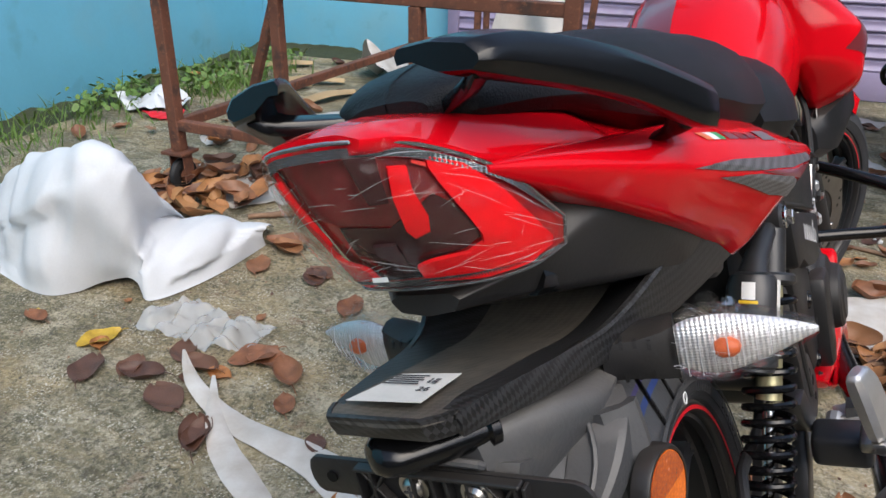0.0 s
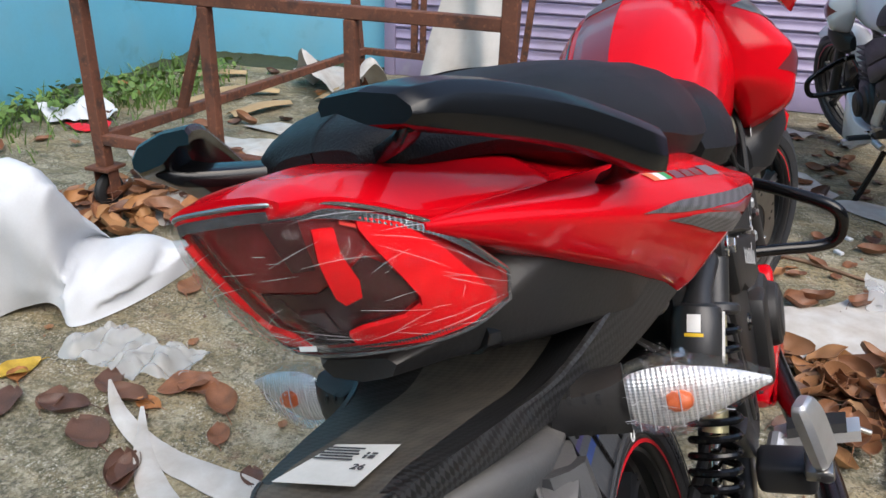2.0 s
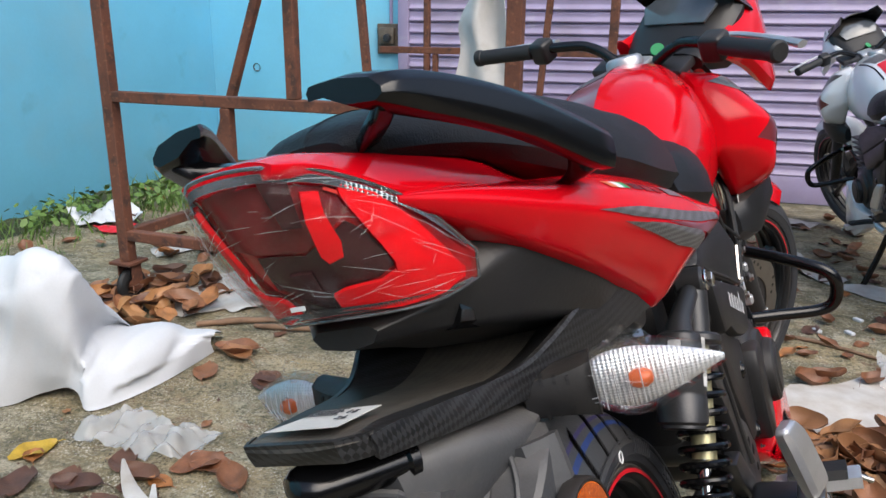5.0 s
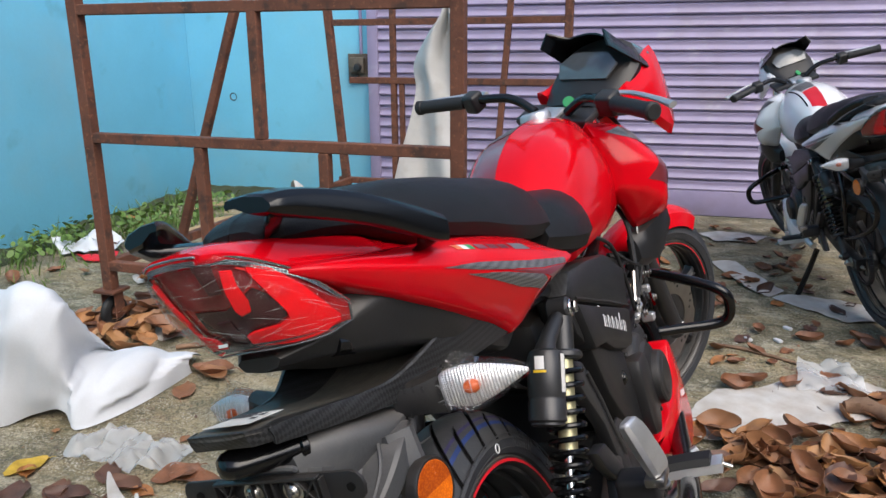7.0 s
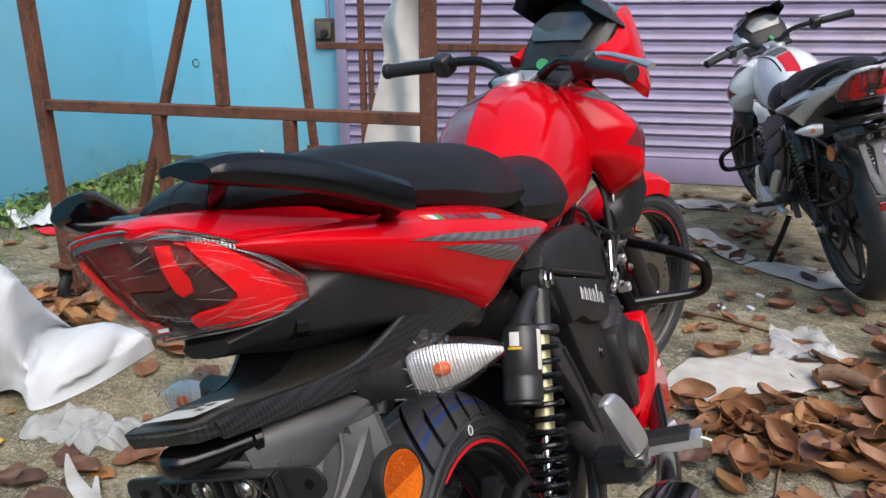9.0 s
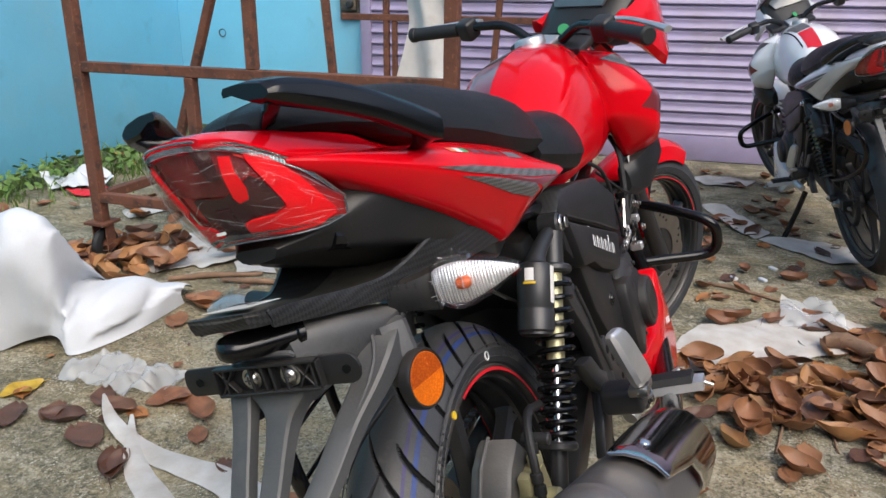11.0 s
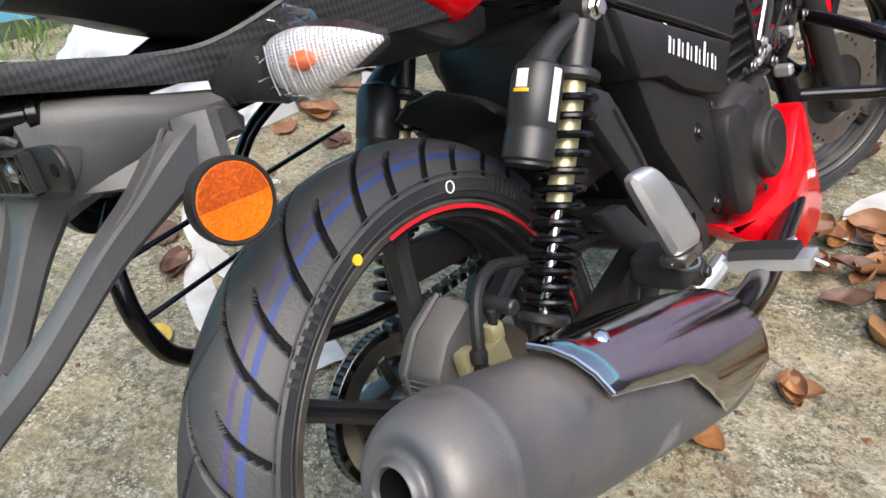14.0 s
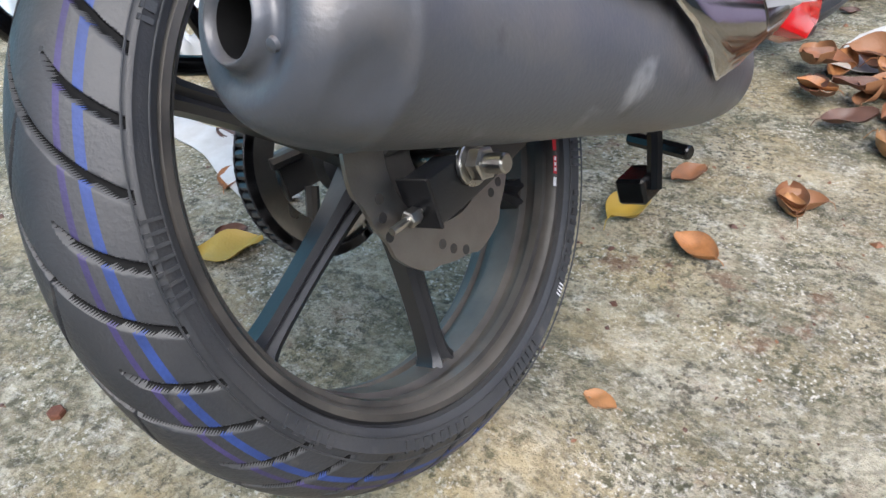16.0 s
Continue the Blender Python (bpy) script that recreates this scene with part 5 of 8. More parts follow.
def tank(bike, paint):
    rows = [
        (0.43, [(0.0, 0.53), (0.05, 0.525), (0.085, 0.49), (0.095, 0.44), (0.08, 0.39), (0.0, 0.38)]),
        (0.5, [(0.0, 0.585), (0.06, 0.575), (0.105, 0.52), (0.115, 0.45), (0.095, 0.38), (0.0, 0.37)]),
        (0.6, [(0.0, 0.625), (0.07, 0.612), (0.118, 0.555), (0.13, 0.475), (0.11, 0.385), (0.0, 0.37)]),
        (0.72, [(0.0, 0.642), (0.068, 0.628), (0.118, 0.57), (0.138, 0.49), (0.118, 0.385), (0.0, 0.37)]),
        (0.83, [(0.0, 0.642), (0.062, 0.625), (0.105, 0.57), (0.128, 0.49), (0.118, 0.4), (0.0, 0.38)]),
        (0.92, [(0.0, 0.622), (0.055, 0.602), (0.09, 0.55), (0.11, 0.48), (0.108, 0.4), (0.0, 0.4)]),
        (0.97, [(0.0, 0.6), (0.05, 0.58), (0.08, 0.54), (0.1, 0.48), (0.1, 0.42), (0.0, 0.41)]),
    ]
    t = part("fuel_tank", loft(soft(half_body(rows), 0.3), 1, 6, True, False), paint, bike, "glossy painted fuel tank with grey stripes")
    for s, pl in ((-1, 1),):
        decal([(s * x, y) for x, y in ((0.0, 0.63), (0.06, 0.62), (0.075, 0.74), (0.0, 0.75))], t, tape_carbon, "tank_tape", t, 0.001, "XY", 4)
        decal([(s * x, y) for x, y in ((0.0, 0.455), (0.055, 0.48), (0.059, 0.61), (0.0, 0.62))], t, rim_red if paint is white_paint else dark_red, "tank_tape", t, 0.001, "XY", 4)
        decal([(s * x, y) for x, y in ((0.066, 0.5), (0.071, 0.5), (0.085, 0.76), (0.08, 0.76))], t, black_gloss, "pin_line", t, 0.001, "XY", 4)
    part("filler_cap", lathe([(0.0, 0.012), (0.026, 0.012), (0.032, 0.008), (0.034, 0.0), (0.034, -0.008)], 32, "Z", (0, 0.8, 0.646)), alloy, bike, "alloy filler cap")
    for s in (1, -1):
        rows = []
        for y, pts in (
            (0.8, [(0.108, 0.575), (0.122, 0.57), (0.145, 0.5), (0.14, 0.455), (0.12, 0.45)]),
            (0.835, [(0.085, 0.602), (0.135, 0.585), (0.198, 0.5), (0.19, 0.43), (0.122, 0.4)]),
            (0.875, [(0.07, 0.608), (0.15, 0.583), (0.226, 0.478), (0.212, 0.395), (0.122, 0.345)]),
            (0.94, [(0.062, 0.605), (0.15, 0.574), (0.222, 0.462), (0.2, 0.365), (0.12, 0.32)]),
            (1.0, [(0.06, 0.59), (0.14, 0.555), (0.198, 0.45), (0.18, 0.36), (0.115, 0.32)]),
            (1.06, [(0.06, 0.56), (0.12, 0.52), (0.15, 0.44), (0.14, 0.39), (0.11, 0.37)]),
        ):
            rows.append([Vector((s * x, y, z)) for x, z in pts])
        sh = part("tank_shroud", loft(soft(rows, 0.18), 1, 5, True, False), paint, bike, "painted tank shroud with dark tape", angle=50)
        pl = "YZ" if s > 0 else "-YZ"
        decal([(0.82, 0.575), (0.87, 0.578), (0.93, 0.55), (0.97, 0.515), (0.97, 0.475), (0.93, 0.5), (0.88, 0.535), (0.845, 0.555)], sh, tape_carbon, "shroud_tape", sh, 0.001, pl)
        decal([(0.835, 0.455), (0.88, 0.5), (0.93, 0.478), (0.965, 0.47), (0.93, 0.42), (0.88, 0.43)], sh, dark_red, "shroud_tape", sh, 0.001, pl)
        low = [[Vector((s * x, y, z)) for x, z in pts] for y, pts in (
            (0.85, [(0.112, 0.33), (0.13, 0.325), (0.135, 0.285), (0.112, 0.275)]),
            (0.91, [(0.112, 0.35), (0.176, 0.355), (0.162, 0.268), (0.112, 0.262)]),
            (0.98, [(0.112, 0.37), (0.192, 0.362), (0.176, 0.3), (0.112, 0.29)]),
            (1.02, [(0.112, 0.365), (0.16, 0.36), (0.15, 0.325), (0.112, 0.32)]))]
        part("shroud_foot", loft(low, 2, 4), black_plastic, bike, "black plastic foot of the tank shroud")


def side_cover(bike, s, detail):
    """Three faceted panels: a carbon-look top, the named middle and a slanting lower arm."""
    c = new("side_cover")
    c.parent = bike
    tagged(c, "black side cover with carbon-look top and white lettering")
    lay = lambda pts, x0, x1, b: plate(pts, x1 - x0, "YZ", x0, b) if s > 0 else mirrored(plate(pts, x1 - x0, "YZ", x0, b))
    top = part("top_panel", lay([(0.262, 0.385), (0.304, 0.412), (0.412, 0.4), (0.533, 0.379), (0.65, 0.317), (0.606, 0.25), (0.466, 0.302), (0.359, 0.341), (0.3, 0.363)], 0.085, 0.139, 0.007), carbon, c, "carbon-look top panel")
    mid = part("name_panel", lay([(0.283, 0.366), (0.345, 0.342), (0.448, 0.305), (0.585, 0.256), (0.541, 0.197), (0.493, 0.208), (0.42, 0.236), (0.378, 0.263), (0.317, 0.276)], 0.085, 0.147, 0.008), black_plastic, c, "satin black panel with white lettering")
    part("lower_arm", lay([(0.276, 0.378), (0.314, 0.353), (0.345, 0.277), (0.451, 0.228), (0.511, 0.199), (0.525, 0.129), (0.523, 0.04), (0.455, 0.056), (0.366, 0.182), (0.333, 0.268), (0.286, 0.316)], 0.08, 0.133, 0.006), black_plastic, c, "black lower arm of the cover")
    part("edge_rib", tube([(s * 0.1385, 0.3, 0.369), (s * 0.1385, 0.36, 0.347), (s * 0.1385, 0.466, 0.309), (s * 0.1385, 0.602, 0.257)], 0.0028, 8), black_plastic, c)
    for y, z in ((0.47, 0.164), (0.5, 0.052)):
        part("cap", lathe([(0.0, 0.004), (0.007, 0.0038), (0.0085, 0.0015), (0.0125, 0.001), (0.014, -0.002)], 24, "X") if s > 0 else mirrored(lathe([(0.0, 0.004), (0.007, 0.0038), (0.0085, 0.0015), (0.0125, 0.001), (0.014, -0.002)], 24, "X")), black_gloss, c, at=Matrix.Translation((s * 0.1335, y, z)))
    if detail and s > 0:
        # the model's name as plain slanting bars
        for k, tall in enumerate((0.032, 0.019, 0.019, 0.019, 0.028, 0.018)):
            y, z = 0.386 + 0.0225 * k, 0.29 - 0.0098 * k
            decal([(y, z), (y + 0.006, z - 0.0026), (y + 0.006 + tall * 0.42, z + tall - 0.0026), (y + tall * 0.42, z + tall)], mid, white_print, "name_mark", mid, 0.001, cuts=1)
            decal([(y + 0.011, z - 0.005), (y + 0.0145, z - 0.0065), (y + 0.021, z + 0.0105), (y + 0.0175, z + 0.012)], mid, white_print, "name_mark", mid, 0.001, cuts=1)


def engine(bike):
    e = new("engine")
    e.parent = bike
    tagged(e, "black finned engine with clutch cover")
    part("crankcase", box((0.22, 0.34, 0.2), (0, 0.66, 0.06), 0.03, 3), gun_grey, e)
    part("cylinder", box((0.15, 0.15, 0.2), (0, 0.78, 0.22), 0.012, 2, Matrix.Translation((0, 0.78, 0.22)) @ pose(0, 0, 0, -20) @ Matrix.Translation((0, -0.78, -0.22))), black_plastic, e)
    for k in range(7):
        part("fin", box((0.2, 0.2, 0.006), (0, 0.75 + 0.008 * k, 0.15 + 0.022 * k), 0.002, 1), gun_grey, e)
    drum = [(0.0, 0.05), (0.058, 0.05), (0.066, 0.047), (0.07, 0.04), (0.082, 0.036), (0.089, 0.028), (0.092, 0.014), (0.092, -0.03)]
    face = [(0.0, 0.02), (0.036, 0.02), (0.04, 0.017), (0.048, 0.0165), (0.052, 0.013), (0.055, 0.0), (0.056, -0.02)]
    for s in (1, -1):
        turn = (lambda b: b) if s > 0 else mirrored
        part("clutch_cover", turn(lathe(drum, 48, "X")), black_plastic, e, "round black clutch cover", Matrix.Translation((s * 0.1, 0.62, 0.1)))
        part("cover_disc", turn(lathe(face, 40, "X")), black_plastic, e, "stepped round disc on the cover", Matrix.Translation((s * 0.148, 0.655, 0.085)))
    step = [(0.53, 0.17), (0.585, 0.168), (0.6, 0.145), (0.6, 0.03), (0.57, 0.005), (0.53, 0.02), (0.52, 0.06), (0.52, 0.14)]
    part("cover_step", plate(step, 0.052, "YZ", 0.1, 0.008), black_plastic, e, "square shoulder of the clutch cover")
    for y, z in ((0.525, 0.185), (0.515, 0.115), (0.54, 0.0), (0.6, -0.005), (0.69, 0.0), (0.72, 0.05), (0.715, 0.15), (0.66, 0.195), (0.59, 0.2)):
        bolt("bolt", (0.128, y, z), (1, 0, 0), 0.005, e, gun_grey)
    part("exhaust_pipe", tube([(0.03, 0.88, 0.2), (0.08, 0.95, 0.12), (0.1, 0.94, 0.0), (0.12, 0.85, -0.07), (0.17, 0.6, -0.06), (0.21, 0.4, -0.03), (0.23, 0.22, 0.0)], 0.02, 16, 5), black_gloss, e, "black exhaust pipe")


def belly_pan(bike, paint):
    rim_line = [(0.474, 0.03), (0.53, 0.004), (0.6, -0.006), (0.7, -0.01), (0.755, -0.005), (0.795, 0.035), (0.837, 0.088), (0.86, 0.092), (0.878, 0.05), (0.9, -0.03), (0.921, -0.118), (0.872, -0.158), (0.808, -0.166), (0.7, -0.115), (0.585, -0.053), (0.5, 0.0)]
    for s in (1, -1):
        bm = plate(rim_line, 0.054, "YZ", 0.092, 0.011)
        b = part("belly_pan", bm if s > 0 else mirrored(bm), paint, bike, "painted belly pan with small white lettering", angle=25)
        if s > 0:
            for k in range(3):
                part("maker_mark", box((0.001, 0.01, 0.014), (0.1465, 0.845 + 0.0145 * k, -0.038 - 0.004 * k), 0.0003, 1), white_print, b)
            part("drain_hole", lathe([(0.0, -0.012), (0.014, -0.012), (0.015, 0.0002), (0.018, 0.0006)], 24, "X", (0.1462, 0.637, -0.046)), paint, b, "round drain recess")


def muffler(bike):
    m = new("muffler")
    m.parent = bike
    tagged(m, "matt black muffler with chrome heat shield, dusty")
    a, b = Vector((0.238, -0.24, 0.166)), Vector((0.243, 0.225, -0.02))
    d = (b - a).normalized()
    sd = (Vector((1, 0, 0)) - d * d.x).normalized()
    up = sd.cross(d)
    lip = spline([(-0.001, 0.0165, 0), (-0.0035, 0.0185, 0), (-0.0005, 0.0208, 0), (0.0045, 0.0228, 0), (0.0062, 0.027, 0), (0.005, 0.033, 0), (0.006, 0.0385, 0), (0.011, 0.0445, 0), (0.02, 0.0498, 0), (0.034, 0.0542, 0), (0.05, 0.0563, 0)], 5)
    prof = [(0.0015, 0.016)] + [(p.x, p.y) for p in lip] + [(0.0525, 0.0574), (0.0565, 0.0574), (0.059, 0.0566), (0.1, 0.057), (0.18, 0.0565), (0.26, 0.054), (0.36, 0.0525), (0.43, 0.049), (0.465, 0.0435), (0.485, 0.034), (0.492, 0.022)]
    rings = []
    for k, r in prof:
        tall = 0.026 * max(0.0, k - 0.06) / 0.4 if k < 0.43 else 0.024
        rings.append([a + d * k + sd * (math.cos(t) * r) + up * (math.sin(t) * (r + (tall if math.sin(t) > 0 else 0.0))) for t in (2 * math.pi * i / 56 for i in range(56))])
    bm = skin(bmesh.new(), rings, False)
    for v in bm.verts:
        k = (v.co - a).dot(d)
        if 0.015 < k < 0.056:
            q = v.co - a - d * k
            ang = math.degrees(math.atan2(q.dot(up), q.x)) % 360
            dent = max(0, 1 - abs((ang + 32 + 180) % 360 - 180) / 24) * max(0, 1 - abs(k - 0.036) / 0.02)
            v.co -= q.normalized() * 0.005 * min(1, 2 * dent)
    part("can", bm, muffler_paint, m, "matt black oval silencer, dusty on top")
    # bore walls coloured near-black to deepen the shade in the pipe
    part("bore", lathe([(0.0162, 0.001), (0.015, 0.06), (0.0, 0.06)], 32, "Y", (0, 0, 0)), recess_shade, m, at=Matrix.Translation(a) @ Vector((0, 1, 0)).rotation_difference(d).to_matrix().to_4x4())
    part("rivet", lathe([(0.0, 0.003), (0.003, 0.002), (0.0035, 0.0)], 12, "Y", (0, 0, 0)), muffler_paint, m, at=Matrix.Translation(a + Vector((0.026, -0.004, -0.012))) @ pose(0, 0, 0, 180))
    # heat shield bent over the outer upper face
    # its edges run straight between corners: places along y, and turns round the can
    a, b = Vector((0.243, -0.24, 0.164)), Vector((0.241, 0.225, 0.01))
    d = (b - a).normalized()
    sd, up = Vector((1, 0, 0)), Vector((0, -d.z, d.y))
    lo_e = [(-0.09, 31), (-0.053, 27), (-0.016, 22), (0.02, 18), (0.048, 1), (0.076, -16), (0.103, -32), (0.128, -23), (0.153, -12), (0.177, -1)]
    hi_e = [(-0.113, 92), (-0.085, 94), (-0.055, 96), (-0.02, 97), (0.02, 97), (0.06, 95), (0.1, 91), (0.135, 82), (0.158, 60), (0.172, 22)]
    rad = 0.0695

    def wrap(y, t, r=rad):
        k = (y - a.y) / d.y
        return a + d * k + (sd * (math.cos(radians(t)) * 0.95) + up * math.sin(radians(t))) * r

    grid = []
    for q in range(9 * 3 + 1):
        i, f = min(q // 3, 8), q / 3 - min(q // 3, 8)
        p, h = [tuple(m0 + (m1 - m0) * f for m0, m1 in zip(e[i], e[i + 1])) for e in (lo_e, hi_e)]
        col = []
        for j in range(15):
            g = j / 14
            roll = 0.0035 if j in (0, 14) or q in (0, 27) else 0.0
            col.append(wrap(p[0] + (h[0] - p[0]) * g, p[1] + (h[1] - p[1]) * g, rad - roll))
        grid.append(col)
    sh = part("heat_shield", sheet(grid, -0.002), shield_chrome, m, "polished chrome heat shield with embossed lettering", angle=40)
    part("rolled_edge", tube([wrap(y, t, rad - 0.003) for y, t in lo_e], 0.0022, 8), chrome, sh)
    part("rolled_edge", tube([wrap(-0.113 + 0.023 * g, 92 - 61 * g, rad - 0.003) for g in (0, 0.25, 0.5, 0.75, 1)], 0.0024, 8), chrome, sh)
    way = (sd * math.cos(radians(67)) + up * math.sin(radians(67))).normalized()
    part("dome_bolt", lathe([(0.0, 0.005), (0.004, 0.0045), (0.0075, 0.002), (0.009, 0.0), (0.0115, -0.0005), (0.0125, -0.002)], 20, "Z"), chrome, sh, at=Matrix.Translation(wrap(-0.06, 67, rad + 0.001)) @ way.to_track_quat("Z", "Y").to_matrix().to_4x4())

    # raised outlines of three block signs and a slot before them
    def ridge(pts):
        line = []
        for p, q in zip(pts, pts[1:]):
            line += [wrap(p[0] + (q[0] - p[0]) * f, p[1] + (q[1] - p[1]) * f, rad + 0.0006) for f in (0, 0.25, 0.5, 0.75)]
        line.append(wrap(*pts[-1], rad + 0.0006))
        part("embossing", tube(line, 0.0009, 6), chrome, sh)
    for q in range(3):
        y = -0.03 + 0.036 * q
        lo, hi = 40 - 3 * q, 66 - 3 * q
        if q == 1:
            ridge([(y, hi), (y + 0.028, hi - 2)])
            ridge([(y + 0.012, hi - 1), (y + 0.012, lo)])
            ridge([(y + 0.018, hi - 1), (y + 0.018, lo)])
        else:
            ridge([(y, lo), (y, hi), (y + 0.026, hi - 2), (y + 0.027, hi - 12), (y + 0.01, hi - 13), (y + 0.028, lo - 1)])
            ridge([(y + 0.006, lo), (y + 0.006, hi - 5), (y + 0.02, hi - 7)])
    part("slot", tube([wrap(0.092, 66, rad + 0.0003), wrap(0.096, 56, rad + 0.0003), wrap(0.1, 46, rad + 0.0003)], 0.0016, 6), rim_black, sh)
    return m


def plate_holder(bike):
    """Mud flap stem with its stays, number plate bracket, lamp and amber reflector."""
    h = new("plate_holder")
    h.parent = bike
    tagged(h, "dusty dark grey number plate holder with three stays")
    stem = half_body([
        (-0.283, [(0.0, 0.438), (0.028, 0.437), (0.034, 0.42), (0.036, 0.368), (0.0, 0.352)]),
        (-0.262, [(0.0, 0.438), (0.044, 0.435), (0.052, 0.42), (0.046, 0.365), (0.0, 0.352)]),
        (-0.225, [(0.0, 0.43), (0.06, 0.427), (0.07, 0.413), (0.062, 0.378), (0.0, 0.37)]),
        (-0.19, [(0.0, 0.421), (0.068, 0.417), (0.08, 0.405), (0.075, 0.385), (0.0, 0.385)]),
        (-0.15, [(0.0, 0.412), (0.066, 0.409), (0.078, 0.402), (0.074, 0.395), (0.0, 0.4)])])
    part("stem", loft(soft(stem, 0.33), 1, 6, True, False), grey_plastic, h, "dusty grey plastic stem")

    def leg(pts):
        """A flat-faced leg: place, half width across, half depth."""
        secs = []
        for i, (x, y, z, w, dp) in enumerate(pts):
            p, q = pts[max(i - 1, 0)], pts[min(i + 1, len(pts) - 1)]
            d = Vector((q[0] - p[0], q[1] - p[1], q[2] - p[2])).normalized()
            r = Vector((1, 0, 0)) - d * d.x
            r.normalize()
            b = d.cross(r)
            c = Vector((x, y, z))
            secs.append([c + r * (w * u) + b * (dp * v) for u, v in ((-1, -0.6), (-0.75, -1), (0.75, -1), (1, -0.6), (1, 0.8), (0.8, 1), (-0.8, 1), (-1, 0.8))])
        return loft(secs, 1, 4, True, False)

    part("stay", leg([(0.048, -0.165, 0.384, 0.03, 0.008), (0.06, -0.178, 0.387, 0.0275, 0.012), (0.072, -0.196, 0.383, 0.024, 0.015), (0.076, -0.218, 0.37, 0.0195, 0.015), (0.071, -0.242, 0.353, 0.016, 0.012), (0.061, -0.272, 0.332, 0.014, 0.01), (0.049, -0.31, 0.3, 0.0135, 0.009), (0.038, -0.338, 0.276, 0.014, 0.009), (0.018, -0.374, 0.248, 0.014, 0.009), (0.002, -0.402, 0.222, 0.016, 0.009)]), grey_plastic, h, "flat grey plastic stay with a broad shoulder, dusty")
    part("shoulder_ridge", tube([(0.06, -0.196, 0.399), (0.072, -0.21, 0.396), (0.08, -0.23, 0.379), (0.076, -0.256, 0.356), (0.067, -0.284, 0.334)], [0.001, 0.0022, 0.0024, 0.002, 0.0008], 6, 3), grey_plastic, h)
    part("side_panel", sheet([[Vector((0.03, -0.262, 0.434)).lerp(Vector((0.034, -0.276, 0.374)), v).lerp(Vector((0.064, -0.185, 0.402)).lerp(Vector((0.064, -0.236, 0.366)), v), u) for v in (0, 0.25, 0.5, 0.75, 1)] for u in (0, 0.25, 0.5, 0.75, 1)], 0.006), grey_plastic, h, "recessed grey panel beside the shoulder")
    part("shoulder", leg([(-0.05, -0.158, 0.398, 0.038, 0.01), (-0.058, -0.185, 0.388, 0.034, 0.014), (-0.06, -0.21, 0.378, 0.03, 0.015), (-0.062, -0.24, 0.372, 0.022, 0.014)]), grey_plastic, h)
    part("stay", leg([(-0.045, -0.25, 0.41, 0.016, 0.012), (-0.044, -0.275, 0.385, 0.0135, 0.01), (-0.042, -0.295, 0.35, 0.0115, 0.0085), (-0.039, -0.325, 0.305, 0.011, 0.0085), (-0.036, -0.35, 0.268, 0.012, 0.0085), (-0.028, -0.394, 0.225, 0.014, 0.009)]), grey_plastic, h, "flat grey plastic stay, dusty")
    part("stay", leg([(0.003, -0.264, 0.405, 0.05, 0.014), (0.003, -0.274, 0.384, 0.044, 0.014), (0.003, -0.286, 0.358, 0.019, 0.013), (0.001, -0.3, 0.337, 0.0132, 0.0105), (-0.003, -0.325, 0.3, 0.0122, 0.009), (-0.006, -0.355, 0.262, 0.013, 0.009), (-0.008, -0.396, 0.225, 0.015, 0.009)]), grey_plastic, h, "flat grey plastic stay below a tapered pocket, dusty")
    part("stay_web", leg([(-0.002, -0.344, 0.274, 0.034, 0.005), (-0.006, -0.37, 0.25, 0.032, 0.007), (-0.01, -0.402, 0.22, 0.026, 0.008)]), grey_plastic, h)
    part("pocket_lip", tube([(-0.036, -0.287, 0.415), (-0.03, -0.291, 0.419), (0.028, -0.291, 0.419), (0.034, -0.287, 0.415)], 0.003, 8, 3), grey_plastic, h, "dusty lip above the bracket")
    part("foot", box((0.08, 0.012, 0.035), (-0.014, -0.406, 0.208), 0.005, 2), grey_plastic, h)
    part("rear_reflector", box((0.062, 0.008, 0.03), (-0.014, -0.412, 0.187), 0.002, 1), rear_red, h, "small red reflector")
    # bracket
    br = part("bracket", plate([(-0.112 + 0.008 * (1 - math.cos(a)) - 0.008, 0.39 + 0.0145 * math.sin(a)) for a in (1.57, 0.9, 0.3, -0.3, -0.9, -1.57)] + [(0.078 + 0.012 * math.sin(a), 0.39 - 0.0145 * math.cos(a)) for a in (0, 0.5, 1.0, 1.57, 2.1, 2.6, 3.14)], 0.004, "XZ", -0.288, 0.001), black_plastic, h, "black number plate bracket", Matrix.Translation((0.015, -0.003, 0.008)))
    for z in (0.3765, 0.4035):
        part("flange", box((0.12, 0.008, 0.003), (-0.012, -0.293, z), 0.0008, 1), black_plastic, br)
    for x in (-0.072, -0.06, -0.028, -0.013, -0.003, 0.012, 0.044, 0.05):
        part("rib", box((0.0025, 0.008, 0.026), (x, -0.292, 0.39), 0.0005, 1), black_plastic, br)
    for s in (-1, 1):
        part("cross_rib", box((0.002, 0.007, 0.03), (0, 0, 0), 0.0004, 1, Matrix.Translation((-0.058 + 0.0, -0.292, 0.39)) @ pose(0, 0, 0, 0, s * 38)), black_plastic, br)
        part("cross_rib", box((0.002, 0.007, 0.03), (0, 0, 0), 0.0004, 1, Matrix.Translation((0.034, -0.292, 0.39)) @ pose(0, 0, 0, 0, s * 38)), black_plastic, br)
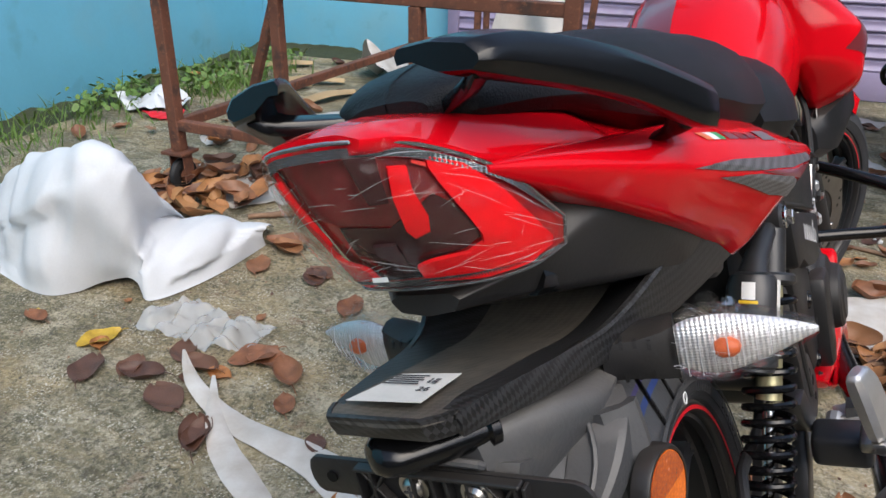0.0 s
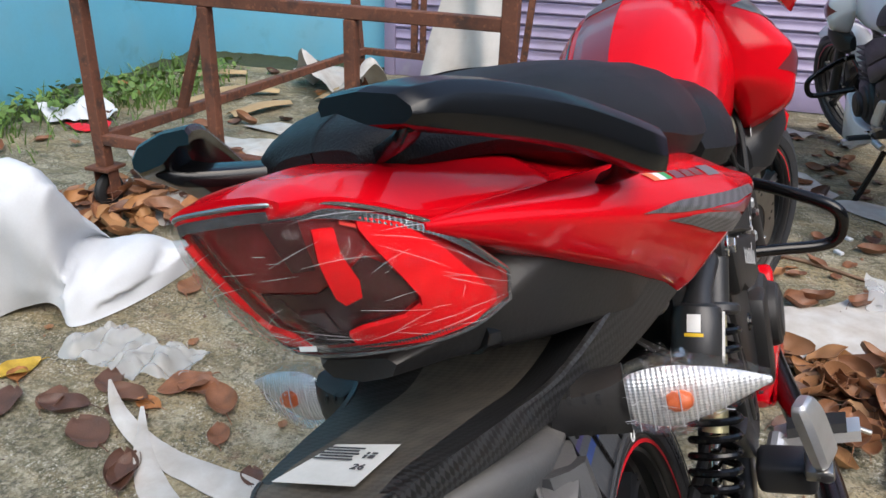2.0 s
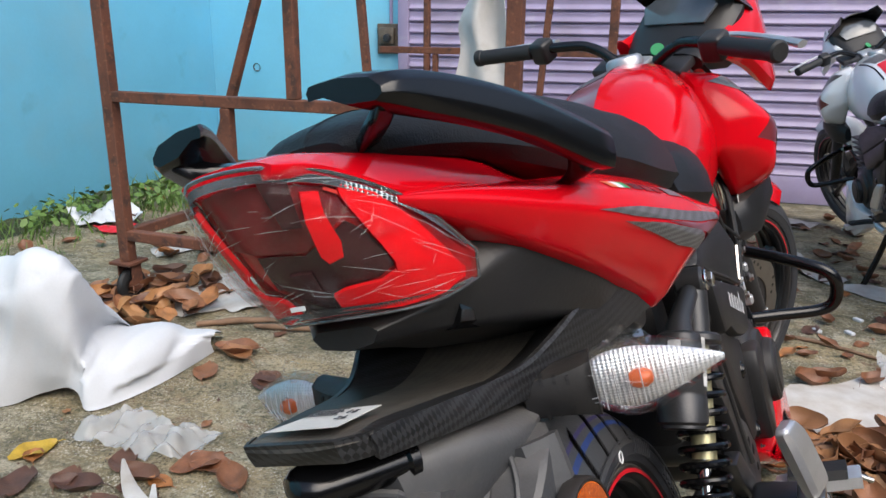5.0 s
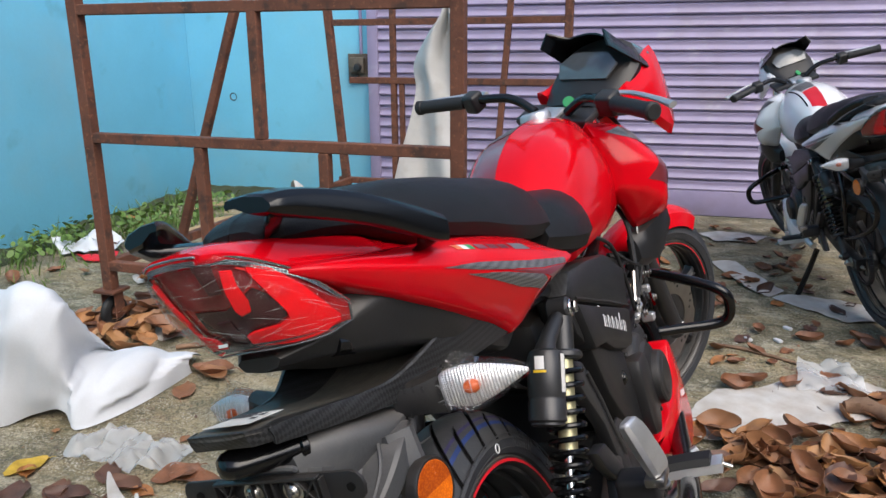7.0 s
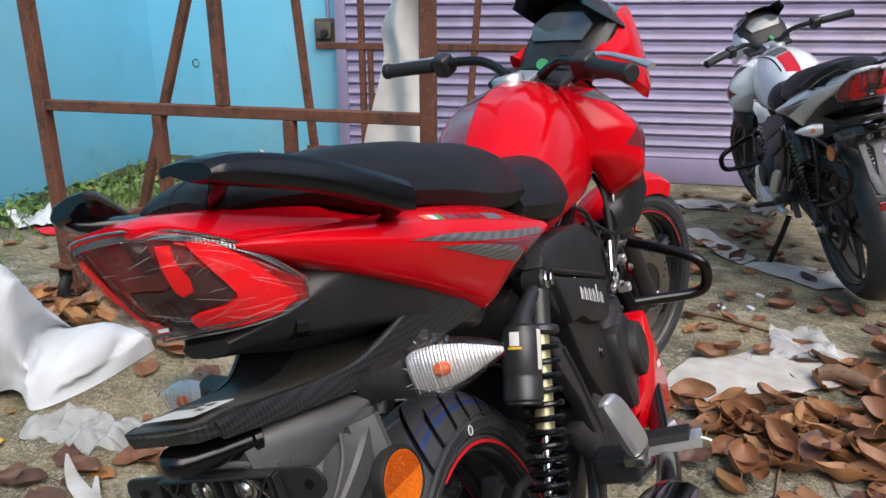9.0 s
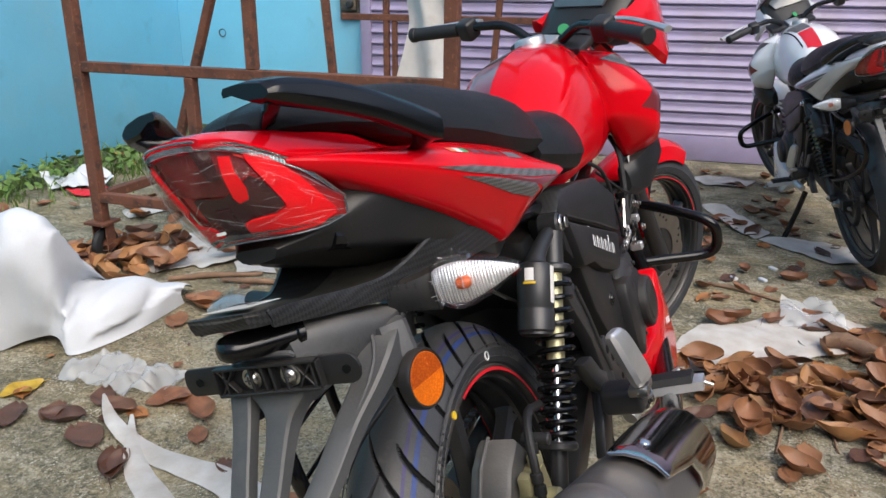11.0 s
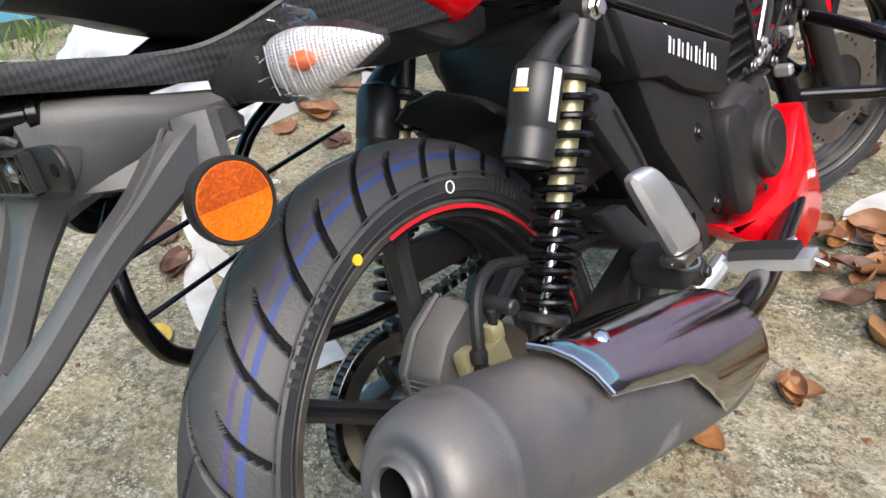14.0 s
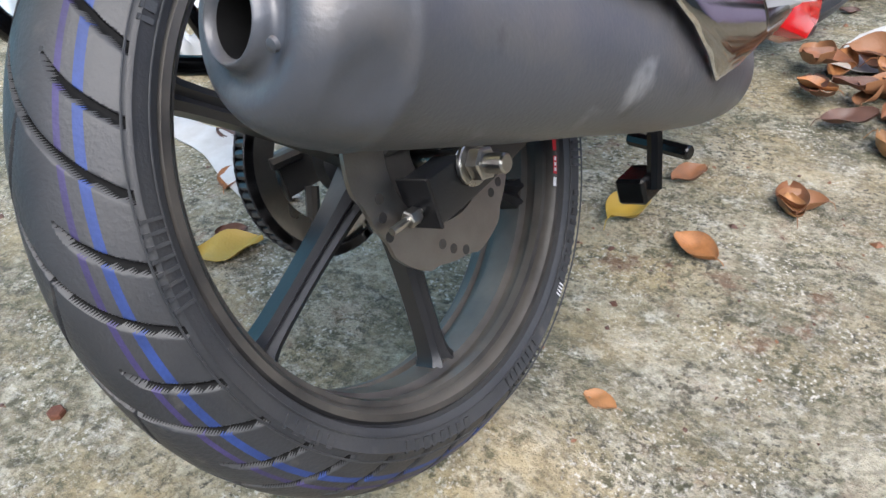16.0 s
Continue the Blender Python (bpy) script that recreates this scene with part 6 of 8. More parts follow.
    for x in (-0.032, 0.014):
        sc = part("screw", lathe([(0.0, 0.005), (0.005, 0.0045), (0.0075, 0.002), (0.0078, 0.0), (0.011, 0.0), (0.011, -0.002)], 22, "Y", (0, 0, 0)), steel, br, "cross-head steel screw", Matrix.Translation((x, -0.29, 0.39)) @ pose(0, 0, 0, 0, 0, 180))
        part("slot", join(box((0.008, 0.001, 0.0014), (0, 0.0052, 0)), box((0.0014, 0.001, 0.008), (0, 0.0052, 0))), ink, sc)
    # near-black plugs paint the dark of the bracket holes
    for x in (-0.1, 0.076):
        part("hole", rod((x, -0.2895, 0.39), (x, -0.2835, 0.39), 0.0042, 14), recess_shade, br)
    # plate lamp
    axis = (Vector((-0.012, -0.312, 0.437)), Vector((0.026, -0.256, 0.428)))
    way = (axis[1] - axis[0]).normalized()
    side = way.cross(Vector((0, 0, 1))).normalized()
    rise = side.cross(way)
    lm = [[axis[0] + way * k + side * (math.cos(t) * r * 1.5) + rise * (math.sin(t) * r) for t in (2 * math.pi * i / 24 for i in range(24))] for k, r in ((-0.012, 0.003), (-0.0105, 0.008), (-0.006, 0.0115), (0.002, 0.0135), (0.03, 0.0145), (0.058, 0.0145), (0.06, 0.0165), (0.066, 0.0165), (0.068, 0.014))]
    part("plate_lamp", skin(bmesh.new(), lm), black_gloss, h, "glossy black plate lamp")
    # amber reflector
    w = Vector((0.985, -0.16, 0.05)).normalized()
    q = w.to_track_quat("Z", "Y").to_matrix().to_4x4()
    at = Matrix.Translation((0.106, -0.199, 0.341)) @ q
    rf = part("side_reflector", lathe([(0.0, 0.008), (0.027, 0.0078), (0.0275, 0.004)], 40, "Z"), amber, h, "round amber side reflector", at)
    part("reflector_half", plate([(0.0262 * math.cos(math.pi * k / 20), 0.0262 * math.sin(math.pi * k / 20)) for k in range(21)], 0.0006, "XY", 0.0079), amber_dark, rf, "darker upper half")
    part("reflector_rim", lathe([(0.027, 0.004), (0.0275, 0.0085), (0.0295, 0.0085), (0.031, 0.006), (0.031, -0.004), (0.0, -0.004)], 40, "Z"), black_plastic, rf)
    part("reflector_arm", tube([(0.094, -0.199, 0.34), (0.09, -0.197, 0.372), (0.084, -0.192, 0.4)], 0.018, 8, 3, flat=0.6), grey_plastic, h)
    back = Matrix.Translation((-0.108, -0.203, 0.343)) @ Vector((-0.985, -0.16, 0.05)).to_track_quat("Z", "Y").to_matrix().to_4x4()
    other = part("side_reflector", lathe([(0.0, 0.008), (0.027, 0.0078), (0.0275, 0.004)], 40, "Z"), amber, h, "round amber side reflector", back)
    part("reflector_rim", lathe([(0.027, 0.004), (0.0275, 0.0085), (0.0295, 0.0085), (0.031, 0.006), (0.031, -0.004), (0.022, -0.004), (0.02, -0.001), (0.012, -0.001), (0.01, -0.005), (0.0, -0.005)], 40, "Z"), black_plastic, other)
    part("reflector_arm", tube([(-0.094, -0.199, 0.345), (-0.085, -0.197, 0.375)], 0.014, 8, 3, flat=0.6), grey_plastic, h)


def swing(bike):
    sw = new("swingarm")
    sw.parent = bike
    tagged(sw, "black box-section swingarm with axle")
    for s in (1, -1):
        o, dz0 = (0.02, -0.02) if s > 0 else (0.0, 0.0)
        line = ((0.083 + o, -0.045, dz0, 0.02), (0.082 + o, 0.03, dz0 * 0.8, 0.02), (0.08 + o * 0.5, 0.2, 0.012 + dz0 * 0.4, 0.022), (0.075, 0.36, 0.03, 0.025), (0.072, 0.46, 0.045, 0.025))
        secs = [[Vector((s * x + dx * s, y, z + dz)) for dx, dz in ((-0.016, -h), (0.016, -h), (0.016, h), (-0.016, h))] for x, y, z, h in line]
        part("arm", loft(soft(secs, 0.08), 1, 2, True, False), gun_grey, sw, "dark grey box-section arm")
        part("end_cap", box((0.036, 0.004, 0.044), (s * (0.083 + o), -0.048, dz0), 0.001, 1), black_plastic, sw)
        part("adjuster", rod((s * (0.083 + o), -0.085, dz0 - 0.006), (s * (0.083 + o), -0.045, dz0 - 0.006), 0.0035, 10), steel, sw)
        part("nut", rod((s * (0.083 + o), -0.066, dz0 - 0.006), (s * (0.083 + o), -0.054, dz0 - 0.006), 0.0075, 6, 0.001), steel, sw, "zinc adjuster nut")
        part("axle_nut", rod((s * (0.105 + o), 0.004, dz0 * 0.45), (s * (0.119 + o), 0.004, dz0 * 0.45), 0.0145, 6, 0.002), steel, sw, "zinc axle nut")
        part("washer", rod((s * (0.1 + o), 0.004, dz0 * 0.45), (s * (0.105 + o), 0.004, dz0 * 0.45), 0.019, 24, 0.001), steel, sw)
    part("axle", rod((-0.128, 0, 0), (0.115, 0.002, -0.004), 0.0078, 14, 0.0015), steel, sw)
    part("axle_end", rod((0.12, 0.004, -0.009), (0.158, 0.004, -0.009), 0.0085, 14, 0.0015), steel, sw, "zinc threaded axle end")
    part("pivot", rod((-0.11, 0.46, 0.045), (0.11, 0.46, 0.045), 0.025, 18, 0.004), gun_grey, sw)
    # caliper on its bracket above the arm
    rows = [[Vector((x, y, z)) for y, z in ((-0.056, 0.02), (0.012, 0.02), (0.034, 0.06), (0.036, 0.12), (0.012, 0.15), (-0.03, 0.13), (-0.056, 0.1))] for x in (0.034, 0.04, 0.084, 0.09)]
    for r in (rows[0], rows[3]):
        mid = sum(r, Vector()) / 7
        r[:] = [p.lerp(mid, 0.08) for p in r]
    cal = part("caliper_bracket", loft(soft(rows, 0.1), 1, 1, True, False), grey_plastic, sw, "dusty grey ribbed caliper cover")
    for k in range(11):
        part("rib", box((0.044, 0.0022, 0.0022), (0.062, -0.0568, 0.024 + 0.007 * k), 0.0007, 1), grey_plastic, cal)
    part("ridge", tube([(0.05, -0.058, 0.03), (0.05, -0.058, 0.1), (0.05, -0.031, 0.132), (0.05, 0.012, 0.152)], 0.003, 8), grey_plastic, cal)
    part("caliper", loft(soft([[Vector((x, y, z)) for y, z in ((-0.03, 0.03), (0.025, 0.026), (0.03, 0.07), (0.022, 0.108), (-0.018, 0.1), (-0.034, 0.07))] for x in (0.088, 0.093, 0.11, 0.114)], 0.14), 1, 1, True, False), gold, sw, "pale gold brake caliper")
    part("piston_cup", lathe([(0.0, 0.02), (0.012, 0.02), (0.0165, 0.016), (0.0175, 0.004), (0.0175, 0.0)], 28, "X", (0.112, 0.012, 0.056)), gold, sw, "round piston housing")
    part("caliper_lug", box((0.018, 0.022, 0.028), (0.104, -0.024, 0.104), 0.005, 2), gold, sw)
    part("caliper_lug", box((0.018, 0.02, 0.022), (0.104, 0.02, 0.112), 0.005, 2), gold, sw)
    part("bleed_nipple", rod((0.107, 0.02, 0.118), (0.109, 0.02, 0.138), 0.0048, 10, 0.001), rubber, sw)
    part("slide_pin", rod((0.086, 0.036, 0.135), (0.126, 0.036, 0.133), 0.0085, 16, 0.002), gun_grey, sw)
    for y, z in ((-0.024, 0.04), (-0.022, 0.09)):
        bolt("bolt", (0.115, y, z), (1, 0, 0), 0.005, sw, steel)
    part("banjo_eye", rod((0.113, -0.026, 0.064), (0.122, -0.026, 0.064), 0.0105, 18, 0.002), rubber, sw)
    bolt("banjo_bolt", (0.123, -0.026, 0.064), (1, 0, 0), 0.0065, sw, black_gloss)
    part("brake_hose", tube([(0.119, -0.026, 0.066), (0.12, -0.024, 0.09), (0.118, -0.016, 0.13), (0.112, 0.004, 0.163), (0.104, 0.04, 0.172), (0.098, 0.09, 0.155), (0.092, 0.2, 0.12), (0.085, 0.34, 0.08)], 0.0062, 10, 6), rubber, sw, "black brake hose")
    for k in range(2):
        part("hose_sleeve", rod((0.1195, -0.024, 0.088 + 0.018 * k), (0.119, -0.021, 0.1 + 0.018 * k), 0.0085, 12, 0.001), rubber, sw)
    # chain on the left
    sp = lathe([(0.06, -0.063), (0.086, -0.062), (0.086, -0.058), (0.06, -0.057)], 44, closed=True)
    ch = part("sprocket", sp, steel, sw, "worn steel sprocket")
    for k in range(5):
        a = 2 * math.pi * k / 5
        part("sprocket_arm", rod((-0.06, 0.03 * math.cos(a), 0.03 * math.sin(a)), (-0.06, 0.064 * math.cos(a + 0.3), 0.064 * math.sin(a + 0.3)), 0.007, 8), rim_black, ch)
    pts = []
    r1, r2, c2 = 0.09, 0.035, Vector((0, 0.52, 0.06))
    for i in range(34):
        a = radians(82 + 196 * i / 33)
        pts.append(Vector((-0.06, r1 * math.cos(a), r1 * math.sin(a))))
    for i in range(27):
        f = (i + 1) / 28
        pts.append(pts[33].lerp(Vector((-0.06, c2.y, c2.z - r2)), f))
    for i in range(10):
        a = radians(-90 + 180 * i / 9)
        pts.append(Vector((-0.06, c2.y + r2 * math.cos(a), c2.z + r2 * math.sin(a))))
    last, first = pts[-1], pts[0]
    for i in range(27):
        pts.append(last.lerp(first, (i + 1) / 28))
    base = part("chain_link", join(rod((-0.0085, 0, 0), (0.0085, 0, 0), 0.0048, 8), join(box((0.002, 0.0155, 0.011), (-0.0075, 0, 0), 0.001, 1), box((0.002, 0.0155, 0.011), (0.0075, 0, 0), 0.001, 1))), chain_steel, ch, "oily dark chain link")
    for i, p in enumerate(pts):
        q = pts[(i + 1) % len(pts)] - p
        ob = base if not i else base.copy()
        if i:
            scene.collection.objects.link(ob)
        ob.matrix_basis = Matrix.Translation(p) @ Matrix.Rotation(math.atan2(q.z, q.y), 4, "X")
    part("chain_guard", box((0.018, 0.3, 0.05), (-0.062, 0.2, 0.13), 0.006, 2, Matrix.Translation((0, 0.2, 0.13)) @ pose(0, 0, 0, -6) @ Matrix.Translation((0, -0.2, -0.13))), black_plastic, sw)


def foot_controls(bike):
    for s in (1, -1):
        X = lambda p: Vector((s * p[0], p[1], p[2]))
        f = new("footrest_bracket")
        f.parent = bike
        tagged(f, "grey alloy footrest bracket with folding pegs")
        flat = lambda pts, x0, x1, b: plate(pts, x1 - x0, "YZ", x0, b) if s > 0 else mirrored(plate(pts, x1 - x0, "YZ", x0, b))
        part("strut", flat([(0.22, 0.3), (0.262, 0.28), (0.3, 0.214), (0.327, 0.153), (0.364, 0.083), (0.375, 0.025), (0.35, 0.02), (0.313, 0.093), (0.289, 0.163), (0.245, 0.223), (0.22, 0.262)], 0.112, 0.136, 0.005), gun_grey, f, "grey cast main strut")
        part("strut_rib", tube([X((0.137, 0.262, 0.262)), X((0.137, 0.296, 0.2)), X((0.137, 0.322, 0.14)), X((0.137, 0.352, 0.08))], 0.004, 8), gun_grey, f)
        part("side_arm", flat([(0.19, 0.165), (0.237, 0.158), (0.276, 0.113), (0.3, 0.085), (0.285, 0.066), (0.25, 0.09), (0.215, 0.128)], 0.125, 0.145, 0.004), gun_grey, f, "short side arm of the bracket")
        part("lower_leg", flat([(0.285, 0.11), (0.33, 0.09), (0.3, 0.02), (0.26, -0.02), (0.215, -0.01), (0.25, 0.04)], 0.118, 0.136, 0.004), gun_grey, f)
        hp = part("heel_plate", flat([(0.335, 0.132), (0.372, 0.135), (0.41, 0.108), (0.455, 0.053), (0.462, 0.012), (0.42, 0.0), (0.352, 0.045)], 0.127, 0.132, 0.001), gun_grey, f, "grey heel plate with slots")
        # near-black discs paint the dark of the slots
        for y, z, r in ((0.372, 0.108, 0.008), (0.395, 0.085, 0.009), (0.42, 0.062, 0.008), (0.43, 0.03, 0.006)):
            part("slot", rod(X((0.1305, y, z)), X((0.1325, y, z)), r, 14), recess_shade, hp)
        peg = []
        for x, y, z, w, t in ((0.204, 0.168, 0.222, 0.010, 0.005), (0.206, 0.17, 0.217, 0.016, 0.008), (0.21, 0.178, 0.2, 0.02, 0.0095), (0.216, 0.192, 0.165, 0.0215, 0.009), (0.221, 0.205, 0.132, 0.0215, 0.008), (0.222, 0.208, 0.122, 0.018, 0.006)):
            peg.append([X(Vector((x, y, z)) + Vector((0.35, 0.93, 0.1)) * (w * u) + Vector((0.93, -0.35, 0.15)) * (t * v)) for u, v in ((-1, -0.7), (-0.6, -1), (0.6, -1), (1, -0.7), (1, 0.4), (0.7, 1), (-0.7, 1), (-1, 0.4))])
        part("pillion_peg", loft(peg, 1, 4, True, False), alloy, f, "pale grey alloy pillion peg, folded up")
        part("peg_clevis", box((0.03, 0.046, 0.014), (s * 0.214, 0.212, 0.112), 0.004, 2), steel, f, "zinc hinge clip")
        part("peg_spring", tube([X((0.212, 0.19, 0.112)), X((0.222, 0.2, 0.1)), X((0.226, 0.222, 0.096)), X((0.216, 0.238, 0.106))], 0.0028, 8, 4), steel, f)
        part("peg_block", box((0.066, 0.05, 0.042), (s * 0.178, 0.242, 0.082), 0.01, 3), gun_grey, f)
        part("peg_pivot", rod(X((0.15, 0.268, 0.064)), X((0.208, 0.268, 0.064)), 0.017, 18, 0.003), gun_grey, f)
        bolt("bolt", X((0.209, 0.268, 0.064)), (s, 0, 0), 0.007, f, gun_grey)
        rp = part("rider_peg", loft([[X(Vector((x, y, z)) + Vector(o)) for o in ((0, -0.02, -0.01), (0, 0.02, -0.01), (0, 0.018, 0.006), (0, -0.018, 0.006))] for x, y, z in ((0.15, 0.44, -0.01), (0.165, 0.445, -0.008), (0.25, 0.47, -0.012), (0.262, 0.474, -0.014))], 1, 2, True, False), alloy, f, "alloy rider peg with black rubber top")
        part("peg_rubber", loft([[X(Vector((x, y, z)) + Vector(o)) for o in ((0, -0.019, 0), (0, 0.019, 0), (0, 0.015, 0.013), (0, -0.015, 0.013))] for x, y, z in ((0.168, 0.445, -0.003), (0.2, 0.455, -0.003), (0.245, 0.468, -0.006))], 1, 2, True, False), rubber, rp)
        part("peg_tip", rod(X((0.258, 0.476, -0.016)), X((0.275, 0.482, -0.028)), 0.004, 10, 0.001), steel, rp)
        part("peg_mount", tube([X((0.14, 0.38, -0.03)), X((0.15, 0.41, -0.02)), X((0.155, 0.44, -0.01))], 0.014, 10, 3), alloy, f)
    part("brake_pedal", tube([(0.15, 0.42, -0.06), (0.165, 0.5, -0.075), (0.175, 0.58, -0.06), (0.2, 0.6, -0.05)], [0.009, 0.008, 0.007, 0.009], 10, 5), alloy, bike, "alloy brake pedal")
    st = part("side_stand", tube([(-0.12, 0.42, -0.06), (-0.16, 0.43, -0.15), (-0.23, 0.44, -0.285)], 0.012, 12, 4), black_gloss, bike, "black steel side stand")
    part("stand_foot", box((0.05, 0.06, 0.008), (-0.235, 0.44, -0.292), 0.003, 2), black_gloss, st)
    ms = part("centre_stand", tube([(0.1, 0.36, -0.05), (0.095, 0.37, -0.12), (0.09, 0.35, -0.2)], 0.01, 8, 3), black_gloss, bike, "black folded stand leg")
    part("stand_foot", box((0.04, 0.05, 0.035), (0.07, 0.35, -0.195), 0.004, 1), black_gloss, ms)
    part("stand_bar", rod((0.03, 0.42, -0.16), (0.12, 0.4, -0.175), 0.01, 8, 0.002), black_gloss, ms)


def crash_guard(bike):
    for s in (1, -1):
        g = part("crash_guard", tube([(s * x, y, z) for x, y, z in ((0.06, 1.05, 0.205), (0.11, 1.05, 0.195), (0.2, 1.025, 0.165), (0.255, 1.01, 0.14), (0.272, 1.015, 0.11), (0.262, 1.03, 0.065), (0.23, 1.03, 0.05), (0.15, 1.0, 0.06), (0.08, 0.97, 0.07))], 0.0125, 14, 5), black_gloss, bike, "black tubular crash guard")
        bolt("bolt", (s * 0.1, 1.045, 0.2), (s, 0, 0), 0.008, g, steel)


def saree_guard(bike):
    g = new("leg_guard")
    g.parent = bike
    tagged(g, "black tubular leg guard beside the rear wheel")
    part("tube", tube([(-0.1, 0.09, 0.392), (-0.11, 0.02, 0.382), (-0.112, -0.08, 0.372), (-0.1, -0.17, 0.35), (-0.08, -0.214, 0.315), (-0.066, -0.228, 0.262), (-0.066, -0.222, 0.222), (-0.075, -0.198, 0.184), (-0.09, -0.12, 0.14), (-0.1, 0.0, 0.1), (-0.105, 0.1, 0.08)], 0.0092, 12, 5), black_gloss, g)
    for z, y in ((0.29, -0.222), (0.235, -0.226)):
        part("wire", rod((-0.068, y, z), (-0.12, 0.1, z + 0.02), 0.0028, 8), black_gloss, g)
    part("tube", tube([(-0.1, 0.05, 0.385), (-0.115, -0.03, 0.34), (-0.12, -0.06, 0.27), (-0.118, -0.03, 0.13)], 0.0075, 12, 5), black_gloss, g)


def front_end(bike, paint, steer, detail):
    """Forks, front wheel, fender, bars, clocks and visor, turned by steer degrees to the right."""
    head = Matrix.Translation((0, 0.98, 0.625)) @ Matrix.Rotation(radians(26), 4, "X") @ Matrix.Rotation(radians(-steer), 4, "Z")
    f = new("front_end")
    f.parent, f.matrix_basis = bike, head
    tagged(f, "steered front end with forks, bars and visor")
    unturn = (Matrix.Translation((0, 0.98, 0.625)) @ Matrix.Rotation(radians(26), 4, "X")).inverted()
    axle = unturn @ Vector((0, 1.335, 0.0))
    for s in (1, -1):
        part("fork_tube", rod((s * 0.085, axle.y - 0.03, 0.0), (s * 0.085, axle.y - 0.03, -0.42), 0.0155, 18), chrome, f, "chrome fork tube")
        part("fork_slider", rod((s * 0.085, axle.y - 0.03, -0.36), (s * 0.085, axle.y - 0.02, axle.z - 0.02), 0.023, 18, 0.004), gun_grey, f, "dark fork slider")
        # bar, grip, switch block and lever
        part("handlebar", tube([(s * 0.05, -0.015, 0.03), (s * 0.1, -0.012, 0.06), (s * 0.16, -0.03, 0.078), (s * 0.36, -0.105, 0.1)], 0.011, 14, 5), black_gloss, f, "black clip-on bar")
        d = Vector((s * 0.17, -0.065, 0.02)).normalized()
        a = Vector((s * 0.232, -0.057, 0.084))
        gr = part("grip", rod(a, a + d * 0.125, 0.0165, 20, 0.003), rubber, f, "black rubber grip")
        part("grip_end", rod(a + d * 0.12, a + d * 0.14, 0.0185, 20, 0.004), rubber, gr)
        part("switch_block", box((0.045, 0.042, 0.05), (0, 0, 0), 0.009, 3, Matrix.Translation(a - d * 0.025 + Vector((0, 0, -0.002)))), black_plastic, f, "black switch block")
        part("lever", tube([a - d * 0.04 + Vector((0, 0.03, 0)), a + Vector((0, 0.052, -0.008)), a + d * 0.08 + Vector((0, 0.055, -0.012)), a + d * 0.155 + Vector((0, 0.045, -0.012))], [0.008, 0.0065, 0.0065, 0.009], 10, 5, flat=0.7), alloy, f, "bright alloy lever")
    part("clamp", box((0.22, 0.07, 0.022), (0, 0.0, 0.01), 0.008, 2), gun_grey, f)
    part("clamp_plate", box((0.06, 0.05, 0.012), (0, -0.02, 0.027), 0.005, 2), alloy, f, "bright steering lock plate")
    part("key_tag", rod((0.03, 0.02, 0.034), (0.032, 0.018, 0.038), 0.014, 20, 0.001), green_print, f, "green sticker by the key")
    # clocks
    cl = new("clock_cowl")
    cl.parent, cl.matrix_basis = f, Matrix.Translation((0.035, 0.0, -0.03))
    tagged(cl, "clock cluster and painted cowl with visor")
    part("clock_housing", loft([[Vector((x * w, y, z + h * k)) for x, k in ((-1, 0.2), (-0.6, 1), (0.6, 1), (1, 0.2), (0.7, -1), (-0.7, -1))] for y, w, z, h in ((0.02, 0.09, 0.035, 0.02), (0.08, 0.11, 0.05, 0.03), (0.16, 0.11, 0.07, 0.04), (0.2, 0.08, 0.08, 0.04))], 2, 4), black_plastic, cl, "black clock housing")
    part("display", plate([(-0.07, -0.03), (0.07, -0.03), (0.085, 0.01), (0.05, 0.04), (-0.05, 0.04), (-0.085, 0.01)], 0.006, "XY", 0, 0.001), screen_grey, cl, "grey digital display", Matrix.Translation((0, 0.11, 0.098)) @ pose(0, 0, 0, 30))
    # cowl cheeks and visor
    for s in (1, -1):
        rows = [[Vector((s * x, y, z)) for x, z in pts] for y, pts in (
            (0.05, [(0.1, 0.06), (0.125, 0.07), (0.13, 0.04), (0.105, 0.03)]),
            (0.12, [(0.09, 0.065), (0.122, 0.05), (0.128, -0.02), (0.1, -0.04)]),
            (0.2, [(0.075, 0.065), (0.105, 0.05), (0.115, -0.12), (0.085, -0.13)]),
            (0.27, [(0.05, 0.05), (0.07, 0.04), (0.075, -0.09), (0.05, -0.09)]))]
        part("cowl_cheek", loft(rows, 2, 4), paint, cl, "painted headlamp cowl cheek")
    vis = []
    for u in range(-6, 7):
        t = u / 6
        w = abs(t)
        col = []
        for k in range(5):
            v = k / 4
            col.append(Vector((0.115 * t * (1 - 0.12 * v), 0.25 - 0.07 * w * w - 0.09 * v, 0.085 + (0.078 + 0.04 * max(0.0, 1 - abs(w - 0.8) / 0.22)) * v - 0.03 * (1 - v) * w)))
        vis.append(col)
    part("visor", sheet(vis, 0.004), black_gloss, cl, "glossy black visor")
    part("headlamp", loft([[Vector((x * w, y, z + h * k)) for x, k in ((-1, 0.6), (0, 1), (1, 0.6), (0.8, -0.7), (0, -1), (-0.8, -0.7))] for y, w, z, h in ((0.16, 0.09, 0.02, 0.09), (0.23, 0.085, 0.01, 0.09), (0.27, 0.05, 0.0, 0.06))], 2, 3), screen_grey, cl, "clear headlamp")
    # wheel and fender
    tilt = Matrix.Translation(axle) @ Matrix.Rotation(radians(-26), 4, "X")
    w = wheel(f, "front_wheel", tilt, 0.298, 0.047, False, "black cast front wheel with red rim tape")
    for s in (1, -1):
        part("rim_tape", arc_strip(0.222, s * 0.0405, 0.004, 20, 150), rim_red, w, "thin red rim tape")
    petal_disc(w, 0.052, 0.13)
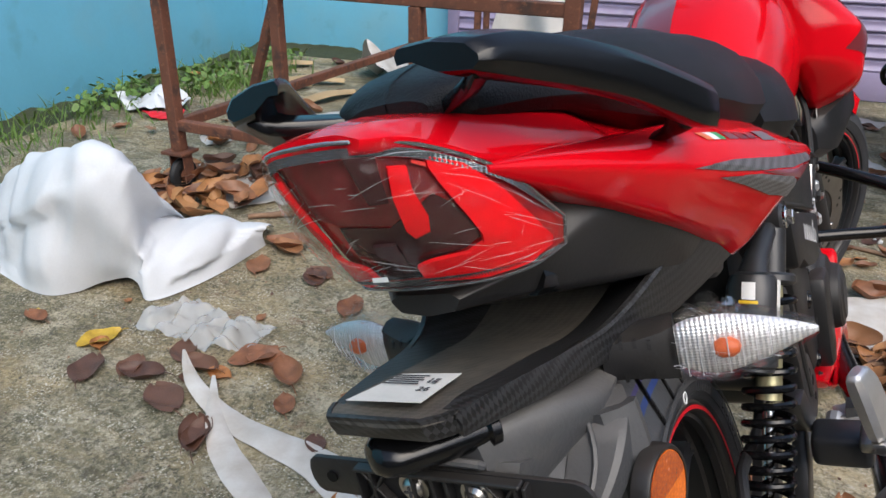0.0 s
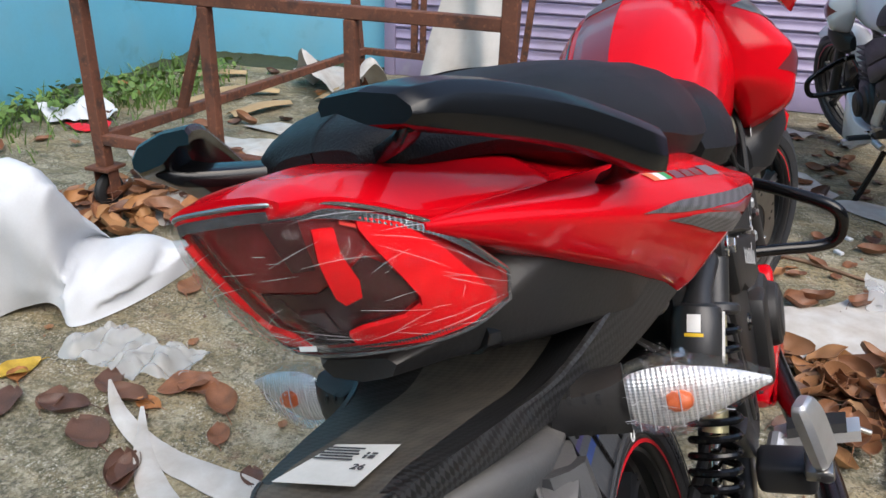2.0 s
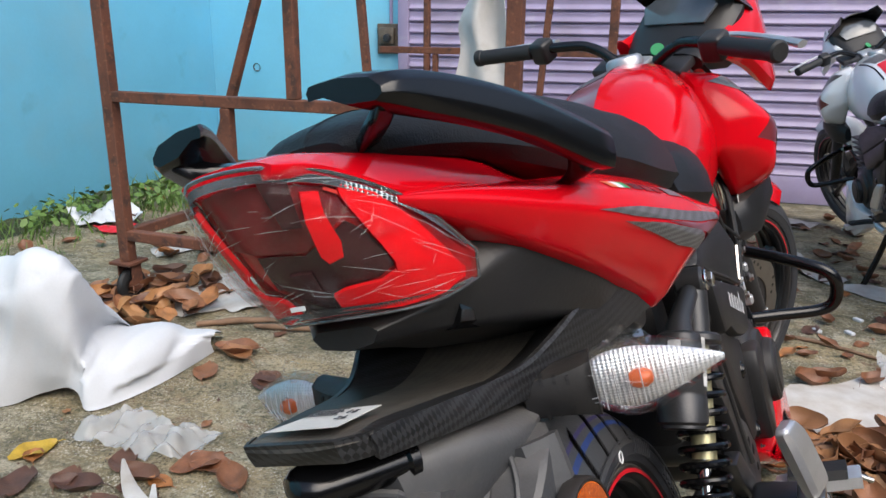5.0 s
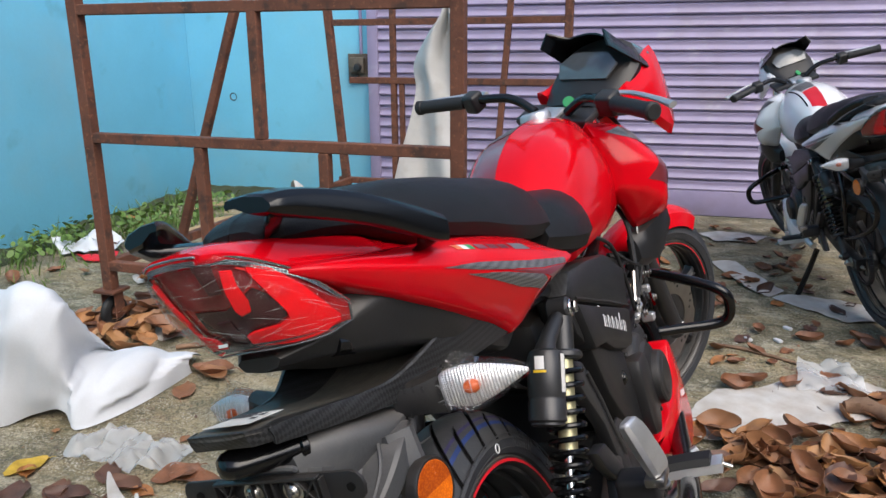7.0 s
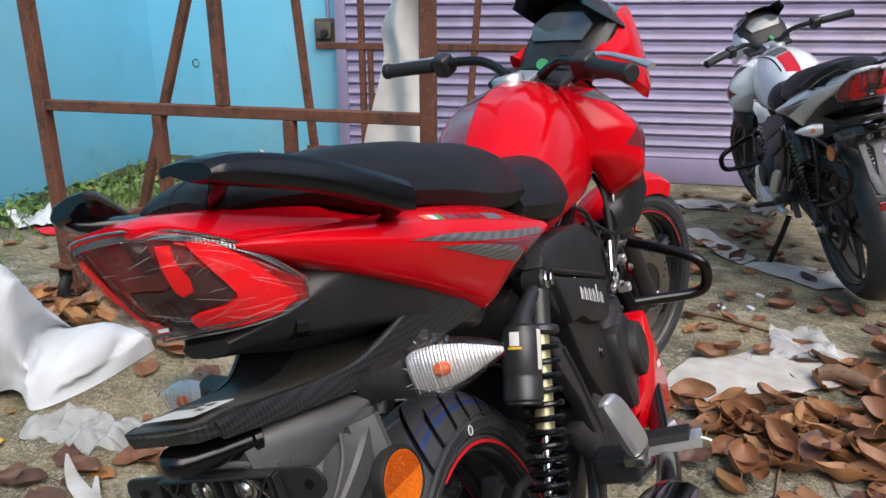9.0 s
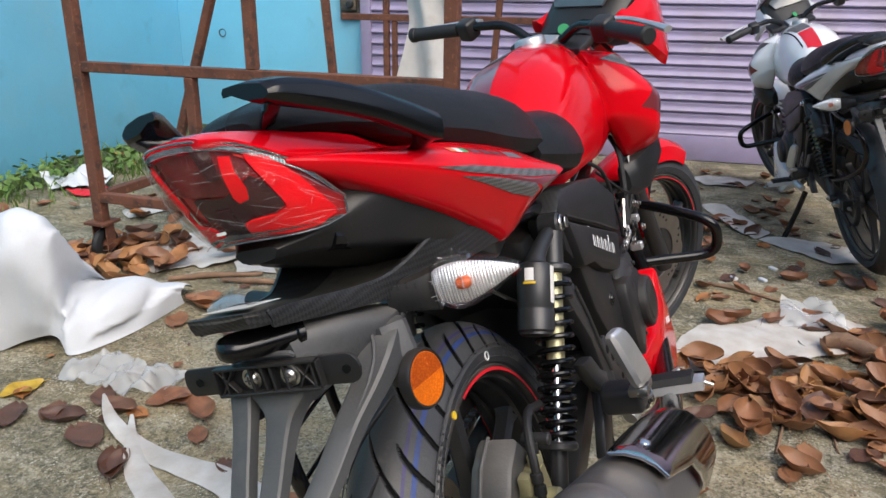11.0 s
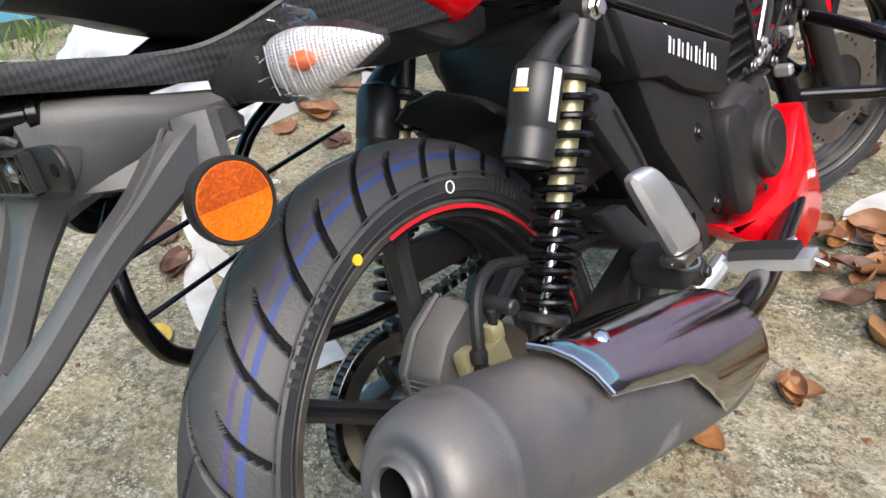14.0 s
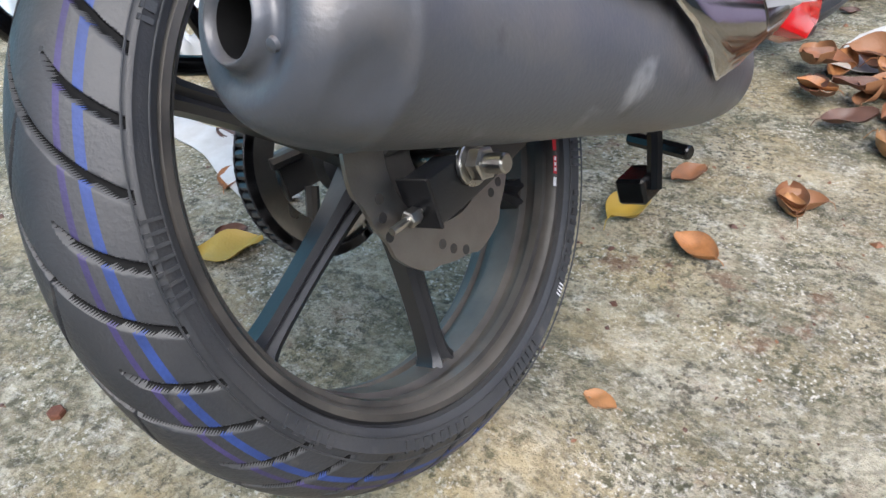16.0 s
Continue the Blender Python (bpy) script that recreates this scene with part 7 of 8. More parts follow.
    part("axle", rod((-0.1, 0, 0), (0.1, 0, 0), 0.009, 12, 0.002), steel, w)
    rings = []
    for i in range(19):
        a = radians(58 + 112 * i / 18)
        r = 0.322
        wd = 0.062 * (0.55 + 0.45 * math.sin(math.pi * min(1, max(0, (i + 2) / 20))))
        rings.append([axle + Matrix.Rotation(radians(-26), 3, "X") @ Vector((x * wd, (r + dz) * math.cos(a), (r + dz) * math.sin(a))) for x, dz in ((-1, -0.05), (-0.85, -0.012), (-0.4, 0.004), (0, 0.008), (0.4, 0.004), (0.85, -0.012), (1, -0.05))])
    part("front_fender", sheet(rings, 0.003), paint, f, "painted front fender")
    for s in (1, -1):
        part("fender_arm", plate([(0.0, -0.02), (0.05, 0.0), (0.03, 0.13), (-0.05, 0.14)], 0.004, "YZ", s * 0.066), paint, f, at=Matrix.Translation(axle + Vector((0, -0.04, 0.13))) @ pose(0, 0, 0, -20))
    part("brake_hose", tube([(0.05, 0.06, 0.02), (0.1, 0.08, -0.1), (0.095, 0.02, -0.3), (0.07, 0.0, -0.45), (0.06, axle.y - 0.05, axle.z + 0.1)], 0.005, 8, 6), rubber, f)
    return f


def frame_tubes(bike):
    part("frame", tube([(0.0, 0.97, 0.5), (0.0, 0.93, 0.3), (0.0, 0.86, 0.0)], 0.022, 12, 4), gun_grey, bike)
    for s in (1, -1):
        part("subframe", tube([(s * 0.06, 0.9, 0.42), (s * 0.09, 0.6, 0.36), (s * 0.1, 0.3, 0.39), (s * 0.095, 0.0, 0.44), (s * 0.05, -0.2, 0.5)], 0.013, 10, 5), black_gloss, bike)
        part("cradle", tube([(s * 0.1, 0.5, 0.34), (s * 0.095, 0.46, 0.15), (s * 0.09, 0.44, -0.04)], 0.016, 10, 4), gun_grey, bike)
    hug = []
    for i in range(11):
        a = radians(25 + 40 * i / 10)
        hug.append([Vector((x, 0.33 * math.cos(a), (0.33 + dz) * math.sin(a) + 0.02)) for x, dz in ((-0.075, -0.02), (-0.05, 0.0), (0, 0.012), (0.05, 0.0), (0.075, -0.02))])
    part("inner_fender", sheet(hug, 0.003), black_plastic, bike, "black inner mudguard above the wheel")
    part("battery_box", box((0.17, 0.25, 0.2), (0, 0.36, 0.26), 0.02, 2), black_plastic, bike)
    part("radiator_hose", tube([(0.06, 0.86, 0.3), (0.1, 0.9, 0.28), (0.11, 0.93, 0.2), (0.07, 0.95, 0.12)], 0.009, 10, 5), rubber, bike)
    for k, (y, z) in enumerate(((0.86, 0.27), (0.9, 0.2), (0.95, 0.24), (0.88, 0.14))):
        part("clip", box((0.03, 0.02, 0.02), (0.11, y, z), 0.004, 1), alloy if k % 2 else black_plastic, bike)
    for k, path in enumerate((
        [(0.1, 0.62, 0.4), (0.118, 0.68, 0.36), (0.12, 0.72, 0.28), (0.115, 0.75, 0.2)],
        [(0.09, 0.9, 0.42), (0.12, 0.86, 0.36), (0.125, 0.8, 0.26), (0.118, 0.76, 0.19)],
        [(0.08, 0.92, 0.44), (0.13, 0.91, 0.38), (0.128, 0.88, 0.28), (0.11, 0.84, 0.2), (0.11, 0.8, 0.17)],
        [(0.1, 0.7, 0.36), (0.13, 0.74, 0.31), (0.13, 0.82, 0.28), (0.11, 0.9, 0.27)])):
        part("cable", tube(path, (0.004, 0.0055, 0.0035, 0.003)[k], 8, 5), (rubber, rubber, rubber, rubber)[k], bike)
    for y, z, r, mt in ((0.75, 0.2, 0.008, steel), (0.765, 0.215, 0.006, alloy), (0.8, 0.175, 0.007, steel), (0.84, 0.2, 0.009, gun_grey), (0.885, 0.24, 0.007, steel), (0.9, 0.3, 0.008, gun_grey), (0.93, 0.17, 0.007, steel), (0.71, 0.19, 0.006, steel), (0.86, 0.31, 0.007, alloy)):
        bolt("bolt", (0.122, y, z), (1, 0, 0), r, bike, mt)
    part("cable_bracket", box((0.012, 0.06, 0.012), (0.12, 0.76, 0.195), 0.003, 1, Matrix.Translation((0, 0.76, 0.195)) @ pose(0, 0, 0, 12) @ Matrix.Translation((0, -0.76, -0.195))), alloy, bike, "bright clutch cable bracket")
    part("adjuster", rod((0.121, 0.745, 0.22), (0.124, 0.785, 0.275), 0.005, 8, 0.001), steel, bike)
    part("horn", lathe([(0.0, 0.02), (0.022, 0.02), (0.034, 0.012), (0.036, 0.0), (0.03, -0.012), (0.0, -0.014)], 28, "X", (0.1, 0.9, 0.25)), gun_grey, bike, "dark round horn")
    part("connector", box((0.02, 0.028, 0.02), (0.125, 0.93, 0.33), 0.004, 1), screen_grey, bike)
    part("warning_tag", box((0.001, 0.02, 0.013), (0.137, 0.87, 0.345), 0.0003, 1), paper_white, bike)
    part("cables", tube([(0.09, 0.98, 0.5), (0.12, 1.0, 0.35), (0.105, 0.97, 0.2)], 0.004, 8, 5), rubber, bike)


def motorcycle(m, paint, label, hero, steer):
    bike = thing("motorcycle", label, "motorcycle", m, group="parked motorcycles")
    w = wheel(bike, "rear_wheel", pose(0.009, 0.003, 0.002, 0, -3, 2.4), 0.304, 0.0615, hero, "black cast rear wheel, dusty")
    petal_disc(w, 0.076, 0.106)
    swing(bike)
    shock(bike, 1)
    shock(bike, -1)
    frame_tubes(bike)
    engine(bike)
    tail(bike, paint, True)
    for s in (1, -1):
        grab_rail(bike, s)
        side_cover(bike, s, hero)
    seat(bike)
    tank(bike, paint)
    belly_pan(bike, paint)
    tail_lamp(bike)
    turn_signal(bike, 1, Matrix.Translation((0.1, -0.135, 0.413)) @ pose(0, 0, 0, 0, 0, 14))
    turn_signal(bike, -1, Matrix.Translation((-0.1, -0.15, 0.421)) @ pose(0, 0, 0, 0, 0, -14))
    plate_holder(bike)
    muffler(bike)
    foot_controls(bike)
    crash_guard(bike)
    saree_guard(bike)
    front_end(bike, paint, steer, hero)
    return bike


motorcycle(BIKE, red_paint, "glossy red sport motorcycle parked on its side stand", True, 30)
lean = pose(1.76, 2.62, 0.315, 0, 0, 4) @ pose(0, 0, 0, 0, -13, 0)
motorcycle(lean, white_paint, "white sport motorcycle parked before the shutter", False, -14)


# ---------------------------------------------------------------- litter in the yard
def leaf_paint(name, c1, c2):
    m = material(name, c1, 0.5, 0.0, 0.4, 32, 260, 0.4, lift=1.6, rvar=0.25)
    n, l = m.node_tree.nodes, m.node_tree.links
    b = n["Principled BSDF"]
    old = b.inputs["Base Color"].links[0].from_socket
    oi, mx = n.new("ShaderNodeObjectInfo"), n.new("ShaderNodeMixRGB")
    l.new(oi.outputs["Random"], mx.inputs[0])
    l.new(old, mx.inputs[1])
    mx.inputs[2].default_value = (*c2, 1)
    l.new(mx.outputs[0], b.inputs["Base Color"])
    return m


leaf_brown = leaf_paint("leaf_brown", (0.17, 0.068, 0.032), (0.27, 0.13, 0.06))
leaf_orange = leaf_paint("leaf_orange", (0.29, 0.115, 0.035), (0.34, 0.18, 0.075))
leaf_dark = leaf_paint("leaf_dark", (0.07, 0.032, 0.022), (0.13, 0.06, 0.035))
leaf_yellow = leaf_paint("leaf_yellow", (0.38, 0.25, 0.025), (0.36, 0.24, 0.035))


def leaf_mesh(seed, length=0.11, width=0.062, curl=0.35, bend=0.2):
    """A dry leaf: pointed oval, cupped along its midrib, with a raised rib and a stalk."""
    rng = random.Random(seed)
    bm = bmesh.new()
    rows = []
    nl, nw = 10, 6
    tw = rng.uniform(-0.5, 0.5)
    for i in range(nl + 1):
        t = i / nl
        w = width * 0.5 * (math.sin(math.pi * min(1, t * 0.94 + 0.03)) ** 0.75) * (1 + 0.08 * math.sin(7 * t + seed))
        row = []
        for j in range(-nw // 2, nw // 2 + 1):
            s = j / (nw / 2)
            a = s * curl * (1 + 0.6 * t) + tw * (t - 0.5) * 0.6
            x = w * math.sin(s * (1.1 + 0.2 * curl)) / 1.0
            z = w * curl * (s * s) + bend * length * (t - 0.5) ** 2 + 0.004 * math.sin(9 * t + 3 * s + seed) - (0.0012 if j == 0 else 0) + tw * 0.25 * w * s * (t - 0.3)
            row.append(bm.verts.new((x, length * (t - 0.5), z)))
        rows.append(row)
    for a, b in zip(rows, rows[1:]):
        for i in range(nw):
            bm.faces.new((a[i], a[i + 1], b[i + 1], b[i]))
    bmesh.ops.recalc_face_normals(bm, faces=bm.faces[:])
    bmesh.ops.solidify(bm, geom=bm.faces[:], thickness=0.0007)
    lo = min(v.co.z for v in bm.verts)
    tube([(0, -length * 0.5, bend * length * 0.25), (0.002, -length * 0.6, bend * length * 0.2), (0.006, -length * 0.68, lo + 0.002)], [0.0013, 0.0011, 0.0009], 5, 2, bm=bm)
    for v in bm.verts:
        v.co.z -= lo
    finish(bm, 60)
    me = bpy.data.meshes.new("fallen_leaf")
    bm.to_mesh(me)
    bm.free()
    return me


LEAF_TONES = [leaf_brown, leaf_orange, leaf_dark, leaf_yellow]
LEAVES = []
for k, (mt, what) in enumerate(((leaf_brown, "brown"), (leaf_orange, "orange-brown"), (leaf_dark, "dark brown"), (leaf_yellow, "yellow"))):
    for q in range(3):
        me = leaf_mesh(10 * k + q, 0.1 + 0.012 * q, 0.068 + 0.006 * ((q + k) % 3), (0.25, 0.55, 0.9)[q], (0.15, 0.5, 0.9)[q])
        me.materials.append(mt)
        LEAVES.append((me, what))


def lay_leaf(kind, x, y, turn, size=1.0, z=0.0, tip=0.0, roll=0.0, base=True):
    me, what = LEAVES[kind]
    ob = new("fallen_leaf", me)
    ob.matrix_basis = pose(x, y, ground_height(x, y) + z + 0.001, tip, roll, turn) @ Matrix.Diagonal((size, size, size, 1))
    return tagged(ob, f"dry {what} fallen leaf on the concrete", "leaf", "fallen leaves")


# leaves that lie alone
for k, x, y, t, s in (
    (9, -0.74, 0.99, 150, 1.15), (1, -0.55, 1.63, 60, 1.2), (0, -0.28, 1.06, 95, 1.15), (1, -0.2, 1.02, 40, 1.1), (6, -0.58, 0.92, 10, 0.9), (7, -0.27, 0.76, 0, 0.85),
    (1, -0.97, 1.01, 75, 0.75), (9, -1.0, 1.03, 20, 0.5), (6, -0.38, 1.52, 70, 1.0), (7, -0.42, 0.98, 80, 1.0), (6, -0.5, 1.02, 30, 1.0), (3, -0.36, 0.97, 80, 0.7),
    (9, -0.1, 0.54, 65, 1.0), (9, 0.27, 0.5, -35, 1.15), (10, 0.8, 0.87, -20, 0.9), (4, 0.922, 0.806, 60, 0.72), (3, 0.896, 0.453, 80, 0.42), (2, 1.03, 0.99, 15, 0.7), (2, 1.045, 1.0, 100, 0.62), (5, 1.035, 0.975, 200, 0.55), (1, 0.86, 1.02, 150, 0.7),
    (3, 0.12, 0.68, 20, 0.8), (4, -0.72, 0.97, 40, 0.6), (6, -0.67, 0.87, 20, 1.15), (7, -0.53, 0.9, 100, 1.1), (6, -0.42, 0.84, 60, 1.25), (0, -0.32, 1.06, 140, 1.3), (7, -0.27, 0.75, 30, 1.1), (0, -0.58, 1.5, 20, 1.2), (1, -0.57, 1.66, 100, 1.35), (6, -0.38, 1.49, 30, 1.1), (0, -0.2, 1.37, 10, 1.2), (3, 0.16, 0.14, 60, 0.5), (0, -0.15, 0.92, 30, 0.8),
):
    lay_leaf(k, x, y, t, s)

rng = random.Random(21)


far_leaves = bmesh.new()


def scatter(n, inside, heap, kinds, lo=0.6, hi=1.15, joined=False):
    """Drops leaves in a stretch of the yard; heap lifts and tips them; joined ones go into one mesh."""
    for _ in range(n):
        x, y = inside()
        z = rng.random() ** 1.6 * heap
        ob = lay_leaf(rng.choice(kinds), x, y, rng.uniform(0, 360), rng.uniform(lo, hi), z, rng.gauss(0, 8 + 130 * heap), rng.gauss(0, 8 + 130 * heap))
        if joined:
            me = ob.data.copy()
            me.transform(ob.matrix_basis)
            k = len(far_leaves.faces)
            far_leaves.from_mesh(me)
            far_leaves.faces.ensure_lookup_table()
            for f in far_leaves.faces[k:]:
                f.material_index = LEAF_TONES.index(me.materials[0])
            bpy.data.objects.remove(ob)
            bpy.data.meshes.remove(me)


brown = (0, 1, 2, 3, 4, 5, 0, 1, 2, 6, 7, 8)
scatter(120, lambda: (rng.triangular(0.94, 1.8, 1.35), rng.triangular(1.26, 1.68, 1.5)), 0.05, brown, 0.7, 1.15)
scatter(9, lambda: (rng.uniform(1.15, 1.6), rng.uniform(1.12, 1.3)), 0.006, brown, 0.6, 1.0)
scatter(44, lambda: (rng.uniform(1.5, 2.1), rng.uniform(1.35, 2.1)), 0.05, brown, 0.8, 1.3)
scatter(52, lambda: (rng.uniform(0.95, 2.3), rng.uniform(1.9, 3.2)), 0.012, brown, 0.55, 1.0, joined=True)
scatter(110, lambda: (rng.uniform(0.9, 2.5), rng.uniform(1.5, 4.3)), 0.004, (6, 7, 0, 1, 3, 6), 0.35, 0.9, joined=True)
scatter(26, lambda: (rng.uniform(0.9, 2.4), rng.uniform(3.2, 4.5)), 0.01, brown, 0.6, 1.0, joined=True)
scatter(56, lambda: (rng.triangular(-1.5, -0.7, -1.1), rng.triangular(1.68, 2.3, 1.85)), 0.06, brown, 0.8, 1.3)
scatter(26, lambda: (rng.uniform(-1.9, -0.7), rng.uniform(2.1, 3.2)), 0.02, (0, 2, 6, 7, 8, 1), 0.7, 1.2)
scatter(34, lambda: (rng.uniform(-2.4, -0.3), rng.uniform(2.1, 4.4)), 0.02, brown, 0.7, 1.1, joined=True)
scatter(16, lambda: (rng.uniform(-1.6, 0.3), rng.uniform(0.4, 1.9)), 0.004, (6, 7, 6, 0), 0.3, 0.75)
scatter(12, lambda: (rng.uniform(1.5, 2.6), rng.uniform(0.6, 1.4)), 0.004, brown, 0.5, 0.9)

tagged(part("leaf_scatter", far_leaves, LEAF_TONES, angle=60), "dry brown leaves scattered over the far yard", "leaves", kind="stuff")

dry_grit = material("dry_grit", (0.36, 0.33, 0.27), 0.8, 0.0, 0.7, 30, 200, 0.2)


def litter():
    """Crumbs of leaf, grit and bark all over the yard, in one mesh."""
    r = random.Random(4)
    bm = bmesh.new()
    for _ in range(2600):
        if r.random() < 0.45:
            x, y = r.uniform(0.7, 2.4), r.uniform(0.4, 4.5)
        else:
            x, y = r.uniform(-2.4, 0.9), r.uniform(0.1, 4.4)
        s = r.uniform(0.0015, 0.006) * (1 if r.random() < 0.9 else 2.2)
        m = pose(x, y, ground_height(x, y) + s * 0.25, r.uniform(-30, 30), r.uniform(-30, 30), r.uniform(0, 360))
        k = r.randint(3, 5)
        q = [m @ Vector((s * math.cos(6.283 * i / k) * r.uniform(0.6, 1.2), s * math.sin(6.283 * i / k) * r.uniform(0.4, 1.0), 0)) for i in range(k)]
        top = bm.verts.new(m @ Vector((0, 0, s * 0.45)))
        vs = [bm.verts.new(p) for p in q]
        tone = r.choice((0, 2, 2, 2, 0, 3, 2, 3))
        for i in range(k):
            f = bm.faces.new((vs[i], vs[(i + 1) % k], top))
            f.material_index = tone
    ob = part("leaf_litter", bm, [leaf_brown, leaf_orange, leaf_dark, dry_grit])
    tagged(ob, "crumbs of dry leaf, bark and grit on the concrete", "litter", kind="stuff")


litter()


def drape(rows, n=6, thick=0.006):
    """A soft sheet through rows of control points."""
    fine = [spline(r, n) for r in rows]
    cols = [spline([f[i] for f in fine], n) for i in range(len(fine[0]))]
    return [[c[j] for c in cols] for j in range(len(cols[0]))]


foam = drape([
    [(-1.6, 1.7, 0.02), (-1.4, 1.68, 0.03), (-1.2, 1.62, 0.03), (-1.02, 1.58, 0.04), (-0.93, 1.58, 0.03), (-0.88, 1.62, 0.03), (-0.86, 1.66, 0.02), (-0.8, 1.7, 0.02), (-0.74, 1.74, 0.02), (-0.68, 1.76, 0.01)],
    [(-1.62, 1.54, 0.09), (-1.36, 1.5, 0.21), (-1.13, 1.42, 0.3), (-0.96, 1.38, 0.34), (-0.87, 1.38, 0.31), (-0.84, 1.42, 0.2), (-0.88, 1.53, 0.11), (-0.8, 1.56, 0.11), (-0.72, 1.62, 0.1), (-0.65, 1.68, 0.05)],
    [(-1.6, 1.45, 0.113), (-1.317, 1.38, 0.284), (-1.088, 1.3, 0.384), (-0.91, 1.26, 0.427), (-0.818, 1.26, 0.4), (-0.806, 1.28, 0.28), (-0.86, 1.4, 0.14), (-0.79, 1.45, 0.13), (-0.707, 1.529, 0.12), (-0.633, 1.632, 0.07)],
    [(-1.5, 1.34, 0.07), (-1.26, 1.25, 0.2), (-1.07, 1.19, 0.3), (-0.92, 1.18, 0.36), (-0.84, 1.2, 0.3), (-0.81, 1.23, 0.19), (-0.79, 1.27, 0.11), (-0.745, 1.34, 0.11), (-0.69, 1.47, 0.1), (-0.635, 1.62, 0.05)],
    [(-1.36, 1.25, 0.04), (-1.19, 1.17, 0.09), (-1.05, 1.13, 0.14), (-0.96, 1.15, 0.17), (-0.89, 1.2, 0.16), (-0.83, 1.24, 0.1), (-0.77, 1.23, 0.07), (-0.715, 1.3, 0.06), (-0.675, 1.43, 0.05), (-0.64, 1.63, 0.03)],
    [(-1.287, 1.178, 0.0), (-1.123, 1.127, 0.0), (-1.036, 1.124, 0.0), (-0.989, 1.16, 0.0), (-0.928, 1.228, 0.02), (-0.842, 1.24, 0.04), (-0.755, 1.2, 0.0), (-0.7, 1.29, 0.0), (-0.663, 1.442, 0.0), (-0.645, 1.646, 0.0)],
], 8)
bm = sheet(foam)
bm.normal_update()
for v in bm.verts:
    k = min(1.0, max(0.0, v.co.z) * 12)
    d = 0.034 * noise.noise((v.co.x * 12 + v.co.y * 5, v.co.z * 3, 0)) + 0.012 * abs(noise.noise((v.co.x * 26 - v.co.z * 9, v.co.y * 9, 4))) + 0.016 * noise.noise((v.co.x * 5, v.co.y * 5, v.co.z * 6))
    v.co += (v.normal if v.normal.z > -0.3 else -v.normal) * d * k
    v.co.z = max(v.co.z, 0.003)
tagged(part("foam_sheet", bm, foam_white, angle=80), "large crumpled white packing foam sheet on the ground", "packing foam")


def ribbon(name, path, widths, label, mat, lift=0.004, thick=0.003):
    pts = spline([(x, y, z) for x, y, z in path], 7)
    n = len(pts)
    grid = []
    for i, p in enumerate(pts):
        d = pts[min(i + 1, n - 1)] - pts[max(i - 1, 0)]
        s = Vector((-d.y, d.x, 0)).normalized()
        f = i / (n - 1) * (len(widths) - 1)
        k = min(int(f), len(widths) - 2)
        w = widths[k] + (widths[k + 1] - widths[k]) * (f - k)
        grid.append([p + s * (w * t) + Vector((0, 0, ground_height(p.x, p.y) + lift + 0.006 * (1 - t * t) * min(1, w * 40) + 0.004 * noise.noise((p.x * 20, p.y * 20, t)))) for t in (-1, -0.5, 0, 0.5, 1)])
    tagged(part(name, sheet(grid, thick), mat, angle=70), label, "packing foam")


dirty_white = dusty(material("dirty_white_sheet", (0.55, 0.54, 0.52), 0.6, 0.0, 0.82, 9, 200, 0.15), (0.24, 0.17, 0.11), 0.85, 14, 0.5)
ribbon("foam_strip", [(-0.475, 0.992, 0.03), (-0.377, 0.896, 0.02), (-0.248, 0.833, 0.0), (-0.109, 0.794, 0.0), (0.01, 0.768, 0.0), (0.13, 0.71, 0.0), (0.26, 0.64, 0.0)], [0.003, 0.018, 0.026, 0.034, 0.042, 0.05, 0.04], "torn white foam strip lying on the concrete", dirty_white)
ribbon("foam_strip", [(-0.352, 0.938, 0.02), (-0.272, 0.824, 0.012), (-0.202, 0.749, 0.0), (-0.123, 0.688, 0.0), (-0.045, 0.635, 0.0), (0.06, 0.56, 0.0)], [0.004, 0.018, 0.03, 0.034, 0.03, 0.01], "torn white foam strip lying on the concrete", dirty_white)


def crumple(name, outline, height, seed, mat, label, cat, cuts=5, freq=9.0, thick=0.0012):
    """A crumpled flat sheet over an outline on the ground."""
    bm = bmesh.new()
    bm.faces.new([bm.verts.new((x, y, 0)) for x, y in outline])
    bmesh.ops.triangulate(bm, faces=bm.faces[:])
    for _ in range(cuts):
        bmesh.ops.subdivide_edges(bm, edges=bm.edges[:], cuts=1, use_grid_fill=True)
    for v in bm.verts:
        x, y = v.co.x, v.co.y
        z = abs(noise.noise((x * freq, y * freq, seed))) + 0.5 * abs(noise.noise((x * freq * 2.3, y * freq * 2.3, seed + 5)))
        v.co.x += 0.012 * noise.noise((x * 14, y * 14, seed + 2))
        v.co.y += 0.012 * noise.noise((x * 14, y * 14, seed + 3))
        v.co.z = ground_height(x, y) + 0.004 + height * z
    if thick:
        bmesh.ops.solidify(bm, geom=bm.faces[:], thickness=thick)
    return tagged(part(name, bm, mat, angle=50), label, cat)


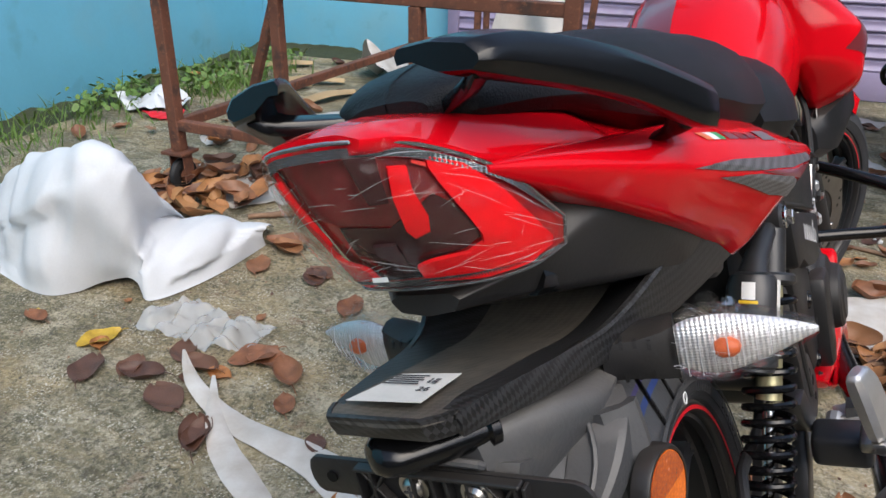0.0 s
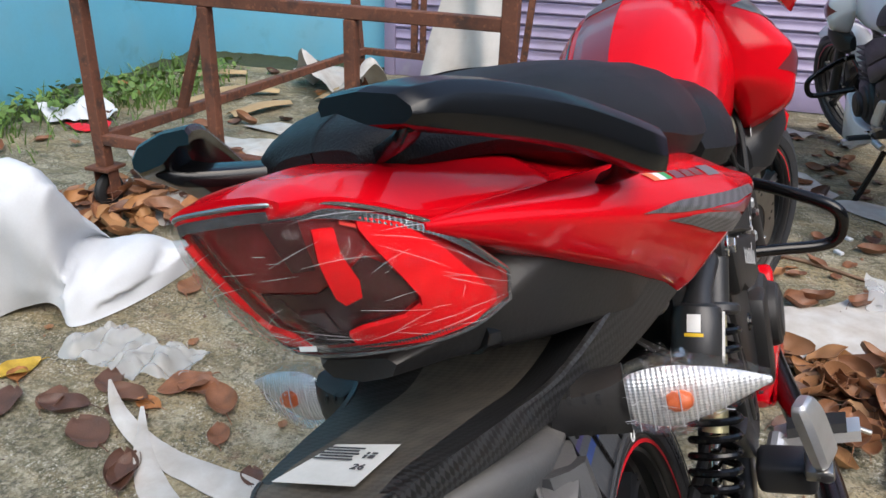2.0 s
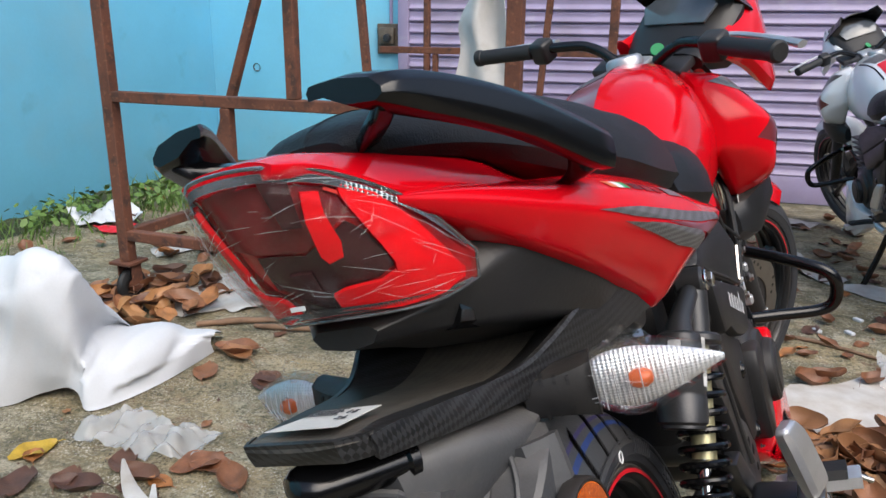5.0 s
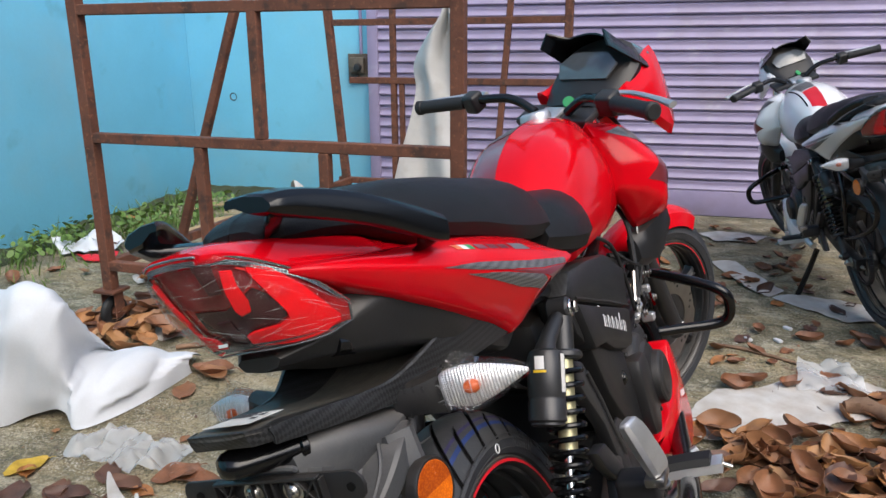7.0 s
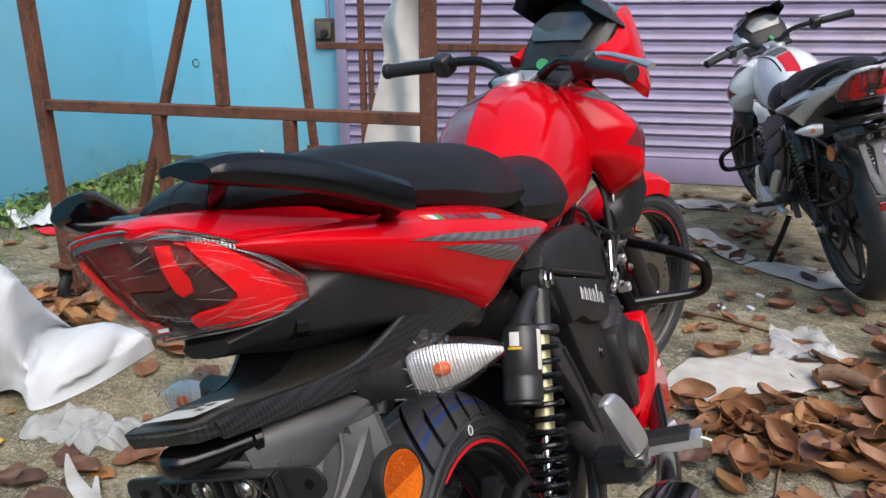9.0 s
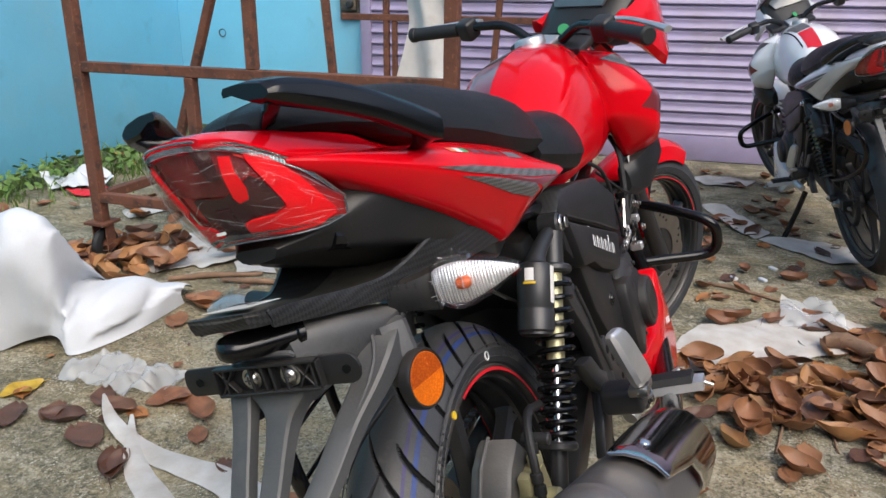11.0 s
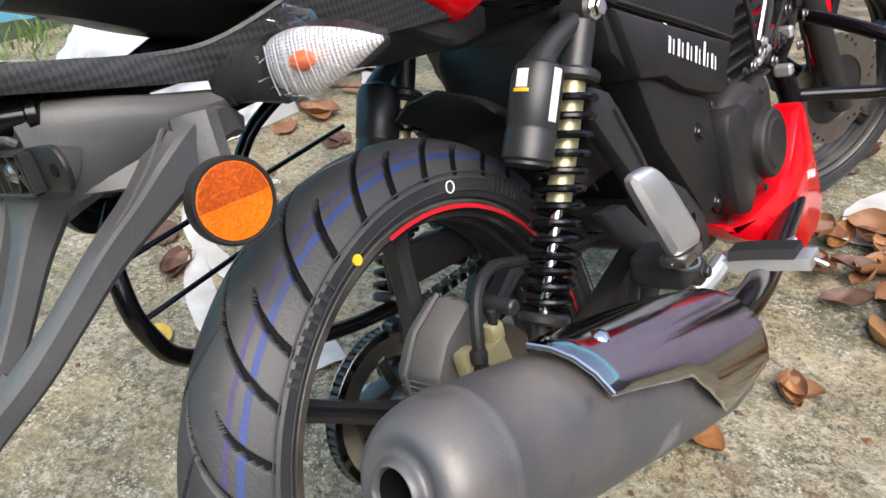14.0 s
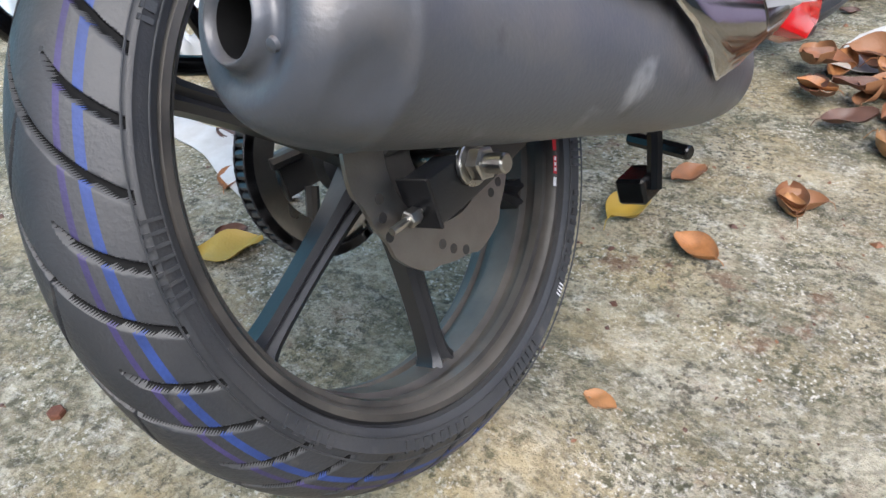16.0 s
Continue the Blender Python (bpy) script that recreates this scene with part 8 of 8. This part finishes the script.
bag_film = glass("bag_film", (0.62, 0.64, 0.66), 0.22, 0.42, 0.6, 30)
crumple("plastic_bag", [(-0.695, 1.06), (-0.7, 1.17), (-0.62, 1.25), (-0.47, 1.18), (-0.33, 1.2), (-0.33, 1.1), (-0.38, 1.03), (-0.47, 1.04), (-0.59, 1.06)], 0.06, 2.0, bag_film, "crumpled translucent plastic bag on the concrete", "plastic bag", 4, 11, 0)
crumple("packing_sheet", [(1.02, 1.6), (1.06, 1.82), (1.13, 1.93), (1.3, 2.0), (1.46, 2.19), (1.66, 2.1), (1.72, 1.92), (1.5, 1.82), (1.4, 1.72), (1.25, 1.66), (1.22, 1.58)], 0.02, 5.0, dirty_white, "muddy white packing sheet lying among leaves", "packing sheet", 4, 4.0)
crumple("packing_sheet", [(1.38, 1.98), (1.42, 2.2), (1.58, 2.22), (1.62, 2.03)], 0.09, 8.0, bag_film, "crumpled clear plastic on the packing sheet", "packing sheet", 4, 8.0, 0)
crumple("packing_sheet", [(1.24, 3.5), (1.36, 3.52), (1.52, 3.08), (1.45, 2.99), (1.36, 3.1)], 0.02, 11.0, dirty_white, "dirty white packing sheet before the shutter", "packing sheet", 4, 5.0)
crumple("packing_sheet", [(1.46, 2.98), (1.6, 3.05), (1.85, 2.95), (1.86, 2.76), (1.7, 2.72)], 0.02, 14.0, dirty_white, "dirty white packing sheet before the shutter", "packing sheet", 4, 5.0)
crumple("packing_sheet", [(1.22, 4.12), (1.4, 4.22), (1.6, 4.12), (1.52, 3.98), (1.3, 3.96)], 0.02, 17.0, dirty_white, "dirty white packing sheet before the shutter", "packing sheet", 4, 5.0)
crumple("packing_sheet", [(-1.1, 2.02), (-1.12, 2.3), (-0.95, 2.42), (-0.7, 2.3), (-0.62, 2.1), (-0.78, 1.96), (-0.92, 2.08)], 0.03, 20.0, dirty_white, "torn white packing sheet under the rack", "packing sheet", 4, 6.0)
crumple("packing_sheet", [(-1.34, 2.66), (-1.28, 2.9), (-1.0, 2.95), (-0.85, 2.75), (-1.1, 2.6)], 0.03, 23.0, dirty_white, "torn white packing sheet under the rack", "packing sheet", 4, 6.0)
crumple("packing_sheet", [(-1.5, 4.1), (-1.42, 4.4), (-1.05, 4.35), (-0.75, 4.0), (-0.9, 3.75), (-1.25, 3.8)], 0.3, 26.0, dirty_white, "heap of white packing sheet behind the rack", "packing sheet", 4, 2.2)
for seed, pts in enumerate((
    [(-1.58, 2.57), (-1.45, 2.79), (-1.34, 2.68), (-1.46, 2.45)],
    [(-1.14, 1.99), (-1.15, 2.1), (-0.98, 2.16), (-0.81, 2.17), (-0.73, 2.08), (-0.92, 1.86)],
    [(-1.37, 2.21), (-1.27, 2.31), (-1.12, 2.29), (-1.22, 2.12)],
    [(-0.68, 2.06), (-0.53, 2.1), (-0.46, 2.0), (-0.6, 1.95)],
    [(-1.1, 2.18), (-0.98, 2.31), (-0.84, 2.21), (-1.0, 2.11)],
    [(-1.3, 3.1), (-1.15, 3.25), (-0.9, 3.2), (-0.95, 3.02)],
)):
    crumple("paper_strip", pts, 0.014, 40.0 + seed, dirty_white, "torn pale packing paper among the leaves", "packing paper", 4, 7.0)
bark_skin = material("dry_bark", (0.2, 0.12, 0.075), 0.85, 0.0, 0.5, 14, 120, 0.6, lift=1.4)
for path, r, what in (
    ([(1.5, 1.87, 0.03), (1.56, 1.88, 0.035), (1.64, 1.8, 0.03), (1.72, 1.72, 0.03)], 0.026, "curled piece of dry brown bark"),
    ([(-0.82, 1.81, 0.012), (-0.7, 1.88, 0.014), (-0.5, 1.96, 0.012)], 0.012, "dry brown stick on the ground"),
    ([(-0.62, 1.86, 0.012), (-0.45, 1.88, 0.016), (-0.3, 1.95, 0.012)], 0.011, "dry brown stick on the ground"),
    ([(1.26, 1.22, 0.004), (1.29, 1.33, 0.006), (1.31, 1.42, 0.005)], 0.004, "thin dry twig on the ground"),
    ([(1.38, 1.46, 0.005), (1.41, 1.36, 0.006), (1.41, 1.26, 0.005)], 0.0035, "thin dry twig on the ground"),
    ([(1.15, 2.35, 0.006), (1.3, 2.3, 0.008), (1.48, 2.2, 0.006)], 0.007, "thin dry twig on the ground"),
):
    bm = tube(path, [r * 0.8, r, r * 0.9, r * 0.6], 9, 6)
    for v in bm.verts:
        v.co += Vector((noise.noise(v.co * 30), noise.noise(v.co * 30 + Vector((5, 0, 0))), noise.noise(v.co * 30 + Vector((0, 7, 0))))) * r * 0.35
        v.co.z += ground_height(v.co.x, v.co.y)
    tagged(part("stick", bm, bark_skin, angle=60), what, "stick", "sticks")
for x, y in ((1.29, 2.43), (1.4, 2.45), (1.46, 2.6)):
    tagged(part("foam_crumb", box((0.035, 0.02, 0.012), (0, 0, 0.006), 0.004, 2), foam_white, at=pose(x, y, ground_height(x, y), 0, 0, x * 90)), "small white foam crumb on the concrete", "foam crumb", "foam crumbs")
crumple("rag", [(-2.3, 2.85), (-2.22, 3.05), (-2.02, 3.08), (-1.9, 2.95), (-2.0, 2.82), (-2.18, 2.78)], 0.14, 29.0, foam_white, "white rag bundle at the wall's foot", "rag", 4, 4.0)
crumple("rag", [(-2.08, 2.78), (-2.0, 2.88), (-1.88, 2.86), (-1.86, 2.76), (-1.97, 2.71)], 0.05, 31.0, rim_red, "small red rag on the leaves", "rag", 4, 6.0)
for q, (x, y, t) in enumerate(((-1.62, 3.75, 20), (-1.35, 3.42, 65), (-2.02, 4.08, 40), (-1.1, 3.92, 80), (-1.7, 3.5, 55))):
    tagged(part("palm_sheath", sheet(drape([[(-0.2, -0.04, 0.01), (0, -0.05, 0.03), (0.2, -0.03, 0.012)], [(-0.2, 0, 0.03), (0, 0, 0.05), (0.2, 0, 0.03)], [(-0.2, 0.04, 0.01), (0, 0.05, 0.03), (0.2, 0.03, 0.012)]], 4), 0.004), dusty(material("dry_husk", (0.42, 0.3, 0.16), 0.8, 0.0, 0.6, 9, 150, 0.4), amount=0.2) if not q else bpy.data.materials["dry_husk"], at=pose(x, y, 0.008, 0, 0, t)), "pale dry palm sheath on the ground", "palm sheath", "dry sheaths")


def hanging_cloth():
    rows = []
    for z, x0, x1 in ((1.30, 0.1, 0.12), (1.23, 0.085, 0.125), (1.16, 0.03, 0.14), (1.05, -0.03, 0.15), (0.95, -0.02, 0.15), (0.8, -0.05, 0.155), (0.66, -0.09, 0.16), (0.5, -0.13, 0.17)):
        rows.append([(x0 + (x1 - x0) * t, 2.35 + 0.03 * math.sin(9 * t + 7 * z) * min(1, (1.3 - z) * 6) + 0.012 * math.sin(23 * t), z - 0.03 * abs(t - 0.5) * (1.3 - z)) for t in (0, 0.2, 0.4, 0.6, 0.8, 1)])
    tagged(part("hanging_sheet", sheet(drape(rows, 4), 0.002), dirty_white, angle=70), "white packing sheet knotted and hung in the rack", "packing sheet")


hanging_cloth()


def switch_box():
    s = thing("switch_box", "old brown switch box on the blue wall with conduit", "switch box")
    old = material("old_bakelite", (0.12, 0.095, 0.07), 0.6, 0.0, 0.6, 40, 200, 0.3)
    part("back_board", box((0.15, 0.03, 0.2), (-1.15, 4.705, 0.95), 0.004, 1), old, s)
    part("cover", box((0.11, 0.04, 0.11), (-1.15, 4.675, 0.97), 0.01, 2), old, s, "weathered brown cover")
    part("knob", lathe([(0.0, 0.03), (0.02, 0.028), (0.026, 0.02), (0.03, 0.0)], 20, "Y", (0, 0, 0)), gun_grey, s, at=pose(-1.14, 4.655, 0.955, 0, 0, 180))
    part("terminal", box((0.05, 0.03, 0.04), (-1.17, 4.68, 0.88), 0.005, 1), gun_grey, s)
    part("conduit", rod((-1.13, 4.71, 1.05), (-1.12, 4.71, 2.9), 0.012, 10), lilac, s, "thin lilac conduit")


switch_box()
tagged(part("wall_hole", lathe([(0.03, -0.002), (0.024, 0.004), (0.018, 0.012), (0.0, 0.013)], 14, "Y", (-2.18, 4.715, 0.735)), ink), "small dark hole in the blue wall", "hole", kind="structure")


def weeds():
    r = random.Random(8)
    green = material("weed_green", (0.09, 0.16, 0.03), 0.6, 0.0, 0.6, 20, 200, 0.1, lift=1.6)
    bm = bmesh.new()
    for _ in range(1500):
        y = r.uniform(1.0, 4.4)
        x = -2.5 + abs(r.gauss(0, 0.3))
        if r.random() < 0.25:
            x, y = r.gauss(-2.05, 0.12), r.gauss(3.5, 0.2)
        hgt = r.uniform(0.02, 0.11) * (1.5 if r.random() < 0.1 else 1)
        a, w = r.uniform(0, 6.28), r.uniform(0.002, 0.006)
        lean_x, lean_y = r.gauss(0, 0.5) * hgt, r.gauss(0, 0.5) * hgt
        p = Vector((x, y, 0.0))
        s = Vector((math.cos(a), math.sin(a), 0)) * w
        v = [bm.verts.new(p - s), bm.verts.new(p + s), bm.verts.new(p + s * 0.8 + Vector((lean_x * 0.4, lean_y * 0.4, hgt * 0.6))), bm.verts.new(p - s * 0.8 + Vector((lean_x * 0.4, lean_y * 0.4, hgt * 0.6))), bm.verts.new(p + Vector((lean_x, lean_y, hgt)))]
        bm.faces.new((v[0], v[1], v[2], v[3]))
        bm.faces.new((v[3], v[2], v[4]))
    for _ in range(420):
        cx, cy = r.choice(((-2.15, 3.35), (-2.05, 4.05), (-2.3, 2.7), (-2.0, 3.6), (-2.35, 3.0)))
        p = Vector((r.gauss(cx, 0.09), r.gauss(cy, 0.12), r.uniform(0.02, 0.13)))
        q = Euler((r.uniform(-0.8, 0.8), r.uniform(-0.8, 0.8), r.uniform(0, 6.28))).to_matrix()
        s = r.uniform(0.012, 0.03)
        bm.faces.new([bm.verts.new(p + q @ Vector(c) * s) for c in ((-1, 0, 0), (-0.4, 0.55, 0.1), (0.5, 0.5, 0.1), (1, 0, 0), (0.5, -0.5, 0.1), (-0.4, -0.55, 0.1))])
    tagged(part("weeds", bm, green), "green weeds and grass along the wall's foot", "weeds", kind="stuff")
    moss = material("damp_moss", (0.04, 0.05, 0.022), 0.9, 0.0, 0.5, 14, 120, 0.8)
    for nm, pts in (("moss_bank", [(-2.54, y) for y in (0.2, 1, 1.8, 2.6, 3.4, 4.2, 4.72)]),):
        grid = []
        for i in range(120):
            y = 0.2 + 4.52 * i / 119
            hh = 0.035 + 0.03 * noise.noise((0, y * 2.2, 0)) + 0.03 * noise.noise((0, y * 9, 2))
            grid.append([Vector((-2.539, y, hh)), Vector((-2.525, y, hh - 0.01)), Vector((-2.5, y, hh * 0.45)), Vector((-2.42 + 0.05 * noise.noise((1, y * 3, 1)), y, 0.012)), Vector((-2.34 + 0.06 * noise.noise((2, y * 3, 1)), y, -0.004))])
        tagged(part(nm, sheet(grid), moss, angle=60), "dark damp moss and soil at the wall's foot", "moss", kind="stuff")
        grid = []
        for i in range(50):
            x = -2.5 + 1.46 * i / 49
            hh = 0.04 + 0.03 * noise.noise((x * 2.2, 5, 0)) + 0.03 * noise.noise((x * 9, 3, 2))
            grid.append([Vector((x, 4.719, hh)), Vector((x, 4.7, hh - 0.012)), Vector((x, 4.66, hh * 0.4)), Vector((x, 4.56 + 0.05 * noise.noise((x * 4, 1, 1)), 0.01)), Vector((x, 4.48, -0.004))])
        tagged(part("moss_bank", sheet(grid), moss, angle=60), "dark damp moss and soil at the wall's foot", "moss", kind="stuff")


weeds()
tagged(part("hex_nut", rod((0, 0, 0), (0, 0, 0.009), 0.011, 6, 0.0015), rust, at=pose(0.313, 0.146, ground_height(0.313, 0.146))), "small rusty hexagon nut on the concrete", "nut")
